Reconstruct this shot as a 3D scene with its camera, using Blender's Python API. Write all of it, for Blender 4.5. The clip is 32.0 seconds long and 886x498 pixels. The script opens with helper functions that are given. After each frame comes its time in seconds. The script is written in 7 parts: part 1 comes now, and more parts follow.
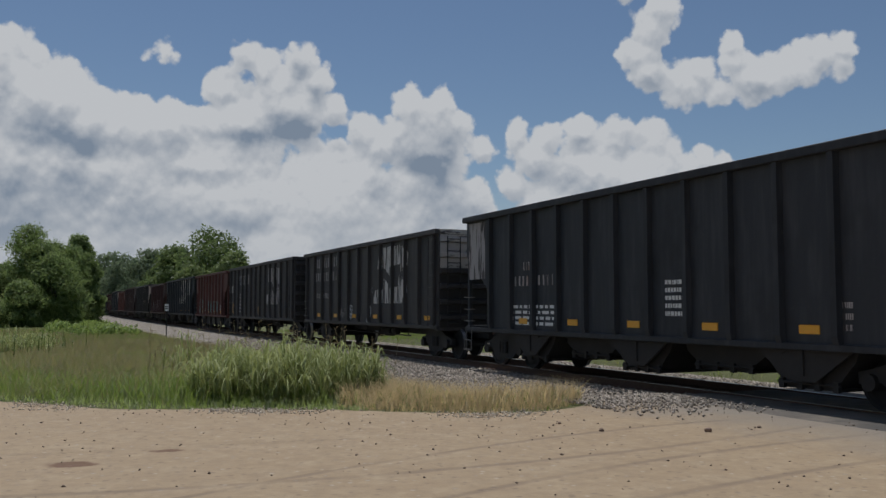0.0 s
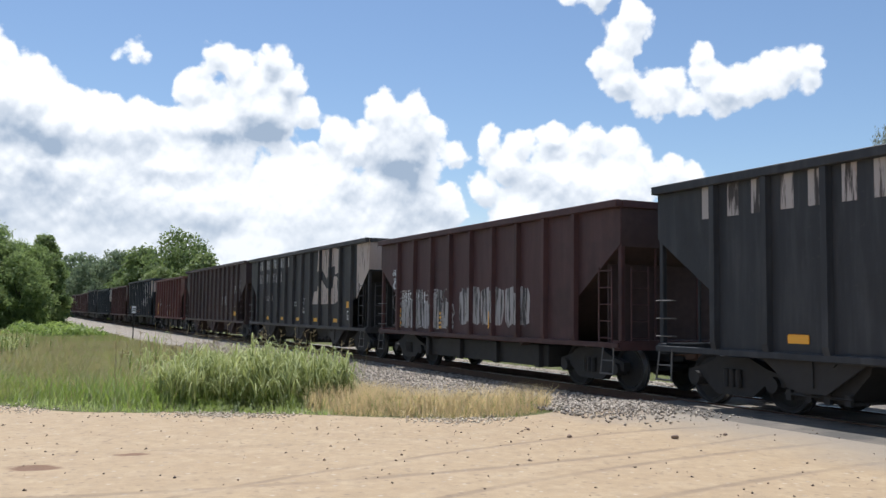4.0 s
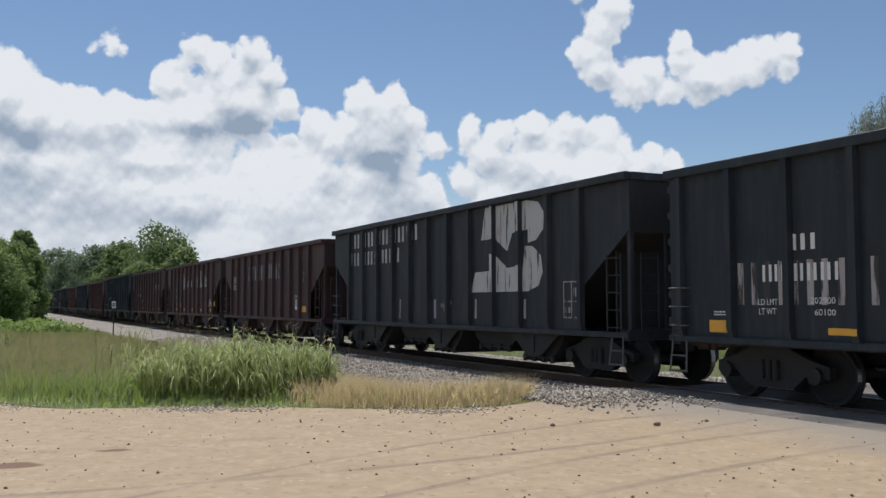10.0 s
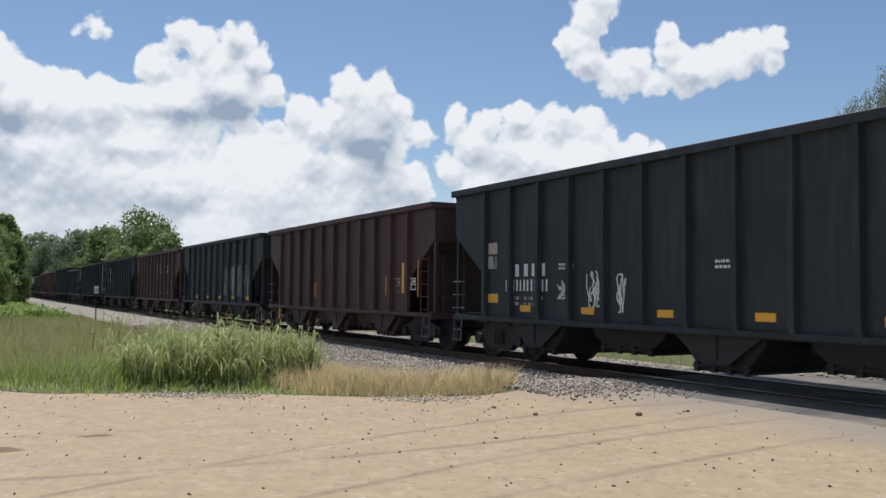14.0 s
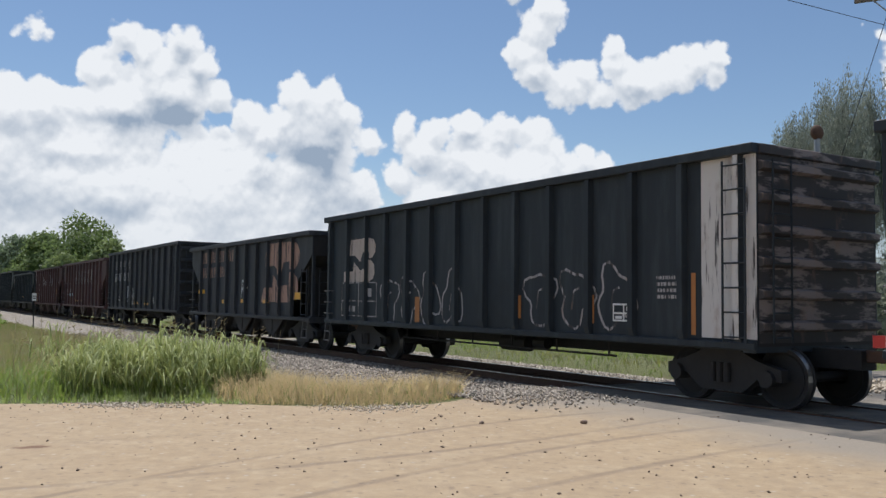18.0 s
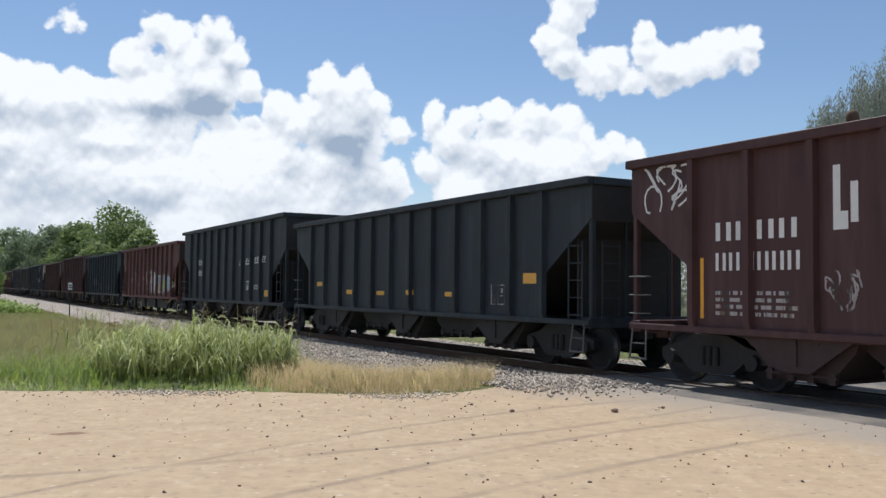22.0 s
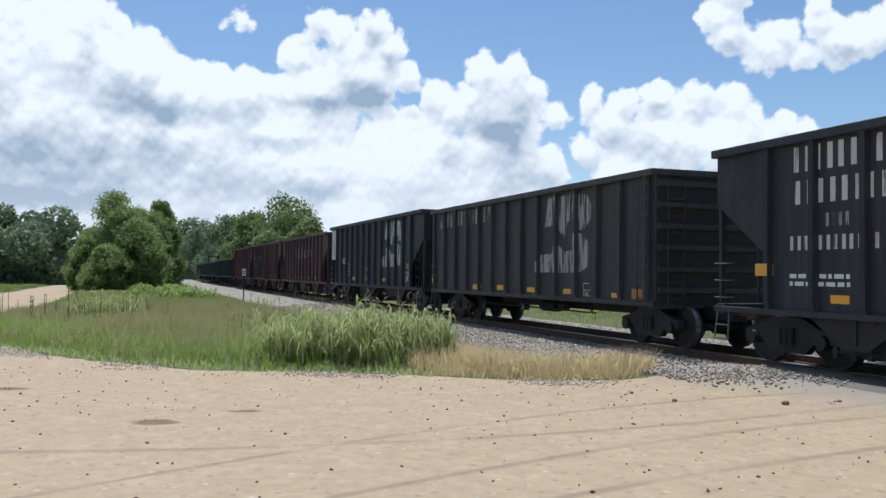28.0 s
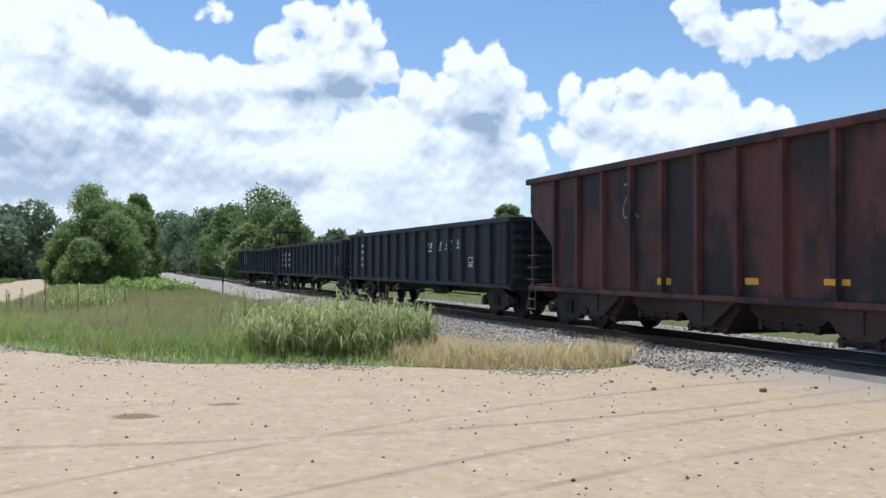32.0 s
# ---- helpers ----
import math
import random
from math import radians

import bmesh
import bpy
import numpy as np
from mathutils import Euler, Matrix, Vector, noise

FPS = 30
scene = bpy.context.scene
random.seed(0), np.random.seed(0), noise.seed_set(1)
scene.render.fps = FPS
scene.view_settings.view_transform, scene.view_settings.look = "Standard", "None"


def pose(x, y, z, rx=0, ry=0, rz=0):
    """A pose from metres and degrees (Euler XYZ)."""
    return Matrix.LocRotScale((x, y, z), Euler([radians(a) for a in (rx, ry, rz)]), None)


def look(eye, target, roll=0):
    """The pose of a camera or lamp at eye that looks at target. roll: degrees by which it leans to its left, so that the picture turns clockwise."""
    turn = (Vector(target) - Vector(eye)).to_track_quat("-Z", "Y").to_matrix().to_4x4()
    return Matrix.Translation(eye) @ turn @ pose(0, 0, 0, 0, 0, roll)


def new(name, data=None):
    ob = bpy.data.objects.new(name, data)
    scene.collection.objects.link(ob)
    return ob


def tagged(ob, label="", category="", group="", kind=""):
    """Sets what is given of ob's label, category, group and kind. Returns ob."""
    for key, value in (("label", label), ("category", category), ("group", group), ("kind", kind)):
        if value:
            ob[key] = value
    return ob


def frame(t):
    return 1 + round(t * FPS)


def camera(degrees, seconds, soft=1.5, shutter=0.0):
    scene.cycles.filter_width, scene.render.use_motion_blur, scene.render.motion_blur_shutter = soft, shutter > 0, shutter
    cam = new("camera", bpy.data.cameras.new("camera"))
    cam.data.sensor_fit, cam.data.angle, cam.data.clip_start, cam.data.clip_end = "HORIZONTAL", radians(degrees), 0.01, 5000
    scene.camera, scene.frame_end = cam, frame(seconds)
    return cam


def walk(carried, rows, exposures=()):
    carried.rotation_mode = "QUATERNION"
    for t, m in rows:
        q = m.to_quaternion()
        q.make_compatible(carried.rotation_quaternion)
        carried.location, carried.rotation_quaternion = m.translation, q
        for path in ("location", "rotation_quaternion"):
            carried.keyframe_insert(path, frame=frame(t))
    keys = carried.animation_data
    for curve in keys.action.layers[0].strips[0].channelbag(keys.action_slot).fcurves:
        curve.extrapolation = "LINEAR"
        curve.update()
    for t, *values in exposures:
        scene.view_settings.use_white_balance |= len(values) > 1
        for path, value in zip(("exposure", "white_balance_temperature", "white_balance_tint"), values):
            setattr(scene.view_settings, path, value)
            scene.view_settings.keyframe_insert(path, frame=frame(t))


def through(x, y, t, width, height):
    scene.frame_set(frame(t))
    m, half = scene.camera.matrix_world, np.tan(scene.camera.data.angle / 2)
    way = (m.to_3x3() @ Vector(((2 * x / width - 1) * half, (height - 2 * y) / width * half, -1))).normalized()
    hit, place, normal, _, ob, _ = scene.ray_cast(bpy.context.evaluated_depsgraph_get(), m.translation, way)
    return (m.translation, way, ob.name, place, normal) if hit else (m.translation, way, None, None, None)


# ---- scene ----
# metres; rail top at z = 0, the camera stands at the origin, y points ahead
EYE = 1.562
LENS = 53.1
cam = camera(LENS, 32.0, soft=1.5)
# seconds, yaw, pitch, roll of a hand-held camera that turns on the spot
TURNS = [(0,0.00,3.74,-0.04),(0.5,-0.44,3.73,0.12),(1,-0.91,4.04,-0.00),(1.5,-1.27,4.28,-0.34),(2,-1.28,4.24,-0.41),(2.5,-1.18,4.14,-0.22),
    (4.5,-2.16,4.04,-0.63),(5,-2.42,3.71,-0.30),(5.5,-2.66,3.44,-0.07),(6,-2.67,3.28,0.11),(6.5,-2.75,3.27,0.20),(7,-2.81,3.38,0.23),
    (7.5,-2.67,3.54,0.19),(8,-2.69,3.54,-0.01),(8.5,-2.74,3.38,-0.11),(9,-2.84,2.94,-0.08),(9.5,-3.10,3.18,-0.04),(10,-3.06,3.51,0.09),
    (10.5,-3.15,3.42,0.26),(11,-3.41,3.35,-0.11),(11.5,-3.57,3.34,-0.32),(12,-3.38,3.08,-0.18),(12.5,-3.27,2.78,-0.49),(13,-3.34,2.54,-0.66),
    (13.5,-3.57,2.45,-0.54),(14,-4.06,2.78,-0.51),(14.5,-4.66,3.20,-0.65),(16.5,-6.96,2.86,-0.87),(17,-7.34,2.63,-0.82),(17.5,-7.38,2.99,-0.75),
    (18,-7.45,3.37,-0.71),(18.5,-7.62,3.31,-0.71),(19,-7.94,3.20,-1.21),(19.5,-8.59,3.13,-1.53),(20,-8.91,3.14,-1.17),(20.5,-8.58,3.11,-0.53),
    (21,-7.73,2.96,-0.64),(21.5,-6.47,2.85,-0.78),(22,-5.52,2.60,-0.60),(22.5,-5.01,2.69,-0.50),(23,-4.98,2.83,-0.90),(23.5,-5.09,2.78,-1.22),
    (24,-5.04,2.73,-1.39),(24.5,-4.95,2.81,-1.42),(26.5,-1.86,2.15,-0.90),(27,0.22,1.79,-0.68),(27.5,2.69,1.65,-0.47),(28,4.63,1.60,-0.65),
    (28.5,6.00,1.21,-0.58),(29,6.97,0.79,-0.53),(29.5,7.15,0.39,-0.67),(30,7.14,0.39,-0.19),(30.5,6.32,1.06,-0.10),(31,5.02,1.39,-0.17),
    (31.5,4.13,1.26,-0.16),(32,3.34,1.03,-0.19)]
EXPOSURES = [(0.0, -0.85, 6300, 10), (0.5, -0.3, 6300, 10), (1.0, 0.05, 6300, 10), (5.0, 0.2, 6250, 10), (9.0, -0.22, 6250, 10), (14.0, -0.1, 6300, 10), (18.0, -0.1, 6300, 10), (23.0, 0.12, 6200, 10), (25.0, 0.17, 6100, 9), (27.0, 0.08, 5950, 8), (30.0, 0.02, 5800, 8), (32.0, 0.16, 5750, 8)]
walk(cam, [(t, pose(0, 0, EYE, 90 + p, r, y)) for t, y, p, r in TURNS], EXPOSURES)

# ---- sky and sun ----
SUN_AZ, SUN_EL = -21.0, 67.0      # degrees; azimuth to the right of ahead


def math_node(tree, op, a, b=None, c=None):
    n = tree.nodes.new("ShaderNodeMath")
    n.operation = op
    for k, v in enumerate((a, b, c)):
        if v is None:
            continue
        if isinstance(v, (int, float)):
            n.inputs[k].default_value = v
        else:
            tree.links.new(v, n.inputs[k])
    return n.outputs[0]


def vec_node(tree, op, a, b=None):
    n = tree.nodes.new("ShaderNodeVectorMath")
    n.operation = op
    for k, v in enumerate((a, b)):
        if v is None:
            continue
        if isinstance(v, tuple):
            n.inputs[k].default_value = v
        elif isinstance(v, (int, float)):
            n.inputs["Scale"].default_value = v
        else:
            tree.links.new(v, n.inputs[k])
    return n.outputs["Value" if op in ("DISTANCE", "LENGTH", "DOT_PRODUCT") else "Vector"]


def ramp_node(tree, fac, lo, hi, a=0.0, b=1.0, smooth=True):
    n = tree.nodes.new("ShaderNodeMapRange")
    n.interpolation_type = "SMOOTHSTEP" if smooth else "LINEAR"
    tree.links.new(fac, n.inputs["Value"])
    n.inputs["From Min"].default_value, n.inputs["From Max"].default_value = lo, hi
    n.inputs["To Min"].default_value, n.inputs["To Max"].default_value = a, b
    return n.outputs["Result"]


def noise_node(tree, vector, scale, detail=4.0, rough=0.55, out="Fac"):
    n = tree.nodes.new("ShaderNodeTexNoise")
    tree.links.new(vector, n.inputs["Vector"])
    n.inputs["Scale"].default_value, n.inputs["Detail"].default_value, n.inputs["Roughness"].default_value = scale, detail, rough
    return n.outputs[out]


def mix_node(tree, fac, a, b):
    n = tree.nodes.new("ShaderNodeMix")
    n.data_type = "RGBA"
    for key, v in ((0, fac), (6, a), (7, b)):
        if isinstance(v, (int, float)):
            n.inputs[key].default_value = v
        elif isinstance(v, tuple):
            n.inputs[key].default_value = (*v, 1) if len(v) == 3 else v
        else:
            tree.links.new(v, n.inputs[key])
    return n.outputs[2]


# cumulus puffs: azimuth, elevation, radius in degrees
BANK = [(-23.6, 12.1, 2.6), (-22.0, 11.1, 2.6), (-20.5, 11.0, 2.3), (-19.0, 11.0, 2.2), (-17.2, 11.3, 2.1), (-25.3, 12.4, 3.0), (-27.8, 12.7, 4.0), (-20.4, 6.8, 5.1),
        (-14.0, 6.8, 5.5), (-7.0, 6.4, 5.1), (-1.6, 6.1, 4.2), (1.8, 6.9, 2.0), (6.8, 6.3, 2.4), (-10.5, 3.4, 4.4), (-26.8, 6.3, 7.3), (-32.3, 7.9, 9.5),
        (-38.4, 8.0, 12.4), (-50, 9, 9), (-58, 8, 9)]
TOWERS = [(-13.0, 15.4, 1.3), (-13.9, 13.6, 1.6), (-11.5, 14.9, 1.5), (-9.3, 15.4, 1.5), (-8.3, 14.2, 1.5), (-7.1, 12.7, 1.3), (-10.0, 12.6, 2.9), (-12.7, 11.4, 3.1),
          (-15.1, 11.7, 1.5), (-2.1, 12.9, 1.4), (-0.2, 12.8, 1.3), (-3.1, 11.4, 1.3), (0.9, 11.5, 1.2), (-1.1, 10.3, 2.9), (2.6, 10.3, 1.1), (-5.0, 11.1, 1.5),
          (-3.9, 10.4, 1.6), (5.0, 11.2, 1.2), (6.8, 10.9, 1.3), (8.8, 11.1, 1.5), (11.1, 10.8, 1.7), (13.3, 10.5, 1.6), (14.4, 9.9, 1.2), (9.7, 8.6, 3.1),
          (13.1, 8.2, 2.6), (16.6, 8.9, 1.1), (17.8, 8.6, 0.9), (15.4, 8.7, 1.3), (-10.6, 13.9, 2.0), (6.0, 9.6, 1.7), (4.6, 8.0, 1.5)]
FLOATING = [(14.1, 18.5, 1.4), (13.5, 17.4, 1.5), (12.7, 15.7, 1.5), (13.3, 14.5, 1.6), (15.0, 13.8, 1.6), (16.5, 14.4, 1.4), (18.2, 15.8, 1.0), (18.5, 14.8, 1.4),
            (17.4, 13.2, 1.1), (19.4, 13.7, 1.7), (20.7, 14.9, 0.8), (21.6, 14.2, 1.5), (23.2, 14.7, 1.5), (24.7, 15.0, 1.2), (24.6, 14.1, 1.1), (-17.8, 15.5, 0.9),
            (-17.1, 15.5, 0.5), (-18.6, 15.3, 0.4), (15.8, 13.7, 1.5), (20.5, 13.6, 1.4), (22.6, 14.1, 1.3), (11.7, 20.2, 1.5), (9.9, 20.1, 1.0), (32.9, 16.3, 0.5), (33.8, 15.7, 0.6), (34.6, 14.6, 0.8), (35.2, 13.2, 1.2),
            (35.7, 15.3, 1.2)]


# soft grey hollows in the clouds: azimuth, elevation, half width, half height, depth
HOLLOWS = [(-9.6, 11.0, 4.2, 0.9, 0.62), (-7.1, 10.4, 1.8, 0.8, 0.45), (-0.8, 9.9, 2.6, 2.3, 0.6), (-0.2, 7.3, 2.7, 2.2, 0.55), (-3.8, 7.5, 1.8, 1.2, 0.4), (-15.6, 8.1, 3.1, 0.7, 0.45),
           (-22.5, 6.8, 2.0, 1.6, 0.6), (-22.7, 9.4, 1.3, 0.8, 0.45), (-18.8, 5.4, 4.7, 1.3, 0.35), (8.9, 10.1, 2.3, 0.8, 0.3), (11.8, 10.7, 1.5, 0.7, 0.3), (7.3, 8.2, 2.6, 1.2, 0.38),
           (19.5, 13.0, 2.9, 0.8, 0.32), (24.3, 13.8, 1.6, 0.7, 0.3), (13.8, 13.7, 1.3, 0.9, 0.26), (-9.5, 15.1, 0.9, 1.1, 0.5), (-12.4, 13.9, 0.7, 1.2, 0.28), (-8.4, 13.4, 0.9, 0.7, 0.35)]
LOW_HOLLOWS = [(-28.6, 6.4, 6.9, 2.6, 0.62), (-29.2, 4.5, 6.9, 1.0, 0.75), (-32.1, 9.6, 1.8, 2.2, 0.4), (-24.1, 9.7, 2.6, 1.2, 0.5), (-26.8, 13.0, 0.9, 1.5, 0.3), (-16.1, 8.0, 2.9, 0.7, 0.45),
               (-12.5, 10.8, 2.2, 0.7, 0.5), (-13.3, 14.6, 0.9, 1.1, 0.4), (-9.7, 14.5, 0.9, 1.3, 0.4), (-21.0, 7.3, 2.6, 0.9, 0.4), (-12.5, 5.1, 2.9, 0.9, 0.35)]


def cloud_group():
    """Density of the cumulus clouds: a sum of puffs in azimuth and elevation, broken up by noise."""
    g = bpy.data.node_groups.new("clouds", "ShaderNodeTree")
    g.interface.new_socket("Place", in_out="INPUT", socket_type="NodeSocketVector")
    g.interface.new_socket("Density", in_out="OUTPUT", socket_type="NodeSocketFloat")
    i, o = g.nodes.new("NodeGroupInput"), g.nodes.new("NodeGroupOutput")
    place = i.outputs[0]
    big = vec_node(g, "SCALE", vec_node(g, "SUBTRACT", noise_node(g, place, 0.28, 2.0, 0.5, "Color"), (0.5, 0.5, 0.5)), 1.1)
    fine = vec_node(g, "SCALE", vec_node(g, "SUBTRACT", noise_node(g, place, 0.9, 3.0, 0.5, "Color"), (0.5, 0.5, 0.5)), 0.6)
    p = vec_node(g, "ADD", place, vec_node(g, "ADD", big, fine))
    p = vec_node(g, "MULTIPLY", p, (1, 1, 0))
    q = vec_node(g, "MULTIPLY", vec_node(g, "ADD", place, vec_node(g, "SCALE", vec_node(g, "ADD", big, fine), 0.3)), (1, 1, 0))
    total = None
    for az, el, r in BANK + TOWERS + FLOATING:
        d = vec_node(g, "DISTANCE", p, (az, el, 0))
        f = math_node(g, "MULTIPLY_ADD", d, -1 / r, 1.0)
        f = math_node(g, "MULTIPLY", f, min(r, 2.6) / 1.6)
        if total is None:
            total = f
        else:
            n = g.nodes.new("ShaderNodeMath")
            n.operation = "SMOOTH_MAX"
            g.links.new(total, n.inputs[0])
            g.links.new(f, n.inputs[1])
            n.inputs[2].default_value = 0.38
            total = n.outputs[0]
    for scale, gain in ((0.62, 0.42), (1.5, 0.24), (3.4, 0.09), (7.5, 0.035)):
        n = g.nodes.new("ShaderNodeTexVoronoi")
        n.feature = "SMOOTH_F1"
        n.inputs["Scale"].default_value, n.inputs["Smoothness"].default_value = scale, 0.25
        g.links.new(q, n.inputs["Vector"])
        total = math_node(g, "ADD", total, math_node(g, "MULTIPLY_ADD", n.outputs["Distance"], -gain, gain * 0.42))
    # scattered clouds round the rest of the sky
    far = ramp_node(g, noise_node(g, place, 0.075, 5.0, 0.5), 0.52, 0.70, -0.3, 1.0)
    az = g.nodes.new("ShaderNodeSeparateXYZ")
    g.links.new(place, az.inputs[0])
    off = ramp_node(g, math_node(g, "ABSOLUTE", az.outputs[0]), 42, 60)
    high = ramp_node(g, az.outputs[1], 24, 32)
    away = math_node(g, "MAXIMUM", off, high)
    far = math_node(g, "MULTIPLY_ADD", far, away, math_node(g, "MULTIPLY_ADD", away, 2.0, -2.0))
    total = math_node(g, "MAXIMUM", total, far)
    g.links.new(total, o.inputs[0])
    return g


SKY_STRENGTH = 0.102


def make_sky():
    w = bpy.data.worlds.new("sky")
    scene.world = w
    w.use_nodes = True
    t = w.node_tree
    t.nodes.clear()
    sky = t.nodes.new("ShaderNodeTexSky")
    sky.sky_type, sky.sun_disc = "NISHITA", False
    sky.sun_elevation, sky.sun_rotation = radians(SUN_EL), radians(SUN_AZ)
    sky.air_density, sky.dust_density, sky.ozone_density = 1.0, 0.3, 3.0
    co = t.nodes.new("ShaderNodeTexCoord")
    way = vec_node(t, "NORMALIZE", co.outputs["Generated"])
    s = t.nodes.new("ShaderNodeSeparateXYZ")
    t.links.new(way, s.inputs[0])
    az = math_node(t, "MULTIPLY", math_node(t, "ARCTAN2", s.outputs[0], s.outputs[1]), 57.2958)
    el = math_node(t, "MULTIPLY", math_node(t, "ARCSINE", s.outputs[2]), 57.2958)
    c = t.nodes.new("ShaderNodeCombineXYZ")
    t.links.new(az, c.inputs[0])
    t.links.new(el, c.inputs[1])
    group = cloud_group()

    def density(v):
        n = t.nodes.new("ShaderNodeGroup")
        n.node_tree = group
        t.links.new(v, n.inputs[0])
        return n.outputs[0]
    d0 = density(c.outputs[0])
    d1 = density(vec_node(t, "ADD", c.outputs[0], (-0.06, 0.42, 0)))
    d2 = density(vec_node(t, "ADD", c.outputs[0], (-0.2, 1.3, 0)))
    cover = ramp_node(t, d0, -0.02, 0.20)
    near = ramp_node(t, math_node(t, "SUBTRACT", d0, d1), -0.30, 0.30, -0.27, 0.24, False)
    wide = ramp_node(t, math_node(t, "SUBTRACT", d0, d2), -0.6, 0.6, -0.20, 0.20, False)
    blot = ramp_node(t, noise_node(t, vec_node(t, "MULTIPLY", c.outputs[0], (0.7, 1.2, 1)), 0.16, 3.0, 0.45), 0.3, 0.7, 0.10, -0.12, False)
    wobble = vec_node(t, "SCALE", vec_node(t, "SUBTRACT", noise_node(t, c.outputs[0], 0.55, 3.0, 0.5, "Color"), (0.5, 0.5, 0.5)), 1.9)
    puff = t.nodes.new("ShaderNodeTexVoronoi")
    puff.feature = "SMOOTH_F1"
    puff.inputs["Scale"].default_value, puff.inputs["Smoothness"].default_value = 0.8, 0.3
    t.links.new(c.outputs[0], puff.inputs["Vector"])
    moved = vec_node(t, "MULTIPLY", vec_node(t, "ADD", c.outputs[0], wobble), (1, 1, 0))
    grey = None
    for az0, el0, rx, ry, depth in HOLLOWS + LOW_HOLLOWS:
        d = vec_node(t, "LENGTH", vec_node(t, "MULTIPLY", vec_node(t, "SUBTRACT", moved, (az0, el0, 0)), (1 / rx, 1 / ry, 0)))
        d = math_node(t, "ADD", d, math_node(t, "MULTIPLY_ADD", puff.outputs["Distance"], -0.5, 0.2))
        h = ramp_node(t, d, 1.3, 0.1, 0.0, depth)
        grey = h if grey is None else math_node(t, "MAXIMUM", grey, h)
    rim = ramp_node(t, d0, 0.12, 0.5)
    shade = math_node(t, "ADD", math_node(t, "ADD", near, wide), math_node(t, "MULTIPLY_ADD", blot, rim, 0.86))
    shade = math_node(t, "SUBTRACT", shade, math_node(t, "MULTIPLY", math_node(t, "MULTIPLY", grey, 1.12), rim))
    shade = ramp_node(t, shade, 0.0, 1.0, smooth=False)
    cloud = mix_node(t, shade, (0.34, 0.42, 0.53), (0.915, 0.93, 0.945))
    haze = ramp_node(t, el, 0.0, 9.0, 0.85, 0.0)
    skyc = vec_node(t, "SCALE", sky.outputs[0], SKY_STRENGTH)
    air = mix_node(t, haze, skyc, (0.62, 0.70, 0.78))
    cloud = mix_node(t, math_node(t, "MULTIPLY", haze, 0.6), cloud, (0.74, 0.78, 0.82))
    col = mix_node(t, cover, air, cloud)
    bg = t.nodes.new("ShaderNodeBackground")
    t.links.new(col, bg.inputs[0])
    bg.inputs[1].default_value = 1.0
    out = t.nodes.new("ShaderNodeOutputWorld")
    t.links.new(bg.outputs[0], out.inputs[0])
    lamp = bpy.data.lights.new("sun", "SUN")
    lamp.energy, lamp.angle, lamp.color = 4.2, radians(0.6), (1.0, 0.97, 0.93)
    sun = new("sun", lamp)
    a, e = radians(SUN_AZ), radians(SUN_EL)
    sun.matrix_world = look((0, 0, 60), (-60 * math.sin(a) * math.cos(e), -60 * math.cos(a) * math.cos(e), 60 - 60 * math.sin(e)))


make_sky()
# ---- materials ----
def material(name, build):
    m = bpy.data.materials.new(name)
    m.use_nodes = True
    t = m.node_tree
    b = t.nodes["Principled BSDF"]
    build(t, b)
    return m


def position(t, space="Object"):
    return t.nodes.new("ShaderNodeTexCoord").outputs[space] if space != "World" else t.nodes.new("ShaderNodeNewGeometry").outputs["Position"]


def bump(t, b, height, strength=0.4, distance=0.02):
    n = t.nodes.new("ShaderNodeBump")
    n.inputs["Strength"].default_value, n.inputs["Distance"].default_value = strength, distance
    t.links.new(height, n.inputs["Height"])
    t.links.new(n.outputs[0], b.inputs["Normal"])


def colour(t, b, value):
    if isinstance(value, tuple):
        b.inputs["Base Color"].default_value = (*value, 1)
    else:
        t.links.new(value, b.inputs["Base Color"])


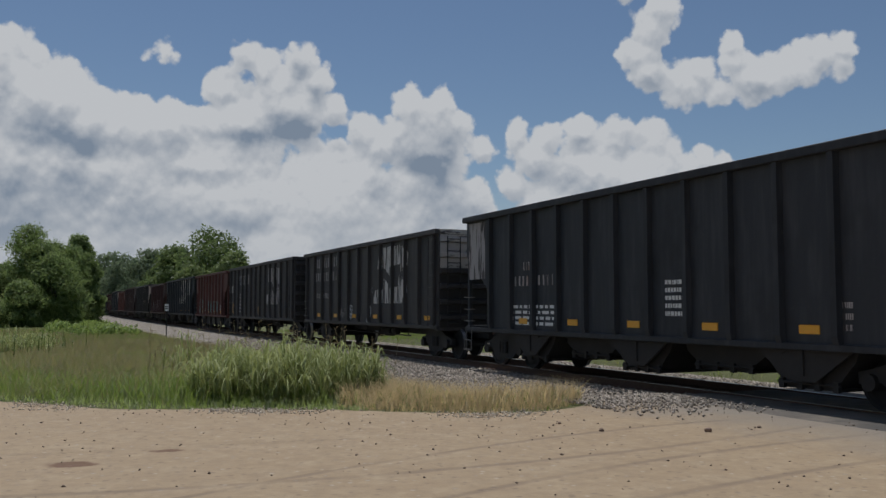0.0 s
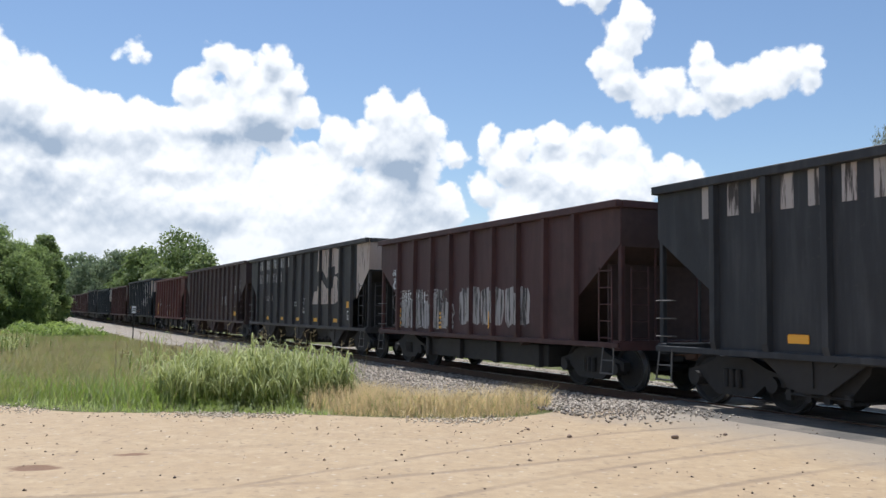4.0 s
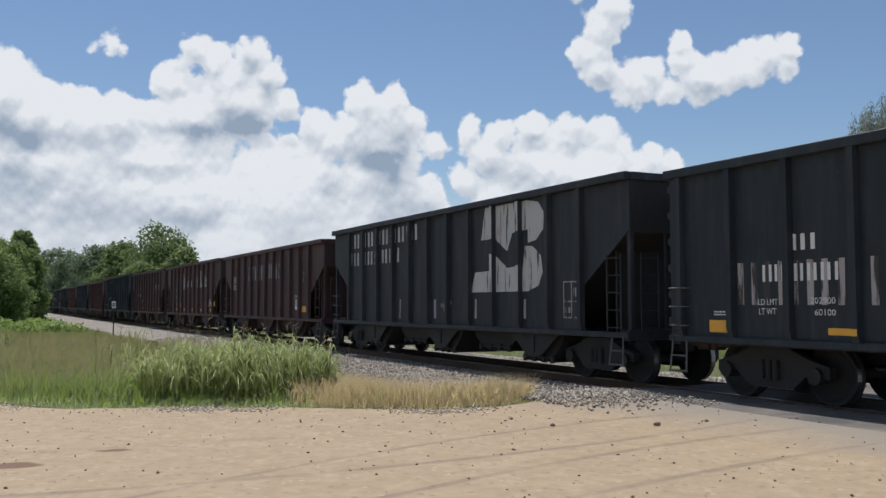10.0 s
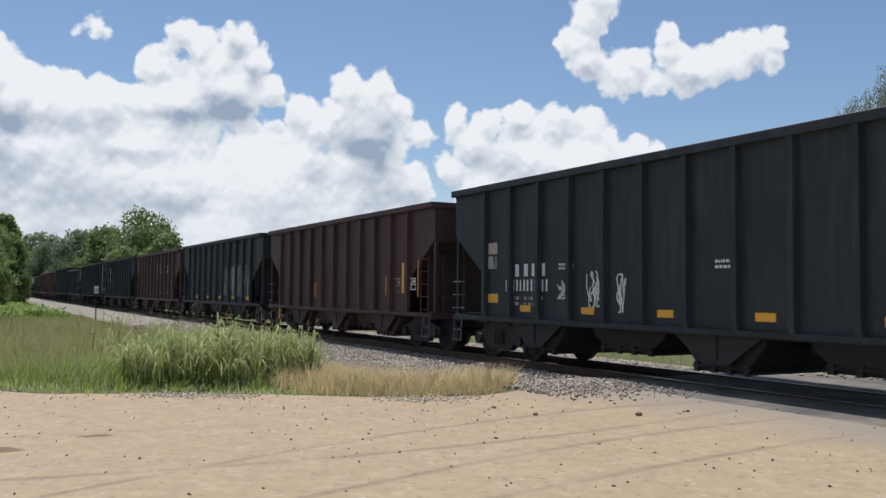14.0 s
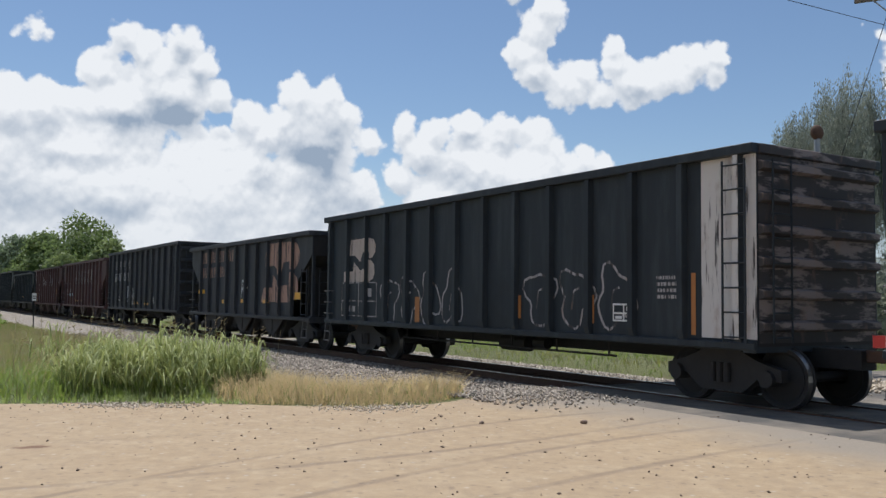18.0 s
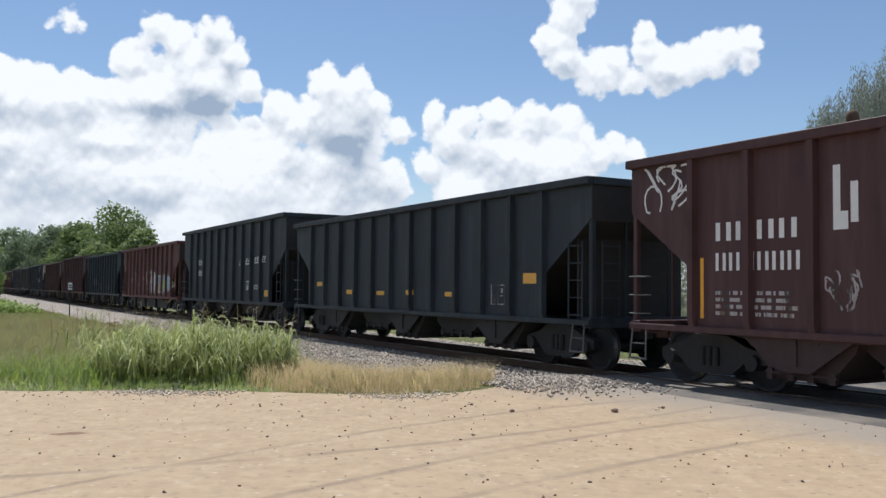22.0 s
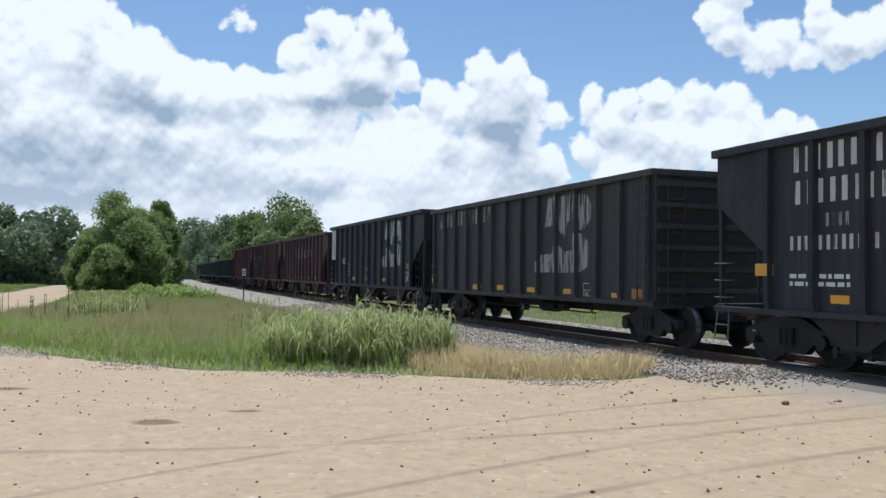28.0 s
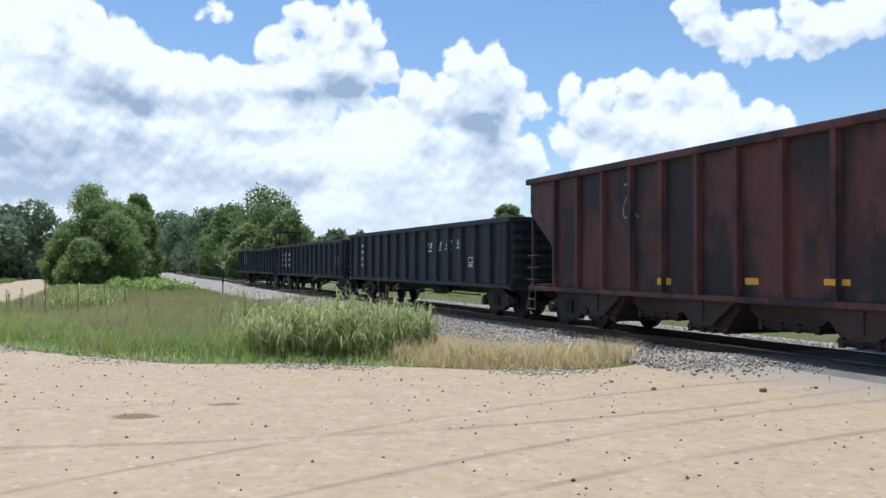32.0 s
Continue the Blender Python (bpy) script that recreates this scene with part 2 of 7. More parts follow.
def steel_paint(name, base, worn, dust=(0.16, 0.13, 0.10), rough=0.60, soot=0.0):
    """Old railway paint: faded in streaks, scuffed and dusty."""
    def build(t, b):
        info = t.nodes.new("ShaderNodeObjectInfo").outputs["Random"]
        shift = t.nodes.new("ShaderNodeVectorMath")
        shift.operation = "SCALE"
        shift.inputs[0].default_value = (71.0, 13.0, 37.0)
        t.links.new(info, shift.inputs["Scale"])
        v = vec_node(t, "ADD", position(t), shift.outputs[0])
        stretched = vec_node(t, "MULTIPLY", v, (3.0, 3.0, 0.35))
        streak = noise_node(t, stretched, 1.6, 5.0, 0.6)
        patch = noise_node(t, v, 0.55, 4.0, 0.6)
        c = mix_node(t, ramp_node(t, streak, 0.42, 0.78, 0, 0.75), base, worn)
        c = mix_node(t, ramp_node(t, patch, 0.52, 0.70, 0, 0.6), c, tuple(0.35 * x + 0.008 for x in base))
        if soot:
            grime = noise_node(t, vec_node(t, "MULTIPLY", v, (1.0, 1.0, 0.55)), 0.55, 5.0, 0.62)
            c = mix_node(t, ramp_node(t, grime, 0.43, 0.58, 0, soot), c, (0.024, 0.025, 0.029))
        spot = noise_node(t, v, 9.0, 3.0, 0.7)
        c = mix_node(t, ramp_node(t, spot, 0.62, 0.76, 0, 0.5), c, dust)
        n = t.nodes.new("ShaderNodeHueSaturation")
        t.links.new(c, n.inputs["Color"])
        t.links.new(math_node(t, "MULTIPLY_ADD", info, 0.3, 0.85), n.inputs["Value"])
        colour(t, b, n.outputs[0])
        b.inputs["Roughness"].default_value = rough
        b.inputs["Specular IOR Level"].default_value = 0.32
        bump(t, b, noise_node(t, v, 5.0, 4.0, 0.6), 0.25, 0.02)
    return material(name, build)


def plain(name, base, rough=0.7, metal=0.0, vary=0.25, scale=6.0, rel=0.15):
    def build(t, b):
        v = position(t)
        f = noise_node(t, v, scale, 4.0, 0.6)
        c = mix_node(t, f, tuple(x * (1 - vary) for x in base), tuple(min(1, x * (1 + vary)) for x in base))
        colour(t, b, c)
        b.inputs["Roughness"].default_value, b.inputs["Metallic"].default_value = rough, metal
        bump(t, b, noise_node(t, v, scale * 4, 3.0, 0.6), rel, 0.01)
    return material(name, build)


PAINT = {
    "black": steel_paint("black_car_paint", (0.030, 0.033, 0.039), (0.062, 0.064, 0.070), (0.06, 0.058, 0.055)),
    "green": steel_paint("dark_green_car_paint", (0.024, 0.031, 0.038), (0.049, 0.060, 0.067), (0.055, 0.055, 0.052)),
    "brown": steel_paint("dark_brown_car_paint", (0.066, 0.042, 0.040), (0.10, 0.065, 0.06), (0.09, 0.07, 0.06)),
    "grey": steel_paint("charcoal_car_paint", (0.048, 0.045, 0.046), (0.085, 0.078, 0.076), (0.09, 0.08, 0.07)),
    "red": steel_paint("oxide_red_car_paint", (0.073, 0.034, 0.034), (0.105, 0.055, 0.053), (0.065, 0.042, 0.038)),
    "soot": steel_paint("sooty_red_car_paint", (0.125, 0.048, 0.045), (0.16, 0.07, 0.062), (0.03, 0.024, 0.024), soot=0.93),
    "rust": steel_paint("faded_red_car_paint", (0.118, 0.044, 0.038), (0.155, 0.068, 0.058), (0.10, 0.06, 0.052)),
}


def peeled_white(name, base, show, way=(4.5, 4.5, 0.45)):
    def build(t, b):
        v = position(t)
        streak = noise_node(t, vec_node(t, "MULTIPLY", v, way), 2.0, 6.0, 0.65)
        c = mix_node(t, ramp_node(t, streak, show - 0.09, show + 0.0), (0.05, 0.045, 0.045), base)
        rust = noise_node(t, vec_node(t, "MULTIPLY", v, (2.0, 2.0, 0.8)), 1.4, 5.0, 0.6)
        c = mix_node(t, ramp_node(t, rust, 0.54, 0.72, 0, 0.55), c, (0.30, 0.19, 0.13))
        colour(t, b, c)
        b.inputs["Roughness"].default_value = 0.75
    return material(name, build)


WHITE = peeled_white("worn_white_paint", (0.60, 0.57, 0.54), 0.44)
FADED = peeled_white("faded_white_paint", (0.40, 0.37, 0.36), 0.52)
PEELED = peeled_white("half_peeled_white_paint", (0.60, 0.57, 0.54), 0.53)
PINK = peeled_white("rusty_pink_paint", (0.46, 0.27, 0.20), 0.49)
RUST_WHITE = peeled_white("rusty_white_end_paint", (0.26, 0.215, 0.20), 0.585, (0.5, 0.5, 2.0))
PALE_END = peeled_white("pale_end_paint", (0.50, 0.47, 0.44), 0.46, (0.6, 0.6, 2.0))
CLEAN = plain("white_lettering", (0.72, 0.72, 0.70), 0.6, vary=0.1)
GHOST = peeled_white("rubbed_off_lettering", (0.15, 0.10, 0.095), 0.46)
TAN = peeled_white("tan_weathered_paint", (0.52, 0.42, 0.36), 0.44)
YELLOW = plain("yellow_reflector", (0.80, 0.40, 0.04), 0.35, vary=0.08)
TEAL = plain("teal_spray_paint", (0.20, 0.38, 0.36), 0.6)
BLUE = plain("pale_blue_spray_paint", (0.42, 0.58, 0.64), 0.6)
LIME = plain("yellow_green_spray_paint", (0.42, 0.48, 0.14), 0.6)
# darker red for outlets and ends: coal grime plus shade, both in the colour
UNDER = plain("coal_and_shade_dark_red_paint", (0.052, 0.031, 0.029), 0.8, vary=0.4)
STEEL = plain("dark_cast_steel", (0.024, 0.022, 0.021), 0.75, 0.0, vary=0.4)
STEP = plain("worn_grey_step_iron", (0.11, 0.105, 0.10), 0.6, vary=0.3)
TREAD = plain("polished_wheel_rim", (0.30, 0.29, 0.28), 0.35, 0.9, vary=0.2)
RUSTY = plain("rusty_iron", (0.10, 0.055, 0.035), 0.85, vary=0.4)
RAIL_TOP = plain("worn_rail_steel", (0.42, 0.41, 0.40), 0.28, 1.0, vary=0.15)
TIE = plain("weathered_tie_wood", (0.14, 0.115, 0.095), 0.9, vary=0.4, scale=9)
SIGN_RED = plain("red_reflective_sheet", (0.45, 0.03, 0.025), 0.45, vary=0.1)
SIGN_WHITE = plain("white_reflective_sheet", (0.75, 0.75, 0.75), 0.45, vary=0.08)
GALV = plain("galvanised_steel", (0.35, 0.36, 0.37), 0.5, 0.6, vary=0.2)
POLE_WOOD = plain("grey_pole_wood", (0.24, 0.20, 0.17), 0.9, vary=0.3)
WIRE = plain("black_wire", (0.03, 0.03, 0.03), 0.6)


def ground_grass(t, b):
    v = position(t, "World")
    a = noise_node(t, v, 0.12, 4.0, 0.6)
    c = noise_node(t, v, 1.7, 5.0, 0.6)
    g = mix_node(t, a, (0.085, 0.105, 0.03), (0.15, 0.15, 0.055))
    g = mix_node(t, ramp_node(t, c, 0.5, 0.75, 0, 0.6), g, (0.12, 0.10, 0.045))
    colour(t, b, g)
    b.inputs["Roughness"].default_value = 0.95
    bump(t, b, noise_node(t, v, 14.0, 4.0, 0.7), 0.7, 0.06)


GRASS_GROUND = material("grass_ground", ground_grass)


def dirt_road(t, b):
    v = position(t, "World")
    big = noise_node(t, v, 0.35, 4.0, 0.6)
    mid = noise_node(t, v, 2.2, 5.0, 0.6)
    fine = noise_node(t, v, 28.0, 4.0, 0.7)
    g = mix_node(t, big, (0.375, 0.267, 0.160), (0.445, 0.332, 0.207))
    g = mix_node(t, ramp_node(t, mid, 0.45, 0.75, 0, 0.5), g, (0.50, 0.388, 0.255))
    g = mix_node(t, ramp_node(t, fine, 0.52, 0.70, 0, 0.6), g, (0.25, 0.19, 0.135))
    mottle = noise_node(t, v, 7.0, 5.0, 0.7)
    g = mix_node(t, ramp_node(t, mottle, 0.38, 0.50, 0.28, 0), g, (0.27, 0.20, 0.135))
    g = mix_node(t, ramp_node(t, mottle, 0.54, 0.68, 0, 0.3), g, (0.57, 0.445, 0.285))
    grit = t.nodes.new("ShaderNodeTexVoronoi")
    grit.inputs["Scale"].default_value = 9.0
    t.links.new(v, grit.inputs["Vector"])
    gs = t.nodes.new("ShaderNodeSeparateColor")
    t.links.new(grit.outputs["Color"], gs.inputs[0])
    spot = math_node(t, "MULTIPLY", ramp_node(t, grit.outputs["Distance"], 0.34, 0.16), ramp_node(t, gs.outputs[0], 0.5, 0.75))
    g = mix_node(t, math_node(t, "MULTIPLY", spot, 0.55), g, (0.20, 0.15, 0.11))
    pale = math_node(t, "MULTIPLY", ramp_node(t, grit.outputs["Distance"], 0.30, 0.12), ramp_node(t, gs.outputs[1], 0.7, 0.85))
    g = mix_node(t, math_node(t, "MULTIPLY", pale, 0.6), g, (0.56, 0.48, 0.38))
    # shallow wheel tracks that curve over towards the crossing
    sp = t.nodes.new("ShaderNodeSeparateXYZ")
    t.links.new(v, sp.inputs[0])
    line = None
    for c0, c1, c2 in [(9.8891, 0.9324, -0.0572), (7.5491, 0.9367, -0.0453), (6.1883, 0.8304, -0.0271), (8.8703, 0.4724, 0.0351)]:
        bend = math_node(t, "MULTIPLY_ADD", math_node(t, "MULTIPLY_ADD", sp.outputs[0], c2, c1), sp.outputs[0], c0)
        off = math_node(t, "ABSOLUTE", math_node(t, "SUBTRACT", sp.outputs[1], bend))
        off = math_node(t, "ADD", off, math_node(t, "MULTIPLY_ADD", mid, 0.10, -0.05))
        one = ramp_node(t, off, 0.11, 0.02, 0, 0.5)
        line = one if line is None else math_node(t, "MAXIMUM", line, one)
    line = math_node(t, "MULTIPLY", line, ramp_node(t, noise_node(t, v, 0.9, 3.0), 0.30, 0.55, 0.35, 1.0))
    g = mix_node(t, line, g, (0.19, 0.14, 0.10))
    # worn grey surface towards the rails
    d = math_node(t, "MULTIPLY_ADD", sp.outputs[0], -0.912, math_node(t, "MULTIPLY_ADD", sp.outputs[1], -0.410, 4.715 + 7.503))
    d = math_node(t, "ADD", d, math_node(t, "MULTIPLY_ADD", big, 5.0, -2.5))
    grey = mix_node(t, fine, (0.235, 0.20, 0.16), (0.37, 0.315, 0.25))
    g = mix_node(t, math_node(t, "MULTIPLY", ramp_node(t, d, 4.9, 2.2), ramp_node(t, sp.outputs[0], -1.5, 2.0)), g, grey)
    # reddish damp stains
    for sx, sy, sr in ((-3.76, 9.15, 0.34), (-6.75, 11.38, 0.36), (-3.08, 10.0, 0.2)):
        dd = vec_node(t, "DISTANCE", vec_node(t, "MULTIPLY", v, (1, 1.6, 0)), (sx, sy * 1.6, 0))
        dd = math_node(t, "ADD", dd, math_node(t, "MULTIPLY_ADD", mid, 0.5, -0.25))
        g = mix_node(t, ramp_node(t, dd, sr, sr * 0.55, 0, 0.8), g, (0.15, 0.07, 0.04))
    colour(t, b, g)
    b.inputs["Roughness"].default_value = 0.93
    h = math_node(t, "MULTIPLY_ADD", fine, 0.4, math_node(t, "MULTIPLY_ADD", mid, 0.8, math_node(t, "MULTIPLY", line, -0.8)))
    bump(t, b, h, 0.5, 0.03)


DIRT = material("packed_dirt_road", dirt_road)


def old_asphalt(t, b):
    v = position(t, "World")
    big = noise_node(t, v, 0.7, 5.0, 0.65)
    fine = noise_node(t, v, 40.0, 3.0, 0.7)
    g = mix_node(t, ramp_node(t, big, 0.35, 0.65), (0.10, 0.092, 0.083), (0.235, 0.20, 0.16))
    g = mix_node(t, ramp_node(t, fine, 0.5, 0.75, 0, 0.4), g, (0.10, 0.095, 0.09))
    colour(t, b, g)
    b.inputs["Roughness"].default_value = 0.9
    bump(t, b, fine, 0.4, 0.015)


ASPHALT = material("dusty_asphalt", old_asphalt)


def stones(name, dark, light):
    def build(t, b):
        isl = t.nodes.new("ShaderNodeNewGeometry").outputs["Random Per Island"]
        v = position(t, "World")
        c = mix_node(t, isl, dark, light)
        c = mix_node(t, ramp_node(t, noise_node(t, v, 20.0, 3.0), 0.4, 0.8, 0, 0.5), c, tuple(0.55 * x for x in dark))
        colour(t, b, c)
        b.inputs["Roughness"].default_value = 0.9
    return material(name, build)


BALLAST = stones("grey_ballast_stone", (0.19, 0.160, 0.130), (0.58, 0.50, 0.41))
PEBBLE = stones("brown_pebble", (0.11, 0.075, 0.055), (0.28, 0.20, 0.15))
GRAVEL = stones("pale_gravel", (0.34, 0.275, 0.20), (0.70, 0.60, 0.47))


def bed(t, b):
    v = position(t, "World")
    vo = t.nodes.new("ShaderNodeTexVoronoi")
    vo.inputs["Scale"].default_value = 16.0
    t.links.new(v, vo.inputs["Vector"])
    s = t.nodes.new("ShaderNodeSeparateColor")
    t.links.new(vo.outputs["Color"], s.inputs[0])
    c = mix_node(t, s.outputs[0], (0.16, 0.138, 0.113), (0.47, 0.41, 0.34))
    c = mix_node(t, ramp_node(t, noise_node(t, v, 0.4, 3.0), 0.45, 0.7, 0, 0.5), c, (0.26, 0.22, 0.18))
    colour(t, b, c)
    b.inputs["Roughness"].default_value = 0.92
    bump(t, b, vo.outputs["Distance"], 0.8, 0.05)


BED = material("ballast_bed", bed)


def foliage(name, dark, light, through=0.35, patch=None, upright=False):
    def build(t, b):
        isl = t.nodes.new("ShaderNodeNewGeometry").outputs["Random Per Island"]
        v = position(t, "World")
        c = mix_node(t, math_node(t, "MULTIPLY_ADD", noise_node(t, v, 0.5, 3.0), 0.6, math_node(t, "MULTIPLY", isl, 0.45)), dark, light)
        if patch:
            c = mix_node(t, ramp_node(t, noise_node(t, v, 0.28, 3.0, 0.6), 0.46, 0.62, 0, 0.7), c, patch)
        colour(t, b, c)
        b.inputs["Roughness"].default_value = 0.6
        tr = t.nodes.new("ShaderNodeBsdfTranslucent")
        t.links.new(c, tr.inputs["Color"])
        if upright:
            # shading normals turned up, with some noise, so the blades catch more sun
            fuzz = vec_node(t, "SUBTRACT", noise_node(t, v, 60.0, 2.0, 0.5, "Color"), (0.5, 0.5, 0.15))
            n = vec_node(t, "NORMALIZE", fuzz)
            t.links.new(n, b.inputs["Normal"])
        mx = t.nodes.new("ShaderNodeMixShader")
        mx.inputs[0].default_value = through
        t.links.new(b.outputs[0], mx.inputs[1])
        t.links.new(tr.outputs[0], mx.inputs[2])
        t.links.new(mx.outputs[0], t.nodes["Material Output"].inputs[0])
    return material(name, build)


LEAF = foliage("broad_leaf", (0.11, 0.16, 0.05), (0.27, 0.345, 0.125), 0.5)
LEAF_LANE = foliage("lane_tree_leaf", (0.145, 0.205, 0.06), (0.36, 0.45, 0.165), 0.6)
LEAF_DARK = foliage("wood_leaf", (0.135, 0.18, 0.105), (0.27, 0.335, 0.185), 0.55)
LEAF_LIGHT = foliage("willow_leaf", (0.17, 0.22, 0.07), (0.33, 0.40, 0.16), 0.5)
NEEDLE = foliage("grey_green_needle", (0.23, 0.255, 0.20), (0.46, 0.49, 0.41), 0.5)
SILVER = foliage("silver_leaf", (0.24, 0.26, 0.18), (0.56, 0.57, 0.46), 0.45)
BLADE = foliage("green_grass_blade", (0.12, 0.20, 0.025), (0.31, 0.40, 0.08), 0.35, (0.29, 0.25, 0.10), True)
BLADE_BRIGHT = foliage("fresh_grass_blade", (0.22, 0.30, 0.07), (0.42, 0.50, 0.16), 0.35, None, True)
BLADE_RED = foliage("seeding_grass_blade", (0.24, 0.225, 0.085), (0.41, 0.345, 0.16), 0.35, None, True)
STRAW = foliage("dry_grass_blade", (0.44, 0.32, 0.14), (0.74, 0.58, 0.31), 0.35, None, True)
REED = foliage("reed_leaf", (0.10, 0.155, 0.03), (0.64, 0.66, 0.27), 0.4)
WEED = foliage("weed_leaf", (0.13, 0.19, 0.035), (0.28, 0.36, 0.09), 0.45)
VINE = foliage("vine_leaf", (0.20, 0.28, 0.06), (0.40, 0.50, 0.14), 0.5)
SEED = foliage("dry_seed_stalk", (0.42, 0.34, 0.20), (0.64, 0.54, 0.34), 0.5)
BARK = plain("bark", (0.10, 0.08, 0.065), 0.95, vary=0.4)
# ---- helpers for building ----
TRACK_X, TRACK_Y, TRACK_TURN = 5.170, 18.301, 0.4229


def track_turn(s):
    c = min(max(s, -60.0), 330.0)
    return TRACK_TURN + 9.4e-5 * c - 1.12e-6 * c * c


def track_table():
    step, lo, hi = 0.5, -1000.0, 700.0
    n = int((hi - lo) / step) + 1
    s = np.linspace(lo, hi, n)
    a = np.array([track_turn(v) for v in s])
    x, y = np.cumsum(-np.sin(a)) * step, np.cumsum(np.cos(a)) * step
    k = int(round(-lo / step))
    return s, x - x[k] + TRACK_X, y - y[k] + TRACK_Y, a


TAB_S, TAB_X, TAB_Y, TAB_A = track_table()


def on_track(s, d=0.0):
    """A point s metres up the track and d metres to the camera's side of its middle."""
    x, y, a = np.interp(s, TAB_S, TAB_X), np.interp(s, TAB_S, TAB_Y), np.interp(s, TAB_S, TAB_A)
    return x - d * np.cos(a), y - d * np.sin(a)


C0, S0 = math.cos(TRACK_TURN), math.sin(TRACK_TURN)


def along(x, y):
    """About how far up the track and how far to the camera's side a point lies."""
    u, v = x - TRACK_X, y - TRACK_Y
    s = -S0 * u + C0 * v
    d = -C0 * u - S0 * v
    bend = np.interp(s, TAB_S, (-C0 * (TAB_X - TRACK_X) - S0 * (TAB_Y - TRACK_Y)))
    return s, d - bend


def smooth(v, lo, hi):
    q = np.clip((v - lo) / (hi - lo), 0, 1)
    return q * q * (3 - 2 * q)


def ground_z(x, y):
    """Height of the natural ground."""
    s, d = along(x, y)
    field = -0.10 - 0.45 * smooth(s, 4, 40) - 0.3 * smooth(s, 60, 140)
    far = -0.22 - 0.25 * smooth(-d, 6, 20) - 0.25 * smooth(s, 20, 70)
    z = np.where(d > 0, field, far)
    cross = smooth(s, 1.0, -1.5) * smooth(s, -16, -13) * (np.abs(d) < 14)
    z = z * (1 - cross) - 0.06 * cross
    z = np.where((s < 0) & (d > 2), np.maximum(z, -0.07), z)
    low = (1 - smooth(s, 0.6, -1.4) * smooth(s, -16, -14)) * (1 - smooth(np.abs(d), 4.6, 6.4))
    z = z * (1 - low) + np.minimum(z, -0.75) * low
    lump = 0.05 * np.sin(x * 0.31 + 1) * np.cos(y * 0.23) + 0.02 * np.sin(x * 1.1) * np.cos(y * 0.9 + 2)
    return z + lump * smooth(s, 3, 12)


def mesh_of(name, verts, faces, mat=None):
    m = bpy.data.meshes.new(name)
    m.from_pydata(verts, [], faces)
    if mat:
        m.materials.append(mat)
    return m


def grid_mesh(name, xs, ys, zfun, mat, shade=True):
    gx, gy = np.meshgrid(xs, ys)
    gz = zfun(gx, gy)
    v = np.stack([gx, gy, gz], -1).reshape(-1, 3)
    w, h = len(xs), len(ys)
    f = [(j * w + i, j * w + i + 1, (j + 1) * w + i + 1, (j + 1) * w + i) for j in range(h - 1) for i in range(w - 1)]
    m = mesh_of(name, v.tolist(), f, mat)
    if shade:
        m.shade_smooth()
    return m


def fast_mesh(name, verts, tri_or_quad, mat):
    """A mesh from numpy arrays; all its faces have the same number of corners."""
    m = bpy.data.meshes.new(name)
    nv, (nf, k) = len(verts), tri_or_quad.shape
    m.vertices.add(nv)
    m.vertices.foreach_set("co", verts.astype(np.float32).ravel())
    m.loops.add(nf * k)
    m.loops.foreach_set("vertex_index", tri_or_quad.astype(np.int32).ravel())
    m.polygons.add(nf)
    m.polygons.foreach_set("loop_start", np.arange(0, nf * k, k, dtype=np.int32))
    m.update(calc_edges=True)
    m.materials.append(mat)
    return m


def add_box(bm, x0, x1, y0, y1, z0, z1):
    v = [bm.verts.new(p) for p in ((x0, y0, z0), (x1, y0, z0), (x1, y1, z0), (x0, y1, z0), (x0, y0, z1), (x1, y0, z1), (x1, y1, z1), (x0, y1, z1))]
    for f in ((3, 2, 1, 0), (4, 5, 6, 7), (0, 1, 5, 4), (1, 2, 6, 5), (2, 3, 7, 6), (3, 0, 4, 7)):
        bm.faces.new([v[i] for i in f])
    return v


def add_prism(bm, outline, y0, y1):
    """An outline in x and z, pulled from y0 to y1."""
    a = [bm.verts.new((x, y0, z)) for x, z in outline]
    b = [bm.verts.new((x, y1, z)) for x, z in outline]
    n = len(outline)
    bm.faces.new(a)
    bm.faces.new(list(reversed(b)))
    for i in range(n):
        bm.faces.new((a[(i + 1) % n], a[i], b[i], b[(i + 1) % n]))


def add_bar(bm, p, q, r, sides=6, r2=None):
    """A round bar from p to q."""
    p, q = Vector(p), Vector(q)
    z = (q - p).normalized()
    x = z.orthogonal().normalized()
    y = z.cross(x)
    r2 = r if r2 is None else r2
    lo = [bm.verts.new(p + (x * math.cos(k * math.tau / sides) + y * math.sin(k * math.tau / sides)) * r) for k in range(sides)]
    hi = [bm.verts.new(q + (x * math.cos(k * math.tau / sides) + y * math.sin(k * math.tau / sides)) * r2) for k in range(sides)]
    for k in range(sides):
        bm.faces.new((lo[k], lo[(k + 1) % sides], hi[(k + 1) % sides], hi[k]))
    bm.faces.new(list(reversed(lo)))
    bm.faces.new(hi)


def finish(bm, name, mat=None):
    bmesh.ops.recalc_face_normals(bm, faces=bm.faces)
    m = bpy.data.meshes.new(name)
    bm.to_mesh(m)
    bm.free()
    if mat:
        m.materials.append(mat)
    return m


def part(name, data, mat, parent, label="", m=None):
    """One mesh object under a thing or a part; alike parts share their mesh."""
    if isinstance(data, bmesh.types.BMesh):
        data = finish(data, name)
    if not data.materials:
        data.materials.append(mat)
    ob = new(name, data)
    if mat and data.materials[0] != mat:
        ob.material_slots[0].link = "OBJECT"
        ob.material_slots[0].material = mat
    ob.parent = parent
    if m is not None:
        ob.matrix_basis = m
    if label:
        tagged(ob, label)
    return ob


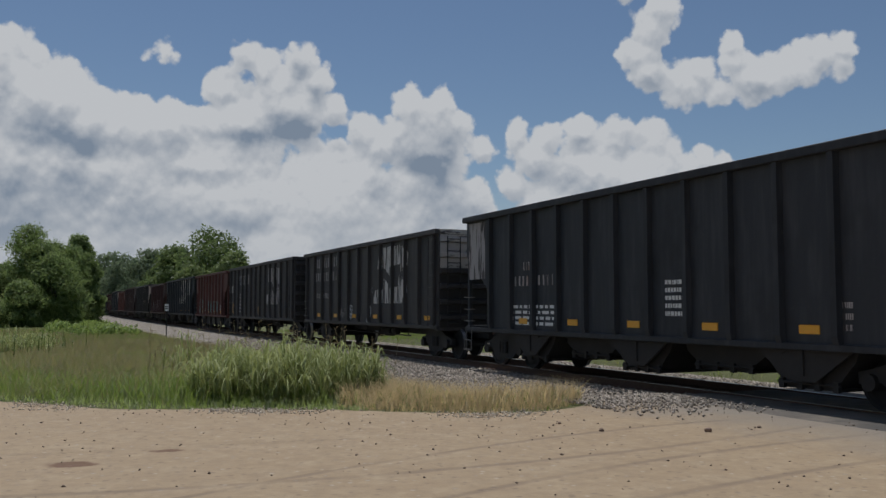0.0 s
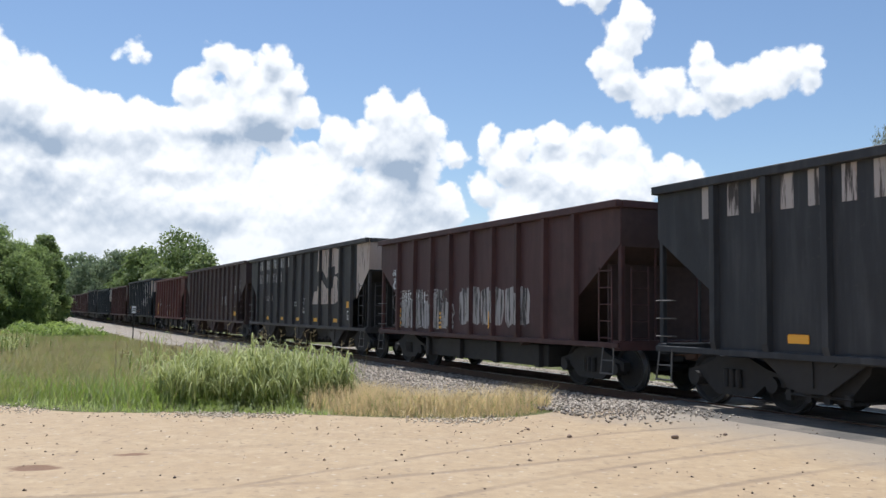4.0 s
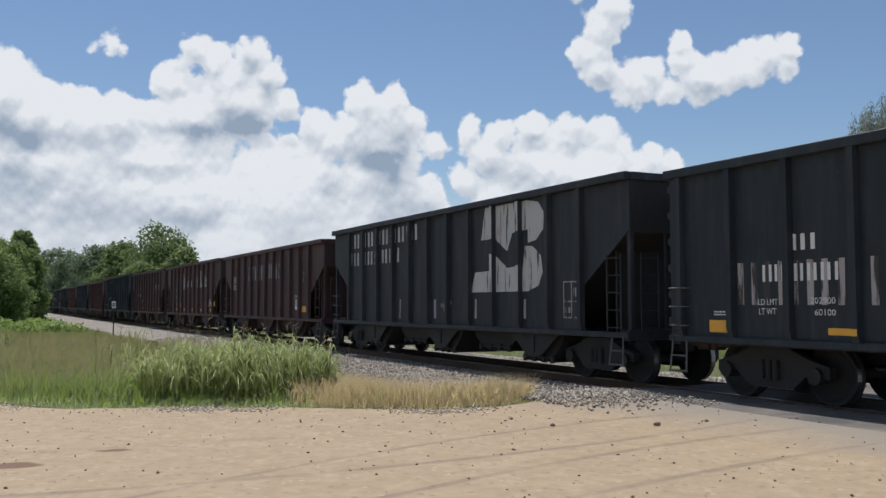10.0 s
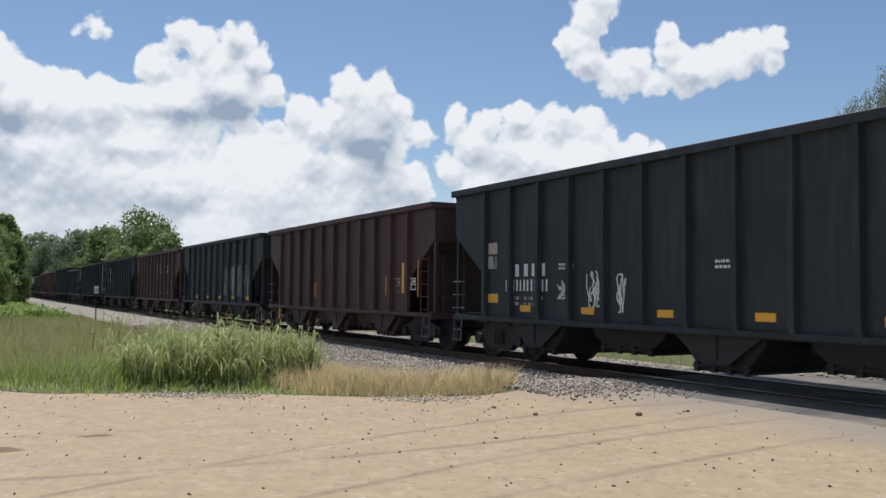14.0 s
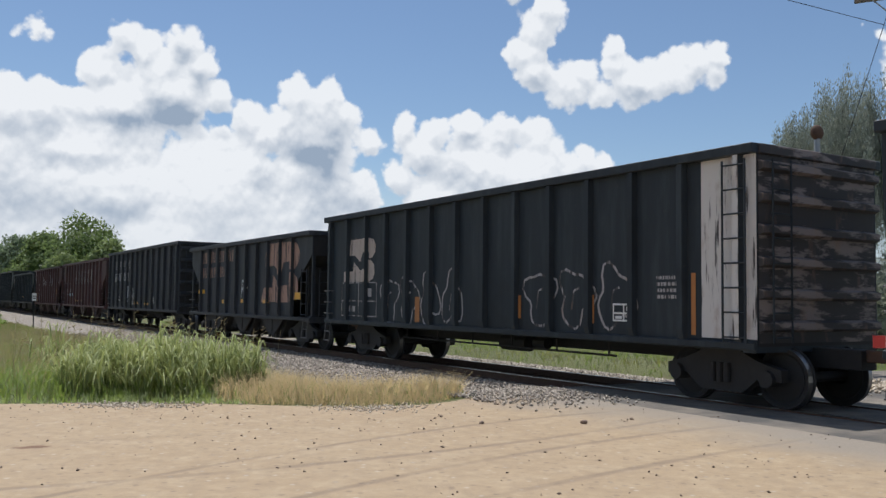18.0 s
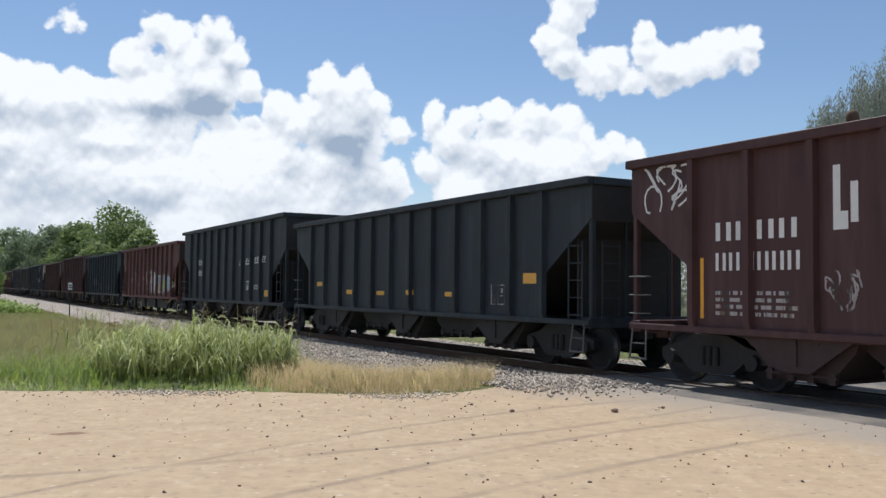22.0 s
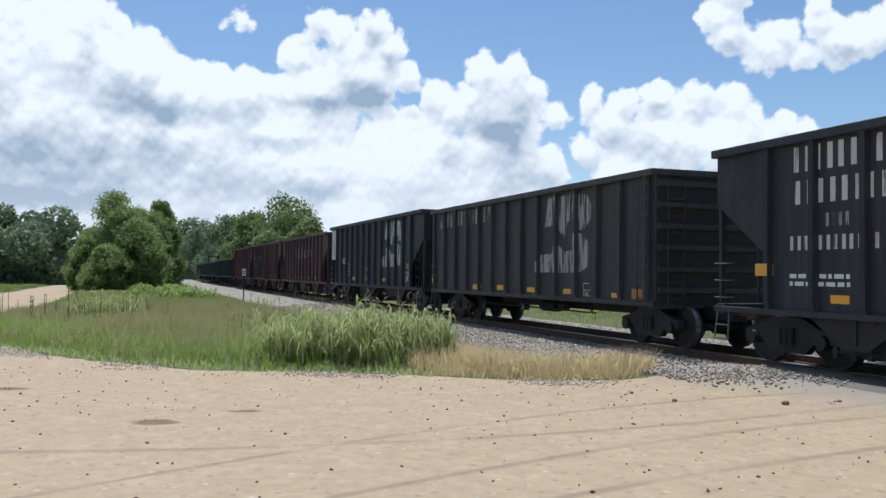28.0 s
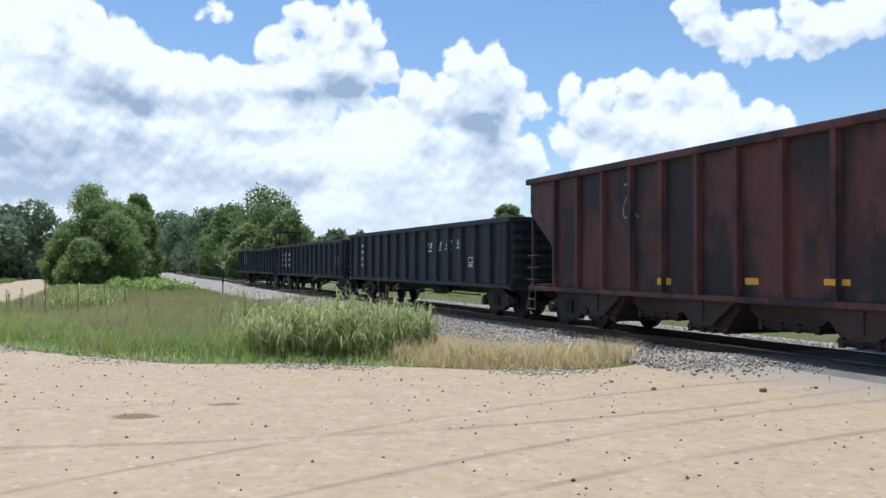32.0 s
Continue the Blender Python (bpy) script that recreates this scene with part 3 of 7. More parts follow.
def thing(name, label, category, group="", m=None):
    ob = new(name)
    ob.empty_display_size = 0.3
    if m is not None:
        ob.matrix_basis = m
    return tagged(ob, label, category, group)


# ---- ground, roads and track ----
def spread(lo, hi, n, core):
    t = np.linspace(-1, 1, n)
    v = np.sinh(t * 5.0) / np.sinh(5.0)
    return np.where(v < 0, -v * lo, v * hi) + core


def build_ground():
    xs = np.unique(np.concatenate([spread(-2600, 2600, 90, -10), np.linspace(-50, 25, 101)]))
    ys = np.unique(np.concatenate([spread(-2600, 2600, 90, 20), np.linspace(-20, 120, 150)]))
    ob = new("ground", grid_mesh("ground", xs, ys, ground_z, GRASS_GROUND))
    tagged(ob, "grassy ground that reaches to the horizon", "ground", kind="structure")
    # the packed dirt yard in front of the grass
    ex = [-80, -40, -22, -13.8, -11.1, -9.2, -7.5, -4.9, -1.6, 0.7, 1.7, 2.3, 3.0, 3.6, 60]
    ey = [24, 24, 23.6, 20.6, 17.9, 16.5, 15.45, 14.25, 13.9, 13.45, 13.9, 14.6, 15.4, 16.3, -12]
    verts, faces = [], []
    xs = np.concatenate([np.linspace(-80, -16, 40)[:-1], np.linspace(-16, 5, 260), np.linspace(5, 60, 60)[1:]])
    fr = np.linspace(0, 1, 46) ** 0.6
    for i, x in enumerate(xs):
        top = np.interp(x, ex, ey)
        if x > 3.6:
            top = 15.4 - (x - 3.6) * 2.245 + 0.9
            top = max(top, -30)
        top += 0.16 * noise.noise((x * 0.8, 3, 0)) + 0.08 * noise.noise((x * 3.1, 9, 0))
        for k in fr:
            y = -40 + (top + 40) * k
            verts.append((x, y, float(ground_z(x, y)) + 0.02))
    n = len(fr)
    for i in range(len(xs) - 1):
        for k in range(n - 1):
            a = i * n + k
            faces.append((a, a + n, a + n + 1, a + 1))
    m = mesh_of("road", verts, faces, DIRT)
    m.shade_smooth()
    tagged(new("road", m), "packed tan dirt road with shallow wheel tracks", "road", kind="structure")
    # the lane that runs off beside the track
    verts, faces = [], []
    ss = np.concatenate([np.linspace(3, 60, 80), np.linspace(64, 320, 50)])
    dd = np.linspace(16.2, 22.2, 9)
    for s in ss:
        for d in dd:
            e = 0.25 * noise.noise((s * 0.4, d, 4)) if d in (dd[0], dd[-1]) else 0
            x, y = on_track(s, d + e)
            verts.append((float(x), float(y), float(ground_z(x, y)) + 0.03))
    n = len(dd)
    for i in range(len(ss) - 1):
        for k in range(n - 1):
            a = i * n + k
            faces.append((a, a + 1, a + n + 1, a + n))
    m = mesh_of("road", verts, faces, DIRT)
    m.shade_smooth()
    tagged(new("road_lane", m), "pale gravel lane beside the track", "road", kind="structure")
    # grade crossing
    verts, faces = [], []
    ss, dd = np.linspace(-14.5, -1.4, 50), np.concatenate([np.linspace(-16, -2, 15), np.linspace(-1.6, 3.6, 23)])
    for s in ss:
        for d in dd:
            e = 0.3 * noise.noise((s * 0.7, 1, 2)) if d == dd[-1] else (0.35 * noise.noise((d * 0.7, 5, 2)) if s == ss[-1] else 0)
            x, y = on_track(s + (e if s == ss[-1] and d != dd[-1] else 0), d + (e if d == dd[-1] else 0))
            verts.append((float(x), float(y), (max(float(ground_z(x, y)) + 0.03, -0.03) if abs(d) < 3 else float(ground_z(x, y)) + 0.032) - 0.035 * float(smooth(d, 1.5, 3.4))))
    n = len(dd)
    for i in range(len(ss) - 1):
        for k in range(n - 1):
            a = i * n + k
            faces.append((a, a + 1, a + n + 1, a + n))
    m = mesh_of("crossing", verts, faces, ASPHALT)
    m.shade_smooth()
    tagged(new("road_crossing", m), "worn grey asphalt of the grade crossing", "road", kind="structure")


def build_track():
    # ballast bed, a long bank with sloping shoulders
    prof = [(-4.4, -0.75), (-3.0, -0.30), (-2.0, -0.19), (-1.3, -0.17), (0, -0.18), (1.3, -0.17), (2.0, -0.19), (2.9, -0.23), (4.0, -0.32), (5.0, -0.46), (6.0, -0.8)]
    verts, faces = [], []
    ss = np.concatenate([np.linspace(-700, -16, 60), np.linspace(-15, 60, 160), np.linspace(62, 620, 190)])
    for s in ss:
        low = 1 - smooth(s, 0.5, -1.5) * smooth(s, -16, -14)
        for d, z in prof:
            near = max(0.0, d - 2) * 0.38 * (1 - float(smooth(s, -0.5, 3)))
            x, y = on_track(s, d - near * float(low))
            j = 0.03 * noise.noise((s * 0.8, d, 0))
            verts.append((float(x), float(y), z * float(low) - 0.2 * (1 - float(low)) + j))
    n = len(prof)
    for i in range(len(ss) - 1):
        for k in range(n - 1):
            a = i * n + k
            faces.append((a, a + 1, a + n + 1, a + n))
    m = mesh_of("track_bed", verts, faces, BED)
    m.shade_smooth()
    tagged(new("track_bed", m), "grey crushed stone bed under the track", "track bed", kind="structure")
    track = thing("railway_track", "steel rails on weathered wooden ties, curving away", "track")
    track["kind"] = "structure"
    # rails: foot, web and head
    outline = [(-0.07, -0.17), (0.07, -0.17), (0.07, -0.155), (0.012, -0.135), (0.012, -0.045), (0.036, -0.035), (0.036, -0.003), (0.03, 0.0),
               (-0.03, 0.0), (-0.036, -0.003), (-0.036, -0.035), (-0.012, -0.045), (-0.012, -0.135), (-0.07, -0.155)]
    ss = np.concatenate([np.linspace(-700, -40, 40), np.linspace(-38, 320, 180), np.linspace(325, 620, 60)])
    for d0 in (0.753, -0.753):
        verts, faces = [], []
        for s in ss:
            for d, z in outline:
                x, y = on_track(s, d0 + d)
                verts.append((float(x), float(y), z))
        n = len(outline)
        for i in range(len(ss) - 1):
            for k in range(n):
                a, b = i * n + k, i * n + (k + 1) % n
                faces.append((a, b, b + n, a + n))
        m = mesh_of("rail", verts, faces, RUSTY)
        m.materials.append(RAIL_TOP)
        for f in m.polygons:
            if f.index % n in (6, 7, 8):
                f.material_index = 1
        part("rail", m, None, track)
    bm = bmesh.new()
    add_box(bm, -0.11, 0.11, -1.3, 1.3, -0.36, -0.165)
    tie = finish(bm, "tie", TIE)
    rnd = random.Random(4)
    for k in range(230):
        s = 0.2 + k * 0.52
        x, y = on_track(s)
        a = np.interp(s, TAB_S, TAB_A)
        part("tie", tie, TIE, track, m=pose(x, y, rnd.uniform(-0.012, 0.008), 0, 0, 90 + math.degrees(a) + rnd.uniform(-1, 1)))


build_ground()
build_track()
# ---- the train ----
SPEED = 18.66          # metres a second, towards the crossing
GAP = 1.12             # between the bodies of two coupled cars
SIDE = 1.47            # half width over the side sheets
MESH = {}


def cached(key, make):
    if key not in MESH:
        MESH[key] = make()
    return MESH[key]


def rib_mesh(z0, z1):
    bm = bmesh.new()
    # pressed hat section, standing out from the sheet, with a tapered foot
    w, o = 0.075, 0.11
    lo = [(-w, 0, z0), (w, 0, z0), (w * 0.75, -o * 0.45, z0), (-w * 0.75, -o * 0.45, z0)]
    mid = [(-w, 0, z0 + 0.22), (w, 0, z0 + 0.22), (w * 0.75, -o, z0 + 0.22), (-w * 0.75, -o, z0 + 0.22)]
    hi = [(-w, 0, z1), (w, 0, z1), (w * 0.75, -o, z1), (-w * 0.75, -o, z1)]
    rows = [[bm.verts.new(p) for p in r] for r in (lo, mid, hi)]
    for a, b in zip(rows, rows[1:]):
        for i in range(4):
            bm.faces.new((a[i], a[(i + 1) % 4], b[(i + 1) % 4], b[i]))
    bm.faces.new(list(reversed(rows[0])))
    bm.faces.new(rows[-1])
    return finish(bm, "side_rib")


def side_sheet(h, top, tub):
    """Side sheet; over the sloping ends of a hopper it is cut away. h: half length."""
    bm = bmesh.new()
    if tub:
        add_box(bm, -h, h, 0, 0.03, 0.95, top)
    else:
        z0 = 0.98
        add_prism(bm, [(-h + 1.5, z0), (h - 1.5, z0), (h - 1.5, z0 + 0.9), (h, 2.95), (h, top), (-h, top), (-h, 2.95), (-h + 1.5, z0 + 0.9)], 0, 0.03)
    return finish(bm, "side_sheet")


def sheet_box(*dims):
    bm = bmesh.new()
    add_box(bm, *dims)
    return finish(bm, "sheet")


def slope_mesh(w):
    bm = bmesh.new()
    add_prism(bm, [(-0.03, 2.9), (-0.03, 3.0), (-3.9, 0.9), (-3.8, 0.82)], -w, w)
    return finish(bm, "slope_sheet")


def box_mesh(key, *dims):
    def make():
        bm = bmesh.new()
        add_box(bm, *dims)
        bmesh.ops.bevel(bm, geom=bm.edges[:], offset=0.012, segments=1, affect="EDGES")
        return finish(bm, key[0])
    return cached(key, make)


def ladder_mesh(z0, z1, width, rungs):
    bm = bmesh.new()
    for x in (-width / 2, width / 2):
        add_bar(bm, (x, 0, z0), (x, 0, z1), 0.018)
    for k in range(rungs):
        z = z0 + 0.08 + (z1 - z0 - 0.16) * k / (rungs - 1)
        add_bar(bm, (-width / 2, 0, z), (width / 2, 0, z), 0.014)
    return finish(bm, "ladder")


def bay_mesh(deep):
    """A hopper outlet that narrows towards the gate, with latch lugs; every other one hangs deeper."""
    bm = bmesh.new()
    a, b, z, w = (0.98, 0.52, 0.33, 1.26) if deep else (1.12, 0.66, 0.47, 1.05)
    add_prism(bm, [(-a, 1.0), (a, 1.0), (a * 0.9, 0.74), (b + 0.06, z + 0.08), (b, z), (-b, z), (-b - 0.06, z + 0.08), (-a * 0.9, 0.74)], -w, w)
    add_box(bm, -b - 0.05, b + 0.05, -w + 0.06, w - 0.06, z - 0.05, z - 0.004)
    for x in (-b - 0.02, -b * 0.3, b * 0.35, b + 0.02):
        add_box(bm, x - 0.05, x + 0.05, -w - 0.05, -w + 0.02, z - 0.06, z + 0.10)
    add_bar(bm, (-b - 0.1, -w - 0.03, z + 0.04), (b + 0.1, -w - 0.03, z + 0.04), 0.025, 5)
    return finish(bm, "outlet_bay")


def stirrup_mesh():
    """Bent step iron below the sill."""
    bm = bmesh.new()
    for x, lean in ((-0.2, 0.05), (0.2, -0.02)):
        add_bar(bm, (x, 0, 0.40), (x + lean, 0.04, 0.98), 0.016)
    add_bar(bm, (-0.22, 0, 0.40), (0.22, 0, 0.40), 0.02)
    add_bar(bm, (-0.18, 0.01, 0.66), (0.18, 0.01, 0.66), 0.014)
    return finish(bm, "stirrup")


def grab_mesh():
    """One bent grab iron."""
    bm = bmesh.new()
    add_bar(bm, (-0.2, 0, 0), (0.2, 0, 0), 0.013)
    for x in (-0.2, 0.2):
        add_bar(bm, (x, 0, 0), (x, 0.12, 0), 0.013)
    return finish(bm, "grab_iron")


def gusset_mesh():
    """Three-cornered side plate that carries a deep outlet."""
    bm = bmesh.new()
    add_prism(bm, [(-1.02, 0.93), (1.02, 0.93), (0.26, 0.41), (-0.26, 0.41)], -0.02, 0.02)
    add_box(bm, -0.05, 0.05, -0.05, -0.02, 0.50, 0.92)
    return finish(bm, "gusset")


def side_frame_mesh():
    bm = bmesh.new()
    o = [(-1.12, 0.42), (-1.12, 0.60), (-0.72, 0.70), (-0.35, 0.86), (0.35, 0.86), (0.72, 0.70), (1.12, 0.60), (1.12, 0.42), (0.72, 0.46),
         (0.42, 0.22), (-0.42, 0.22), (-0.72, 0.46)]
    add_prism(bm, o, -0.08, 0.08)
    for x in (-0.89, 0.89):
        add_bar(bm, (x, -0.16, 0.457), (x, 0.1, 0.457), 0.13, 10)
    for x in (-0.14, 0.0, 0.14):
        add_bar(bm, (x, -0.11, 0.36), (x, -0.11, 0.66), 0.055, 8)
    return finish(bm, "side_frame")


def wheelset_mesh():
    bm = bmesh.new()
    for y in (-0.72, 0.72):
        e = 1 if y > 0 else -1
        n = 28
        rings = []
        for r, w in ((0.10, 0.10), (0.13, 0.09), (0.36, 0.035), (0.40, 0.065), (0.457, 0.065), (0.457, -0.045), (0.482, -0.06), (0.482, -0.085), (0.40, -0.085), (0.36, -0.035), (0.13, -0.07)):
            rings.append([bm.verts.new((r * math.cos(k * math.tau / n), y + e * w, r * math.sin(k * math.tau / n))) for k in range(n)])
        for a, b in zip(rings, rings[1:]):
            for k in range(n):
                bm.faces.new((a[k], a[(k + 1) % n], b[(k + 1) % n], b[k]))
        bm.faces.new(rings[0])
        # three bolts show the turning
        for k in range(3):
            a = k * math.tau / 3
            add_bar(bm, (0.06 * math.cos(a), y + e * 0.1, 0.06 * math.sin(a)), (0.06 * math.cos(a), y + e * 0.13, 0.06 * math.sin(a)), 0.018, 6)
    add_bar(bm, (0, -0.78, 0), (0, 0.78, 0), 0.085, 12)
    m = finish(bm, "wheelset")
    m.materials.append(STEEL)
    m.materials.append(TREAD)
    for p in m.polygons:
        if all(abs(math.hypot(m.vertices[i].co.x, m.vertices[i].co.z) - 0.457) < 0.004 for i in p.vertices):
            p.material_index = 1
    return m


def coupler_mesh():
    bm = bmesh.new()
    add_box(bm, -0.05, 0.5, -0.07, 0.07, 0.74, 0.92)
    add_box(bm, 0.42, 0.66, -0.17, 0.10, 0.68, 0.98)
    add_box(bm, 0.56, 0.72, 0.04, 0.17, 0.70, 0.96)
    bmesh.ops.bevel(bm, geom=bm.edges[:], offset=0.02, segments=1, affect="EDGES")
    return finish(bm, "coupler")


def end_rib_mesh():
    bm = bmesh.new()
    add_prism(bm, [(0, -0.09), (0.10, -0.05), (0.10, 0.05), (0, 0.09)], -1.44, 1.44)
    return finish(bm, "end_rib")


WHEELSETS = []


def build_truck(car, x):
    truck = part("truck", box_mesh(("bolster",), -0.16, 0.16, -1.0, 1.0, 0.45, 0.78), STEEL, car, "dark cast steel truck", pose(x, 0, 0))
    sf = cached("side_frame", side_frame_mesh)
    for y, r in ((-1.02, 0), (1.02, 180)):
        part("side_frame", sf, STEEL, truck, m=pose(0, y, 0, 0, 0, r))
    for dx in (-0.89, 0.89):
        WHEELSETS.append(part("wheelset", cached("wheelset", wheelset_mesh), STEEL, truck, m=pose(dx, 0, 0.457)))


LABELS = {"black": "black", "green": "dark green-black", "brown": "dark brown", "grey": "charcoal", "red": "oxide red", "rust": "faded red", "soot": "soot-blackened red"}


def build_car(kind, paint, length, top, note, strips, trim=0.0):
    """A coal car with its middle at the origin; x points ahead, the camera sees the side at -y."""
    h = (length - GAP - trim) / 2
    mat = PAINT[paint]
    what = {"hopper": "open-top coal hopper car", "tub": "open-top coal gondola car", "skirt": "skirted coal hopper car", "low": "low-sided gondola car"}[kind]
    car = thing("rail_car", f"{LABELS[paint]} {what}{note}", "rail car", "cars of the coal train")
    tub = kind in ("tub", "low")
    sheet = cached((tub, "side", round(h, 2), top), lambda: side_sheet(h, top, tub))
    part("side_sheet", sheet, mat, car, m=pose(0, -SIDE, 0))
    part("side_sheet", sheet, mat, car, m=pose(0, SIDE, 0, 0, 0, 180))
    w = SIDE - 0.03
    for e in (-1, 1):
        lo = 0.95 if tub else 2.9
        # ends darkened by colour, for coal soot and the shade between cars
        soot_shade = UNDER if paint in ("red", "rust", "brown", "soot") else STEEL
        part("end_sheet", cached(("end", lo, top), lambda: sheet_box(-0.03, 0, -w, w, lo, top)), soot_shade, car, m=pose(e * h, 0, 0, 0, 0, 0 if e > 0 else 180))
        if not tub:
            part("slope_sheet", cached("slope", lambda: slope_mesh(w)), soot_shade, car, m=pose(e * h, 0, 0, 0, 0, 0 if e > 0 else 180))
    f = h - 0.03 if tub else h - 3.8
    part("floor_sheet", cached(("floor", tub, round(h, 2)), lambda: sheet_box(-f, f, -w, w, 0.88, 0.94)), mat, car)
    # ribs along both sides
    inset = 0.30 if tub else 1.5
    n = max(6, round((2 * h - 2 * inset) / 1.12))
    rib = cached(("rib", tub, top), lambda: rib_mesh(0.93 if tub else 0.90, top - 0.12))
    for k in range(n + 1):
        x = -h + inset + (2 * h - 2 * inset) * k / n
        part("side_rib", rib, mat, car, m=pose(x, -SIDE, 0))
        part("side_rib", rib, mat, car, m=pose(x, SIDE, 0, 0, 0, 180))
    for y, r in ((-SIDE - 0.06, 0), (SIDE + 0.06, 0)):
        part("top_chord", box_mesh(("top_chord", round(h, 2)), -h - 0.03, h + 0.03, -0.075, 0.075, -0.13, 0.02), mat, car, m=pose(0, y, top))
        part("side_sill", box_mesh(("side_sill", round(h, 2)), -h, h, -0.04, 0.04, -0.05, 0.06), mat, car, m=pose(0, y * 0.985, 0.95))
    for e in (-1, 1):
        part("end_chord", box_mesh(("end_chord",), -0.06, 0.06, -SIDE + 0.02, SIDE - 0.02, -0.13, 0.018), mat, car, m=pose(e * (h - 0.005), 0, top))
        part("coupler", cached("coupler", coupler_mesh), RUSTY, car, m=pose(e * (h - 0.08) + (trim if e > 0 else 0), 0, 0, 0, 0, 0 if e > 0 else 180))
        part("end_sill", box_mesh(("end_sill",), -0.12, 0.12, -1.5, 1.5, 0.86, 1.06), mat, car, m=pose(e * (h - 0.13), 0, -0.006))
        if tub:
            for k in range(6):
                z = 1.25 + (top - 1.55) * k / 5
                part("end_rib", cached("end_rib", end_rib_mesh), mat, car, m=pose(e * h, 0, z, 0, 0, 0 if e > 0 else 180))
        else:
            for y in (-1.40, 1.40):
                part("corner_post", box_mesh(("corner_post",), -0.05, 0.05, -0.05, 0.05, 1.05, 2.97), mat, car, m=pose(e * (h - 0.06), y, 0))
            # a cross web carries the sloping end; it stands closer to the end at the front
            wx, wz = (h - 0.55, 2.58) if e > 0 else (-h + 1.35, 2.16)
            part("cross_web", cached(("web", wz), lambda: sheet_box(-0.02, 0.02, -1.36, 1.36, 0.94, wz)), soot_shade, car, m=pose(wx, 0, 0))
            for y in (-0.55, 0.55):
                part("end_brace", box_mesh(("end_brace",), -0.025, 0.025, -0.025, 0.025, 1.05, 2.93), mat, car, m=pose(e * (h - 0.07), y, 0))
    lo, rungs = (1.0, 8) if tub else (1.02, 5)
    hi = top - 0.2 if tub else 2.5
    lad = cached(("ladder", tub, top if tub else 0), lambda: ladder_mesh(lo, hi, 0.42, rungs))
    part("ladder", lad, mat, car, m=pose(h - 0.32, -SIDE - 0.13, 0))
    part("ladder", lad, mat, car, m=pose(-h + 0.32, SIDE + 0.13, 0))
    part("ladder", lad, mat, car, m=pose(h + 0.10 if tub else h + 0.03, -SIDE + 0.45, 0, 0, 0, 90))
    part("ladder", lad, mat, car, m=pose(-h - 0.10 if tub else -h - 0.03, SIDE - 0.45, 0, 0, 0, 90))
    part("stirrup", cached("stirrup", stirrup_mesh), STEP, car, m=pose(-h + 0.26, -SIDE - 0.10, 0))
    if not tub:
        part("stirrup", cached("stirrup", stirrup_mesh), STEP, car, m=pose(h - 0.32, -SIDE - 0.10, 0))
    for z in (1.18, 1.50, 1.82):
        part("grab_iron", cached("grab_iron", grab_mesh), STEP, car, m=pose(-h + 0.26, -SIDE - 0.10, z))
    part("center_sill", box_mesh(("center_sill", round(h, 2)), -h + 0.1, h - 0.1, -0.19, 0.19, 0.62, 0.92), STEEL, car)
    tc = 1.85 if tub else 1.5
    for x in (-h + tc, h - tc + trim):
        build_truck(car, x)
    if trim:
        part("draft_sill", box_mesh(("draft_sill", trim), -0.3, trim - 0.05, -0.19, 0.19, 0.62, 0.92), STEEL, car, m=pose(h, 0, 0))
    if kind == "hopper":
        q = h - 3.4
        for k in range(5):
            deep = k % 2 == 0
            x = -q + q * k / 2
            # outlets in the darker paint, which holds the shade below the car
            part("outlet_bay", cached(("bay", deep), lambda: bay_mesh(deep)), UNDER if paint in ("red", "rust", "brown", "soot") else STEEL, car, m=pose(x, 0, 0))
            if deep:
                part("gusset", cached("gusset", gusset_mesh), soot_shade, car, m=pose(x, -1.40, 0))
    elif kind == "skirt":
        span = 2 * h - 2 * (tc + 1.45)
        part("skirt", box_mesh(("skirt", round(span, 1)), -span / 2, span / 2, -1.22, 1.22, 0.36, 0.86), STEEL, car)
        for k in range(4):
            part("skirt_post", box_mesh(("skirt_post",), -0.09, 0.09, -1.34, -1.21, 0.34, 0.86), STEEL, car, m=pose(-span / 2 + 0.3 + (span - 0.6) * k / 3, 0, 0))
    else:
        bm = bmesh.new()
        for y in (-0.9, 0.75):
            add_bar(bm, (-h + 3.6, y, 0.62), (h - 3.6, y, 0.60), 0.022)
        for k in range(6):
            x = -h + 3.8 + (2 * h - 7.6) * k / 5
            add_bar(bm, (x, -0.9, 0.6), (x, -0.9, 0.95), 0.02)
        add_bar(bm, (-0.2, -0.4, 0.66), (0.75, -0.4, 0.66), 0.17, 10)
        add_bar(bm, (1.1, -0.5, 0.7), (1.5, -0.5, 0.7), 0.12, 10)
        part("brake_gear", cached(("brake_gear", round(h, 2)), lambda: finish(bm, "brake_gear")), STEEL, car)
    tags = cached("reflector", lambda: box_mesh(("reflector_plate",), -0.2, 0.2, -0.006, 0.0, -0.07, 0.07))
    for k in range(1, n if strips else 0, 2):
        x = -h + inset + (2 * h - 2 * inset) * (k + 0.5) / n
        part("reflector", tags, YELLOW, car, "yellow reflective strip", pose(x, -SIDE - 0.004, 1.22))
    return car, h


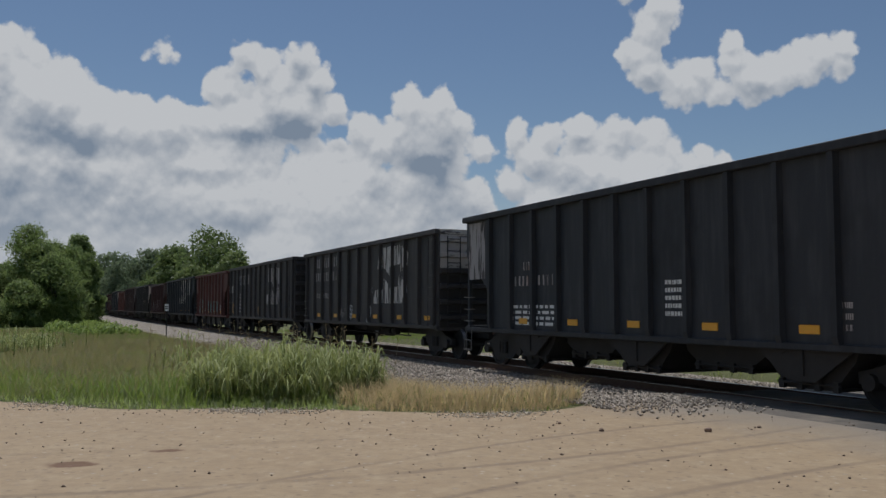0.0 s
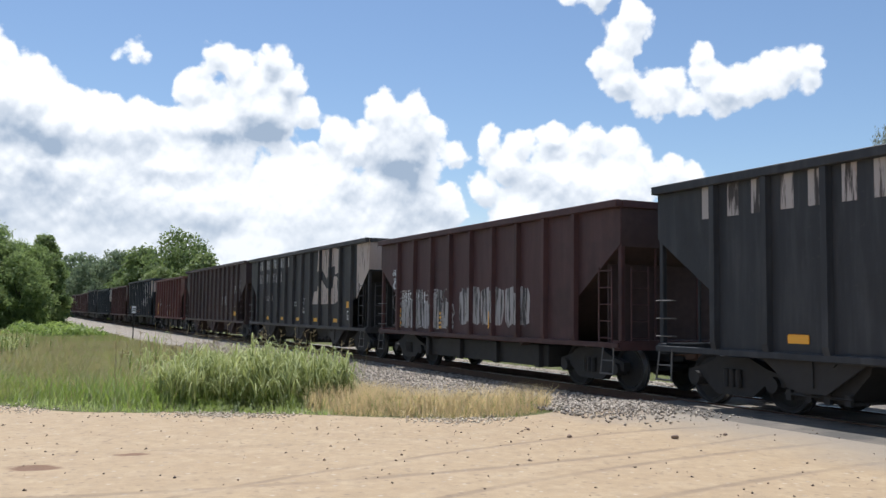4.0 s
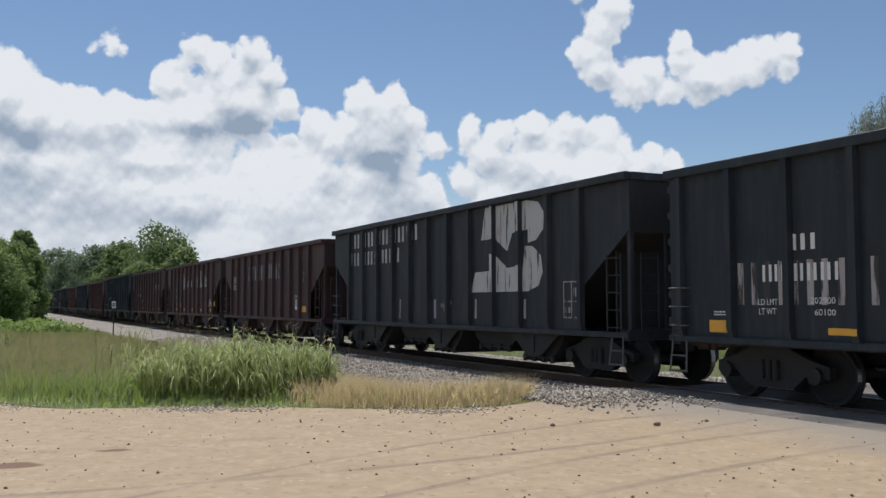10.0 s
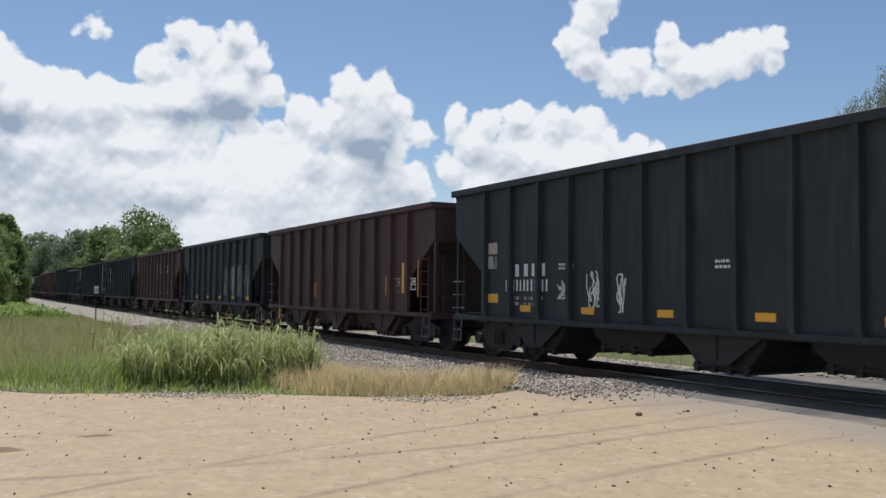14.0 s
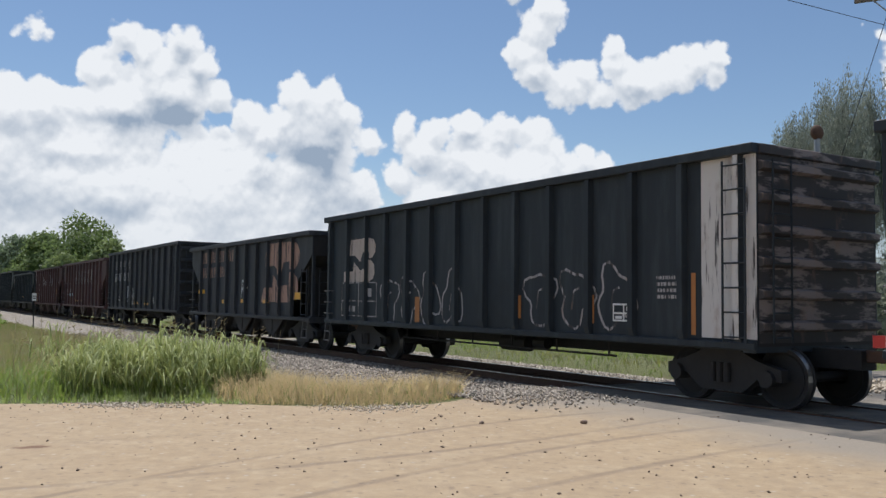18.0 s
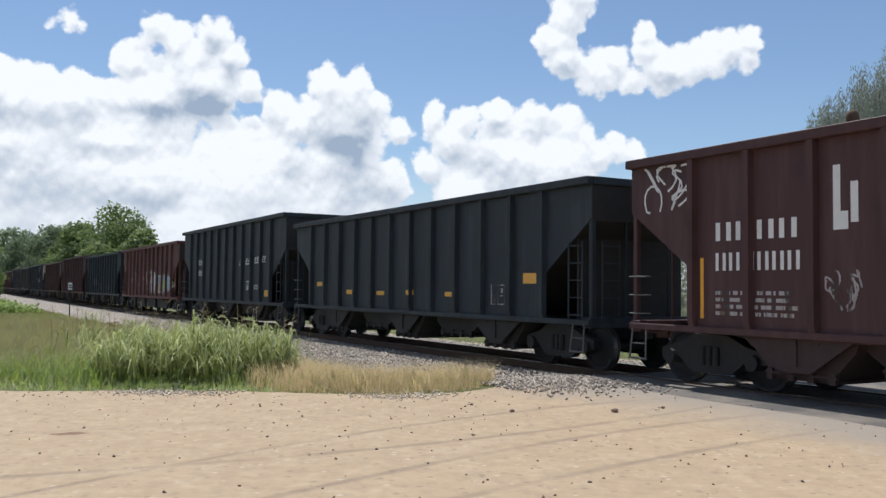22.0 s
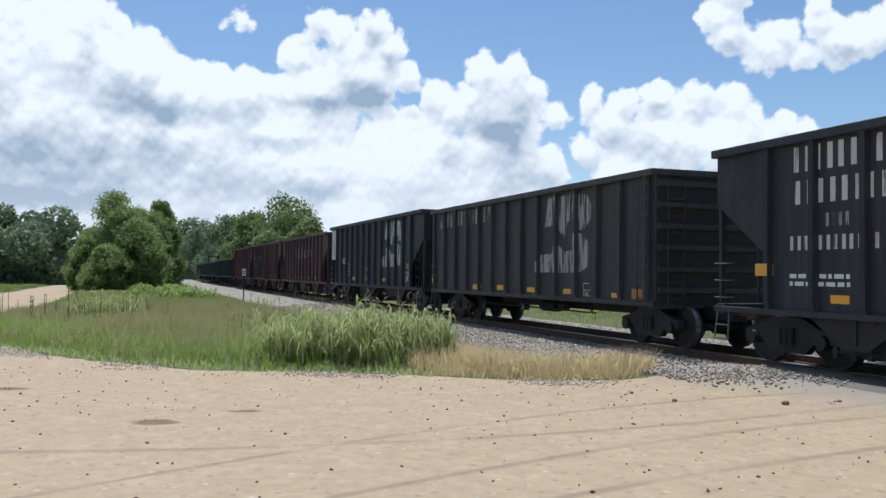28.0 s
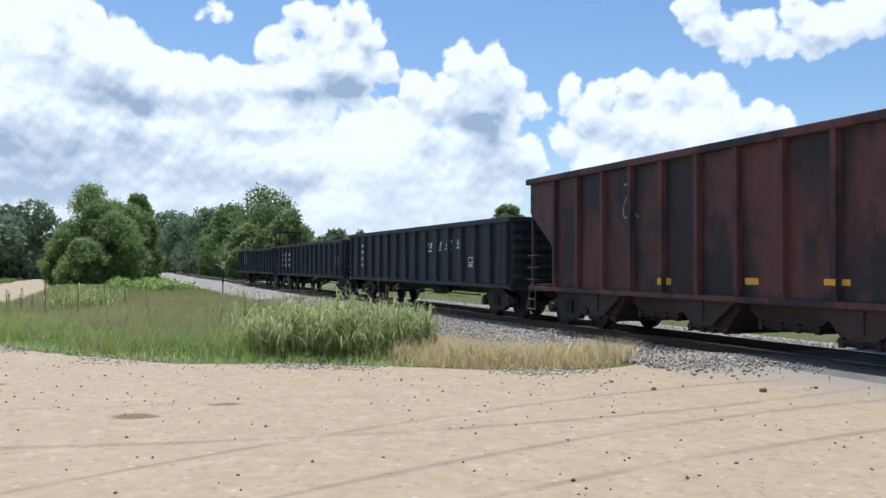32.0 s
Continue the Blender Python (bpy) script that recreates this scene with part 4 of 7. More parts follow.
# rear end of each car, metres up the track at 0 s; kind; paint; top
CARS = [
    (-8.7, "tub", "black", 3.95, ""),
    (7.7, "hopper", "black", 4.02, " with small white stencils"),
    (24.2, "tub", "grey", 3.88, " with a peeling white emblem"),
    (41.6, "tub", "grey", 3.90, " with upright yellow strips"),
    (55.1, "skirt", "rust", 3.85, " with teal graffiti along its side"),
    (73.0, "hopper", "black", 3.90, " with a white emblem"),
    (86.5, "skirt", "red", 3.80, " with white graffiti along its foot"),
    (103.3, "hopper", "grey", 4.00, " with a big pale emblem"),
    (120.4, "hopper", "brown", 4.03, " with peeled white patches"),
    (134.2, "skirt", "rust", 3.78, " with upright yellow strips"),
    (151.4, "hopper", "black", 4.05, " with graffiti and a tan end"),
    (167.7, "hopper", "red", 3.85, " with tall white graffiti"),
    (184.1, "tub", "green", 3.87, " with a white upper end"),
    (201.0, "hopper", "black", 4.03, " with a bright white emblem"),
    (216.6, "hopper", "red", 3.86, " with faded white letters"),
    (232.2, "hopper", "red", 3.89, " with tall white letters"),
    (247.6, "hopper", "red", 3.91, " with slanted white letters"),
    (266.0, "hopper", "green", 4.05, " with white graffiti near its end"),
    (281.2, "hopper", "red", 3.90, " with a yellow strip"),
    (297.0, "hopper", "green", 3.92, " with white stencils"),
    (312.3, "hopper", "red", 3.88, " with worn white letters"),
    (328.0, "hopper", "green", 3.93, " with a small white emblem"),
    (345.2, "tub", "green", 3.94, " with graffiti and a white corner"),
    (359.1, "hopper", "black", 3.65, " with a rusty pink emblem"),
    (376.0, "tub", "black", 4.08, " with white lettering and small tags"),
    (392.4, "hopper", "red", 3.90, " with large faded white letters"),
    (408.0, "hopper", "red", 3.86, " with bright white letters"),
    (424.9, "hopper", "green", 3.72, " with yellow strips"),
    (440.7, "hopper", "green", 4.22, " with slanted white letters"),
    (457.0, "skirt", "rust", 3.88, " with pale blue and white graffiti"),
    (473.0, "hopper", "green", 3.85, " with yellow strips"),
    (489.0, "hopper", "red", 4.05, " with worn stencils"),
    (505.0, "hopper", "red", 3.88, " with tall white letters"),
    (522.3, "hopper", "black", 3.98, " with a white emblem, tan end"),
    (539.2, "tub", "grey", 3.88, " with a white emblem"),
    (556.5, "hopper", "black", 4.03, " with a white emblem and pale corner"),
    (572.7, "hopper", "red", 3.85, " with white letters"),
    (588.4, "hopper", "soot", 3.86, " with small white letters"),
    (604.1, "hopper", "soot", 3.85, " with soot-stained panels"),
    (622.7, "tub", "green", 2.92, " with small slanted letters"),
    (641.3, "low", "green", 2.75, " with pale vertical scuffs"),
    (658.7, "low", "green", 2.67, " with a cab frame above its wall"),
]
TRAIN = []
SHORTER = {2: 0.8, 3: 0.8, 12: 0.8, 22: 0.85, 24: 0.8, 34: 1.0}      # gondola bodies that end well before their coupler
PLAIN_STRIPS = {0, 1, 2, 4, 5, 7, 10, 15, 16, 17, 19, 31, 32, 33, 36, 37}
for i, (rear, kind, paint, top, note) in enumerate(CARS):
    length = rear - CARS[i - 1][0] if i else 16.4
    car, half = build_car(kind, paint, length, top, note, i in PLAIN_STRIPS, SHORTER.get(i, 0.0))
    TRAIN.append((car, rear - half, half))
# ---- painted marks ----
RUST_PAINT = plain("orange_faded_strip", (0.42, 0.17, 0.05), 0.6)
LAYER = {}
NAMES = {"bars": "lettering", "text": "stencil", "rows": "stencil", "emblem": "emblem", "quad": "paint_patch", "strip": "reflector", "tag": "data_panel",
         "scrawl": "graffiti", "outline": "graffiti", "fill": "graffiti", "slant": "lettering"}
UPPER = [(0.16, 0.62), (0.22, 1), (0.8, 1), (0.93, 0.96), (1, 0.84), (0.99, 0.66), (0.9, 0.55), (0.80, 0.53), (0.80, 0.68), (0.60, 0.66), (0.53, 0.46), (0.36, 0.62)]
LOWER = [(0, 0), (0.8, 0), (0.93, 0.06), (0.98, 0.2), (0.96, 0.38), (0.86, 0.49), (0.76, 0.50), (0.74, 0.29), (0.53, 0.27), (0.33, 0.46), (0.30, 0.25), (0.07, 0.24)]


def rib_places(index):
    rear, kind = CARS[index][0], CARS[index][1]
    h = TRAIN[index][2]
    inset = 0.30 if kind in ("tub", "low") else 1.5
    n = max(6, round((2 * h - 2 * inset) / 1.12))
    return [-h + inset + (2 * h - 2 * inset) * k / n for k in range(n + 1)]


def flat(bm, pts, y):
    bm.faces.new([bm.verts.new((x, y, z)) for x, z in pts])


def over_ribs(bm, index, pts, y):
    """Carry a painted area over the ribs that it crosses."""
    for rx in rib_places(index):
        cuts = []
        for (x0, z0), (x1, z1) in zip(pts, pts[1:] + pts[:1]):
            if (x0 - rx) * (x1 - rx) < 0:
                cuts.append(z0 + (z1 - z0) * (rx - x0) / (x1 - x0))
        cuts.sort()
        for a, b in zip(cuts[::2], cuts[1::2]):
            flat(bm, [(rx - 0.055, a), (rx + 0.055, a), (rx + 0.055, b), (rx - 0.055, b)], y - 0.11)


def ribbon(bm, pts, width, y):
    last = None
    for k, (x, z) in enumerate(pts):
        a, b = pts[max(0, k - 1)], pts[min(len(pts) - 1, k + 1)]
        dx, dz = b[0] - a[0], b[1] - a[1]
        l = math.hypot(dx, dz) or 1
        nx, nz = -dz / l * width / 2, dx / l * width / 2
        now = (bm.verts.new((x + nx, y, z + nz)), bm.verts.new((x - nx, y, z - nz)))
        if last:
            bm.faces.new((last[0], last[1], now[1], now[0]))
        last = now


def one_mark(bm, kind, box, index, y, rnd):
    x0, z0, x1, z1 = box[:4]
    w, h = x1 - x0, z1 - z0
    at = lambda u, v: (x0 + u * w, z0 + v * h)
    rect = lambda a, b, c, d: flat(bm, [at(a, b), at(c, b), at(c, d), at(a, d)], y)
    if kind in ("quad", "strip"):
        rect(0, 0, 1, 1)
        if kind == "quad":
            over_ribs(bm, index, [at(0, 0), at(1, 0), at(1, 1), at(0, 1)], y)
    elif kind == "emblem":
        for shape in (UPPER, LOWER):
            pts = [at(u, v) for u, v in shape]
            flat(bm, pts, y)
            over_ribs(bm, index, pts, y)
    elif kind == "bars":
        n = box[4]
        for k in range(n):
            a, c = (k + 0.10) / n, (k + 0.86) / n
            s = (c - a) * 0.30
            rect(a, 0, a + s, 1)
            if n == 1:
                rect(a + s, 0.0, a + 2 * s, 0.28)
                rect(c - s, 0.1, c, 0.72)
            else:
                rect(c - s, 0, c, 1)
    elif kind == "slant":
        rect(0, 0, 0.9, 0.2)
        flat(bm, [at(0.05, 0.34), at(0.3, 0.34), at(0.5, 1), at(0.25, 1)], y)
        flat(bm, [at(0.55, 0.34), at(0.8, 0.34), at(1.0, 1), at(0.75, 1)], y)
    elif kind == "rows":
        n = box[4]
        for k in range(n):
            u = 0.0
            while u < 0.92:
                l = rnd.uniform(0.05, 0.16)
                rect(u, (k + 0.2) / n, min(1, u + l), (k + 0.75) / n)
                u += l + 0.035
    elif kind == "tag":
        t = 0.03
        for a in (0, 0.5, 1):
            flat(bm, [(x0 + a * (w - t), z0), (x0 + a * (w - t) + t, z0), (x0 + a * (w - t) + t, z1), (x0 + a * (w - t), z1)], y)
        for b in (0, 0.45, 1):
            flat(bm, [(x0, z0 + b * (h - t)), (x1, z0 + b * (h - t)), (x1, z0 + b * (h - t) + t), (x0, z0 + b * (h - t) + t)], y - 0.0004)
        rect(0.62, 0.58, 0.86, 0.82)
        rect(0.12, 0.14, 0.42, 0.30)
    elif kind == "scrawl":
        for k in range(box[4]):
            cu, cv = rnd.uniform(0.1, 0.9), rnd.uniform(0.15, 0.85)
            ru, rv = rnd.uniform(0.05, 0.22), rnd.uniform(0.12, 0.5)
            p, q, f = rnd.uniform(0, 6.3), rnd.uniform(0, 6.3), rnd.choice((1, 1, 2))
            pts = [at(min(1, max(0, cu + ru * math.sin(p + f * s * 0.5))), min(1, max(0, cv + rv * math.cos(q + s * 0.42)))) for s in range(11)]
            ribbon(bm, pts, min(0.055, 0.03 * h + 0.014), y - 0.0003 * k)
    elif kind == "outline":
        n = box[4]
        for k in range(n):
            pts = []
            for s in range(25):
                a = s / 24 * math.tau
                r = 0.42 + 0.10 * math.sin(3 * a + k) + 0.05 * math.sin(5 * a + 2 * k)
                pts.append(at((k + 0.5 + r * math.cos(a)) / n, 0.5 + 1.05 * r * math.sin(a)))
            ribbon(bm, pts, 0.05, y - 0.0003 * k)
            ribbon(bm, [at((k + 0.4) / n, 0.3), at((k + 0.45) / n, 0.6), at((k + 0.6) / n, 0.65)], 0.045, y - 0.0003 * k)
    elif kind == "fill":
        n = box[4]
        for k in range(n):
            pts = []
            for s in range(18):
                a = s / 18 * math.tau
                r = 0.47 + 0.06 * rnd.uniform(-1, 1)
                pts.append(at((k + 0.5 + r * math.copysign(abs(math.cos(a)) ** 0.6, math.cos(a))) / n, 0.5 + r * math.copysign(abs(math.sin(a)) ** 0.6, math.sin(a))))
            flat(bm, pts, y - 0.0003 * k)
            over_ribs(bm, index, pts, y)


def text_mesh(word):
    c = bpy.data.curves.new("stencil", "FONT")
    c.body = word
    c.size = 1.0
    ob = bpy.data.objects.new("stencil", c)
    m = bpy.data.meshes.new_from_object(ob)
    bpy.data.objects.remove(ob)
    return m


def marks(index, kind, mat, boxes):
    car = TRAIN[index][0]
    rnd = random.Random(index * 31 + len(kind))
    for box in boxes:
        shift = SHORTER.get(index, 0.0) / 2
        box = (box[0] + shift, box[1], box[2] + shift, *box[3:])
        LAYER[index] = LAYER.get(index, 0) + 1
        y = -SIDE - 0.004 - 0.0006 * (LAYER[index] % 12)
        if kind == "text":
            m = cached(("text", box[4]), lambda: text_mesh(box[4]))
            co = np.array([v.co[:2] for v in m.vertices])
            lo, hi = co.min(0), co.max(0)
            sx, sz = (box[2] - box[0]) / (hi[0] - lo[0]), (box[3] - box[1]) / (hi[1] - lo[1])
            t = m.copy()
            for v in t.vertices:
                v.co = (box[0] + (v.co.x - lo[0]) * sx, y, box[1] + (v.co.y - lo[1]) * sz)
            t.materials.clear()
            tagged(part("stencil", t, mat, car), kind="stuff")
            continue
        bm = bmesh.new()
        one_mark(bm, kind, box, index, y, rnd)
        if kind in ("emblem", "bars", "slant"):
            # every painted piece that a rib sets apart is a part of its own
            for f in bm.faces:
                b = bmesh.new()
                b.faces.new([b.verts.new(v.co) for v in f.verts])
                m = bpy.data.meshes.new(NAMES[kind])
                b.to_mesh(m)
                b.free()
                part(NAMES[kind], m, mat, car)
            bm.free()
            continue
        m = bpy.data.meshes.new(NAMES[kind])
        bm.to_mesh(m)
        bm.free()
        ob = part("reflector" if mat == YELLOW else NAMES[kind], m, mat, car)
        if kind in ("rows", "text", "scrawl"):
            tagged(ob, kind="stuff")


def peeled_end(index, mat, low):
    """Pale paint left on the ribbed front end of a gondola, above a height."""
    car, half, top = TRAIN[index][0], TRAIN[index][2], CARS[index][3]
    for ob in car.children:
        at = ob.matrix_basis.translation
        if ob.name.split(".")[0] in ("end_rib", "end_chord") and at.x > half - 0.2 and at.z > low:
            ob.material_slots[0].link = "OBJECT"
            ob.material_slots[0].material = mat
    bm = bmesh.new()
    add_box(bm, half + 0.001, half + 0.006, -SIDE + 0.04, SIDE - 0.04, low, top - 0.14)
    part("paint_patch", bm, mat, car, "weathered pale paint on the ribbed end")


def panel(index, mat, pts):
    bm = bmesh.new()
    flat(bm, pts, -SIDE - 0.004)
    over_ribs(bm, index, pts, -SIDE - 0.004)
    x1 = TRAIN[index][2] + 0.004
    zs = [z for _, z in pts]
    # the paint goes on round the corner, over the upper end
    vs = [bm.verts.new(p) for p in ((x1, -SIDE, 2.96), (x1, SIDE, 2.96), (x1, SIDE, max(zs) - 0.06), (x1, -SIDE, max(zs) - 0.06))]
    bm.faces.new(vs)
    part("paint_patch", bm, mat, TRAIN[index][0], "weathered pale paint on the end")


# paint marks on the cars: place along the side and height, from corner to corner
marks(1, "quad", FADED, [(-7.52, 2.31, -6.52, 3.85)])
marks(1, "bars", FADED, [(-4.46, 2.46, -3.99, 2.66, 2), (-5.29, 2.08, -3.01, 2.32, 6)])
marks(1, "rows", CLEAN, [(-5.2, 1.1, -2.9, 1.64, 4), (1.01, 1.37, 1.58, 2.11, 5)])
marks(1, "rows", FADED, [(4.99, 1.18, 5.29, 1.68, 3)])
marks(2, "bars", FADED, [(-6.32, 3.19, -3.14, 3.6, 6), (-6.25, 2.64, -3.16, 3.0, 5), (-6.26, 1.92, -4.26, 2.13, 5)])
marks(2, "scrawl", FADED, [(0.45, 1.97, 1.1, 2.34, 5), (-2.68, 1.11, -2.02, 1.56, 7)])
marks(2, "scrawl", CLEAN, [(-1.74, 1.07, -1.09, 1.61, 9), (0.4, 1.03, 0.98, 1.63, 9)])
marks(2, "emblem", PEELED, [(1.11, 1.68, 4.45, 3.61)])
marks(3, "quad", FADED, [(-7.96, 2.4, -7.14, 2.83)])
marks(3, "bars", FADED, [(-5.58, 2.84, -2.07, 3.4, 5)])
marks(3, "rows", FADED, [(-5.55, 1.19, -4.75, 2.39, 6)])
marks(3, "strip", YELLOW, [(-7.39, 1.15, -7.19, 1.78), (-3.56, 1.02, -3.42, 1.55), (-0.4, 1.12, -0.3, 1.56)])
marks(3, "quad", WHITE, [(1.62, 1.73, 2.11, 2.2)])
marks(3, "emblem", FADED, [(1.75, 1.68, 4.47, 3.55)])
marks(4, "scrawl", TEAL, [(-5.41, 1.19, -1.93, 2.1, 14)])
marks(4, "scrawl", FADED, [(-5.41, 1.15, -1.93, 2.14, 8)])
marks(4, "bars", TEAL, [(-0.91, 1.2, 3.3, 1.95, 5)])
marks(4, "tag", CLEAN, [(3.63, 1.35, 4.1, 1.63)])
marks(5, "emblem", WHITE, [(0.9, 1.82, 3.95, 3.88)])
marks(5, "bars", FADED, [(-7.33, 3.22, -0.51, 3.86, 6)])
marks(5, "quad", WHITE, [(5.46, 2.54, 6.51, 3.91)])
marks(6, "scrawl", FADED, [(-5.16, 1.15, -0.98, 2.19, 34)])
marks(6, "fill", FADED, [(-4.51, 1.08, -1.05, 1.94, 5), (-0.7, 1.23, 2.87, 2.22, 6)])
marks(6, "bars", CLEAN, [(-4.47, 1.82, -2.8, 2.14, 6)])
marks(6, "strip", YELLOW, [(-4.74, 1.11, -4.53, 1.68), (-1.92, 1.12, -1.76, 1.61), (0.88, 1.18, 1.0, 1.6)])
marks(6, "scrawl", CLEAN, [(-5.27, 2.28, -4.73, 2.89, 7)])
marks(7, "bars", WHITE, [(-6.52, 3.42, -1.35, 3.84, 9)])
marks(7, "bars", FADED, [(-6.51, 2.8, -2.46, 3.22, 8), (-5.29, 1.99, -3.73, 2.22, 6)])
marks(7, "emblem", TAN, [(1.86, 1.82, 5.15, 3.87)])
marks(7, "text", CLEAN, [(0.18, 1.95, 0.9, 2.06, 'OUTLET'), (0.18, 1.79, 0.77, 1.9, 'GATES')])
marks(7, "rows", CLEAN, [(0.18, 1.45, 0.9, 1.72, 2), (-0.93, 1.72, -0.22, 1.96, 2)])
marks(7, "quad", YELLOW, [(5.77, 1.68, 6.3, 1.9)])
marks(7, "tag", CLEAN, [(5.85, 1.27, 6.34, 1.57)])
marks(8, "quad", FADED, [(2.89, 2.81, 3.05, 3.71), (3.93, 1.89, 4.08, 3.68), (1.69, 1.77, 1.87, 2.32), (3.01, 1.81, 3.71, 2.29), (6.25, 2.68, 6.48, 3.06), (6.67, 2.7, 6.84, 3.05)])
marks(8, "quad", YELLOW, [(5.49, 1.26, 5.98, 1.48)])
marks(8, "rows", CLEAN, [(5.64, 2.43, 5.82, 2.84, 6)])
marks(8, "rows", FADED, [(5.39, 1.48, 5.71, 1.81, 3), (4.3, 1.32, 4.66, 1.39, 1)])
marks(9, "bars", CLEAN, [(-4.43, 1.81, -2.83, 2.09, 6), (-3.99, 2.13, -3.31, 2.36, 2)])
marks(9, "rows", CLEAN, [(-0.7, 1.67, -0.07, 1.89, 2), (0.24, 1.67, 0.83, 1.88, 2), (1.29, 1.8, 1.53, 1.89, 1)])
marks(9, "rows", FADED, [(-2.55, 1.54, -2.13, 1.81, 3)])
marks(9, "strip", YELLOW, [(-4.73, 1.15, -4.55, 2.09), (-2.86, 1.13, -2.71, 1.6), (-0.99, 1.1, -0.87, 1.61), (0.88, 1.12, 0.98, 1.62), (2.7, 1.13, 2.78, 1.6)])
marks(9, "quad", FADED, [(-0.42, 1.16, -0.2, 1.4), (0.33, 1.18, 0.53, 1.37)])
marks(10, "bars", WHITE, [(-5.73, 3.36, -1.53, 3.72, 9), (-5.74, 2.81, -2.38, 3.18, 8)])
marks(10, "bars", CLEAN, [(-5.7, 2.04, -4.17, 2.3, 6)])
marks(10, "text", CLEAN, [(-5.6, 1.59, -5.21, 1.69, 'LD LMT'), (-5.6, 1.42, -5.25, 1.51, 'LT WT')])
marks(10, "rows", CLEAN, [(-4.71, 1.43, -4.3, 1.68, 2)])
marks(10, "scrawl", FADED, [(-3.04, 1.12, 0.57, 1.98, 26)])
marks(10, "quad", YELLOW, [(-6.52, 1.58, -6.05, 1.78)])
marks(10, "emblem", WHITE, [(1.98, 1.81, 4.82, 3.78)])
marks(10, "quad", RUST_PAINT, [(-0.2, 1.29, 0.29, 1.38)])
marks(11, "bars", CLEAN, [(-5.97, 2.22, -4.55, 2.52, 4), (-5.97, 1.79, -4.3, 2.06, 6)])
marks(11, "rows", FADED, [(-4.86, 1.5, -4.46, 1.67, 2)])
marks(11, "rows", CLEAN, [(-3.79, 1.5, -3.45, 1.72, 2)])
marks(11, "strip", YELLOW, [(-6.0, 1.34, -5.84, 1.85), (-3.31, 1.15, -3.2, 1.79)])
marks(11, "scrawl", WHITE, [(-2.79, 1.11, 3.44, 3.33, 11), (-2.95, 2.38, -2.24, 3.3, 4), (-2.92, 1.09, -2.22, 2.25, 5), (-2.0, 2.52, -1.37, 3.15, 4), (-2.03, 1.16, -1.34, 2.01, 5)])
marks(11, "scrawl", FADED, [(-5.64, 1.19, 5.39, 2.21, 16)])
marks(12, "quad", WHITE, [(5.93, 2.39, 6.87, 3.79)])
marks(12, "quad", CLEAN, [(4.95, 1.26, 5.56, 1.63)])
marks(12, "quad", RUST_PAINT, [(5.94, 1.45, 6.32, 1.67)])
marks(12, "bars", FADED, [(-6.12, 1.53, -2.92, 2.2, 6)])
marks(12, "bars", CLEAN, [(-5.19, 2.35, -4.51, 2.59, 2), (-5.58, 1.89, -4.14, 2.15, 6)])
marks(12, "text", CLEAN, [(-5.65, 1.53, -5.27, 1.62, 'LD LMT'), (-4.66, 1.55, -4.23, 1.64, '202900'), (-5.64, 1.38, -5.3, 1.48, 'LT WT'), (-4.59, 1.38, -4.23, 1.47, '60100')])
marks(12, "quad", YELLOW, [(-6.71, 1.08, -6.19, 1.28), (-4.37, 1.1, -3.87, 1.2)])
marks(12, "rows", CLEAN, [(-6.61, 1.35, -6.2, 1.44, 2)])
marks(13, "emblem", WHITE, [(1.76, 1.83, 5.03, 3.87)])
marks(13, "bars", WHITE, [(-6.45, 3.35, -1.26, 3.8, 9), (-6.44, 2.78, -2.48, 3.2, 7)])
marks(13, "tag", FADED, [(5.73, 1.25, 6.31, 2.02)])
marks(13, "strip", RUST_PAINT, [(6.33, 1.11, 6.46, 2.06)])
marks(13, "strip", FADED, [(-2.55, 1.13, -2.39, 1.68), (-0.28, 1.16, -0.15, 1.67), (1.95, 1.19, 2.06, 1.66), (4.2, 1.22, 4.29, 1.65)])
marks(13, "scrawl", FADED, [(0.05, 1.34, 0.76, 1.85, 6)])
marks(14, "bars", FADED, [(-3.05, 2.6, 1.99, 3.24, 7)])
marks(14, "bars", CLEAN, [(-5.97, 2.54, -4.94, 2.85, 3), (-5.96, 2.21, -4.93, 2.48, 3)])
marks(14, "quad", YELLOW, [(4.8, 1.24, 5.27, 1.46)])
marks(14, "tag", CLEAN, [(3.94, 1.51, 4.43, 1.87)])
marks(14, "quad", CLEAN, [(3.94, 1.33, 4.43, 1.48)])
marks(14, "rows", FADED, [(4.91, 2.36, 5.05, 2.8, 5)])
marks(15, "bars", WHITE, [(-2.2, 2.43, -1.66, 3.38, 1), (-1.25, 2.48, -0.66, 3.12, 1), (-0.33, 2.48, 0.32, 3.09, 1), (0.72, 2.49, 1.12, 3.26, 1), (1.59, 2.48, 2.21, 3.12, 1), (2.47, 2.47, 3.19, 3.4, 1), (3.6, 2.47, 4.22, 3.07, 1)])
marks(15, "bars", FADED, [(-5.25, 2.28, -3.57, 2.55, 4), (-5.25, 1.85, -3.57, 2.11, 6)])
marks(15, "tag", CLEAN, [(4.68, 1.42, 5.19, 1.78)])
marks(15, "quad", YELLOW, [(5.69, 1.44, 6.23, 1.67), (-4.13, 1.44, -3.69, 1.64)])
marks(15, "rows", CLEAN, [(-3.06, 1.34, -2.57, 1.67, 2)])
marks(16, "bars", CLEAN, [(-4.21, 2.49, -2.67, 2.73, 4), (-4.2, 2.06, -2.52, 2.33, 6)])
marks(16, "slant", CLEAN, [(2.63, 2.57, 3.21, 2.9), (3.58, 2.59, 4.2, 2.92), (4.7, 2.62, 4.89, 2.91)])
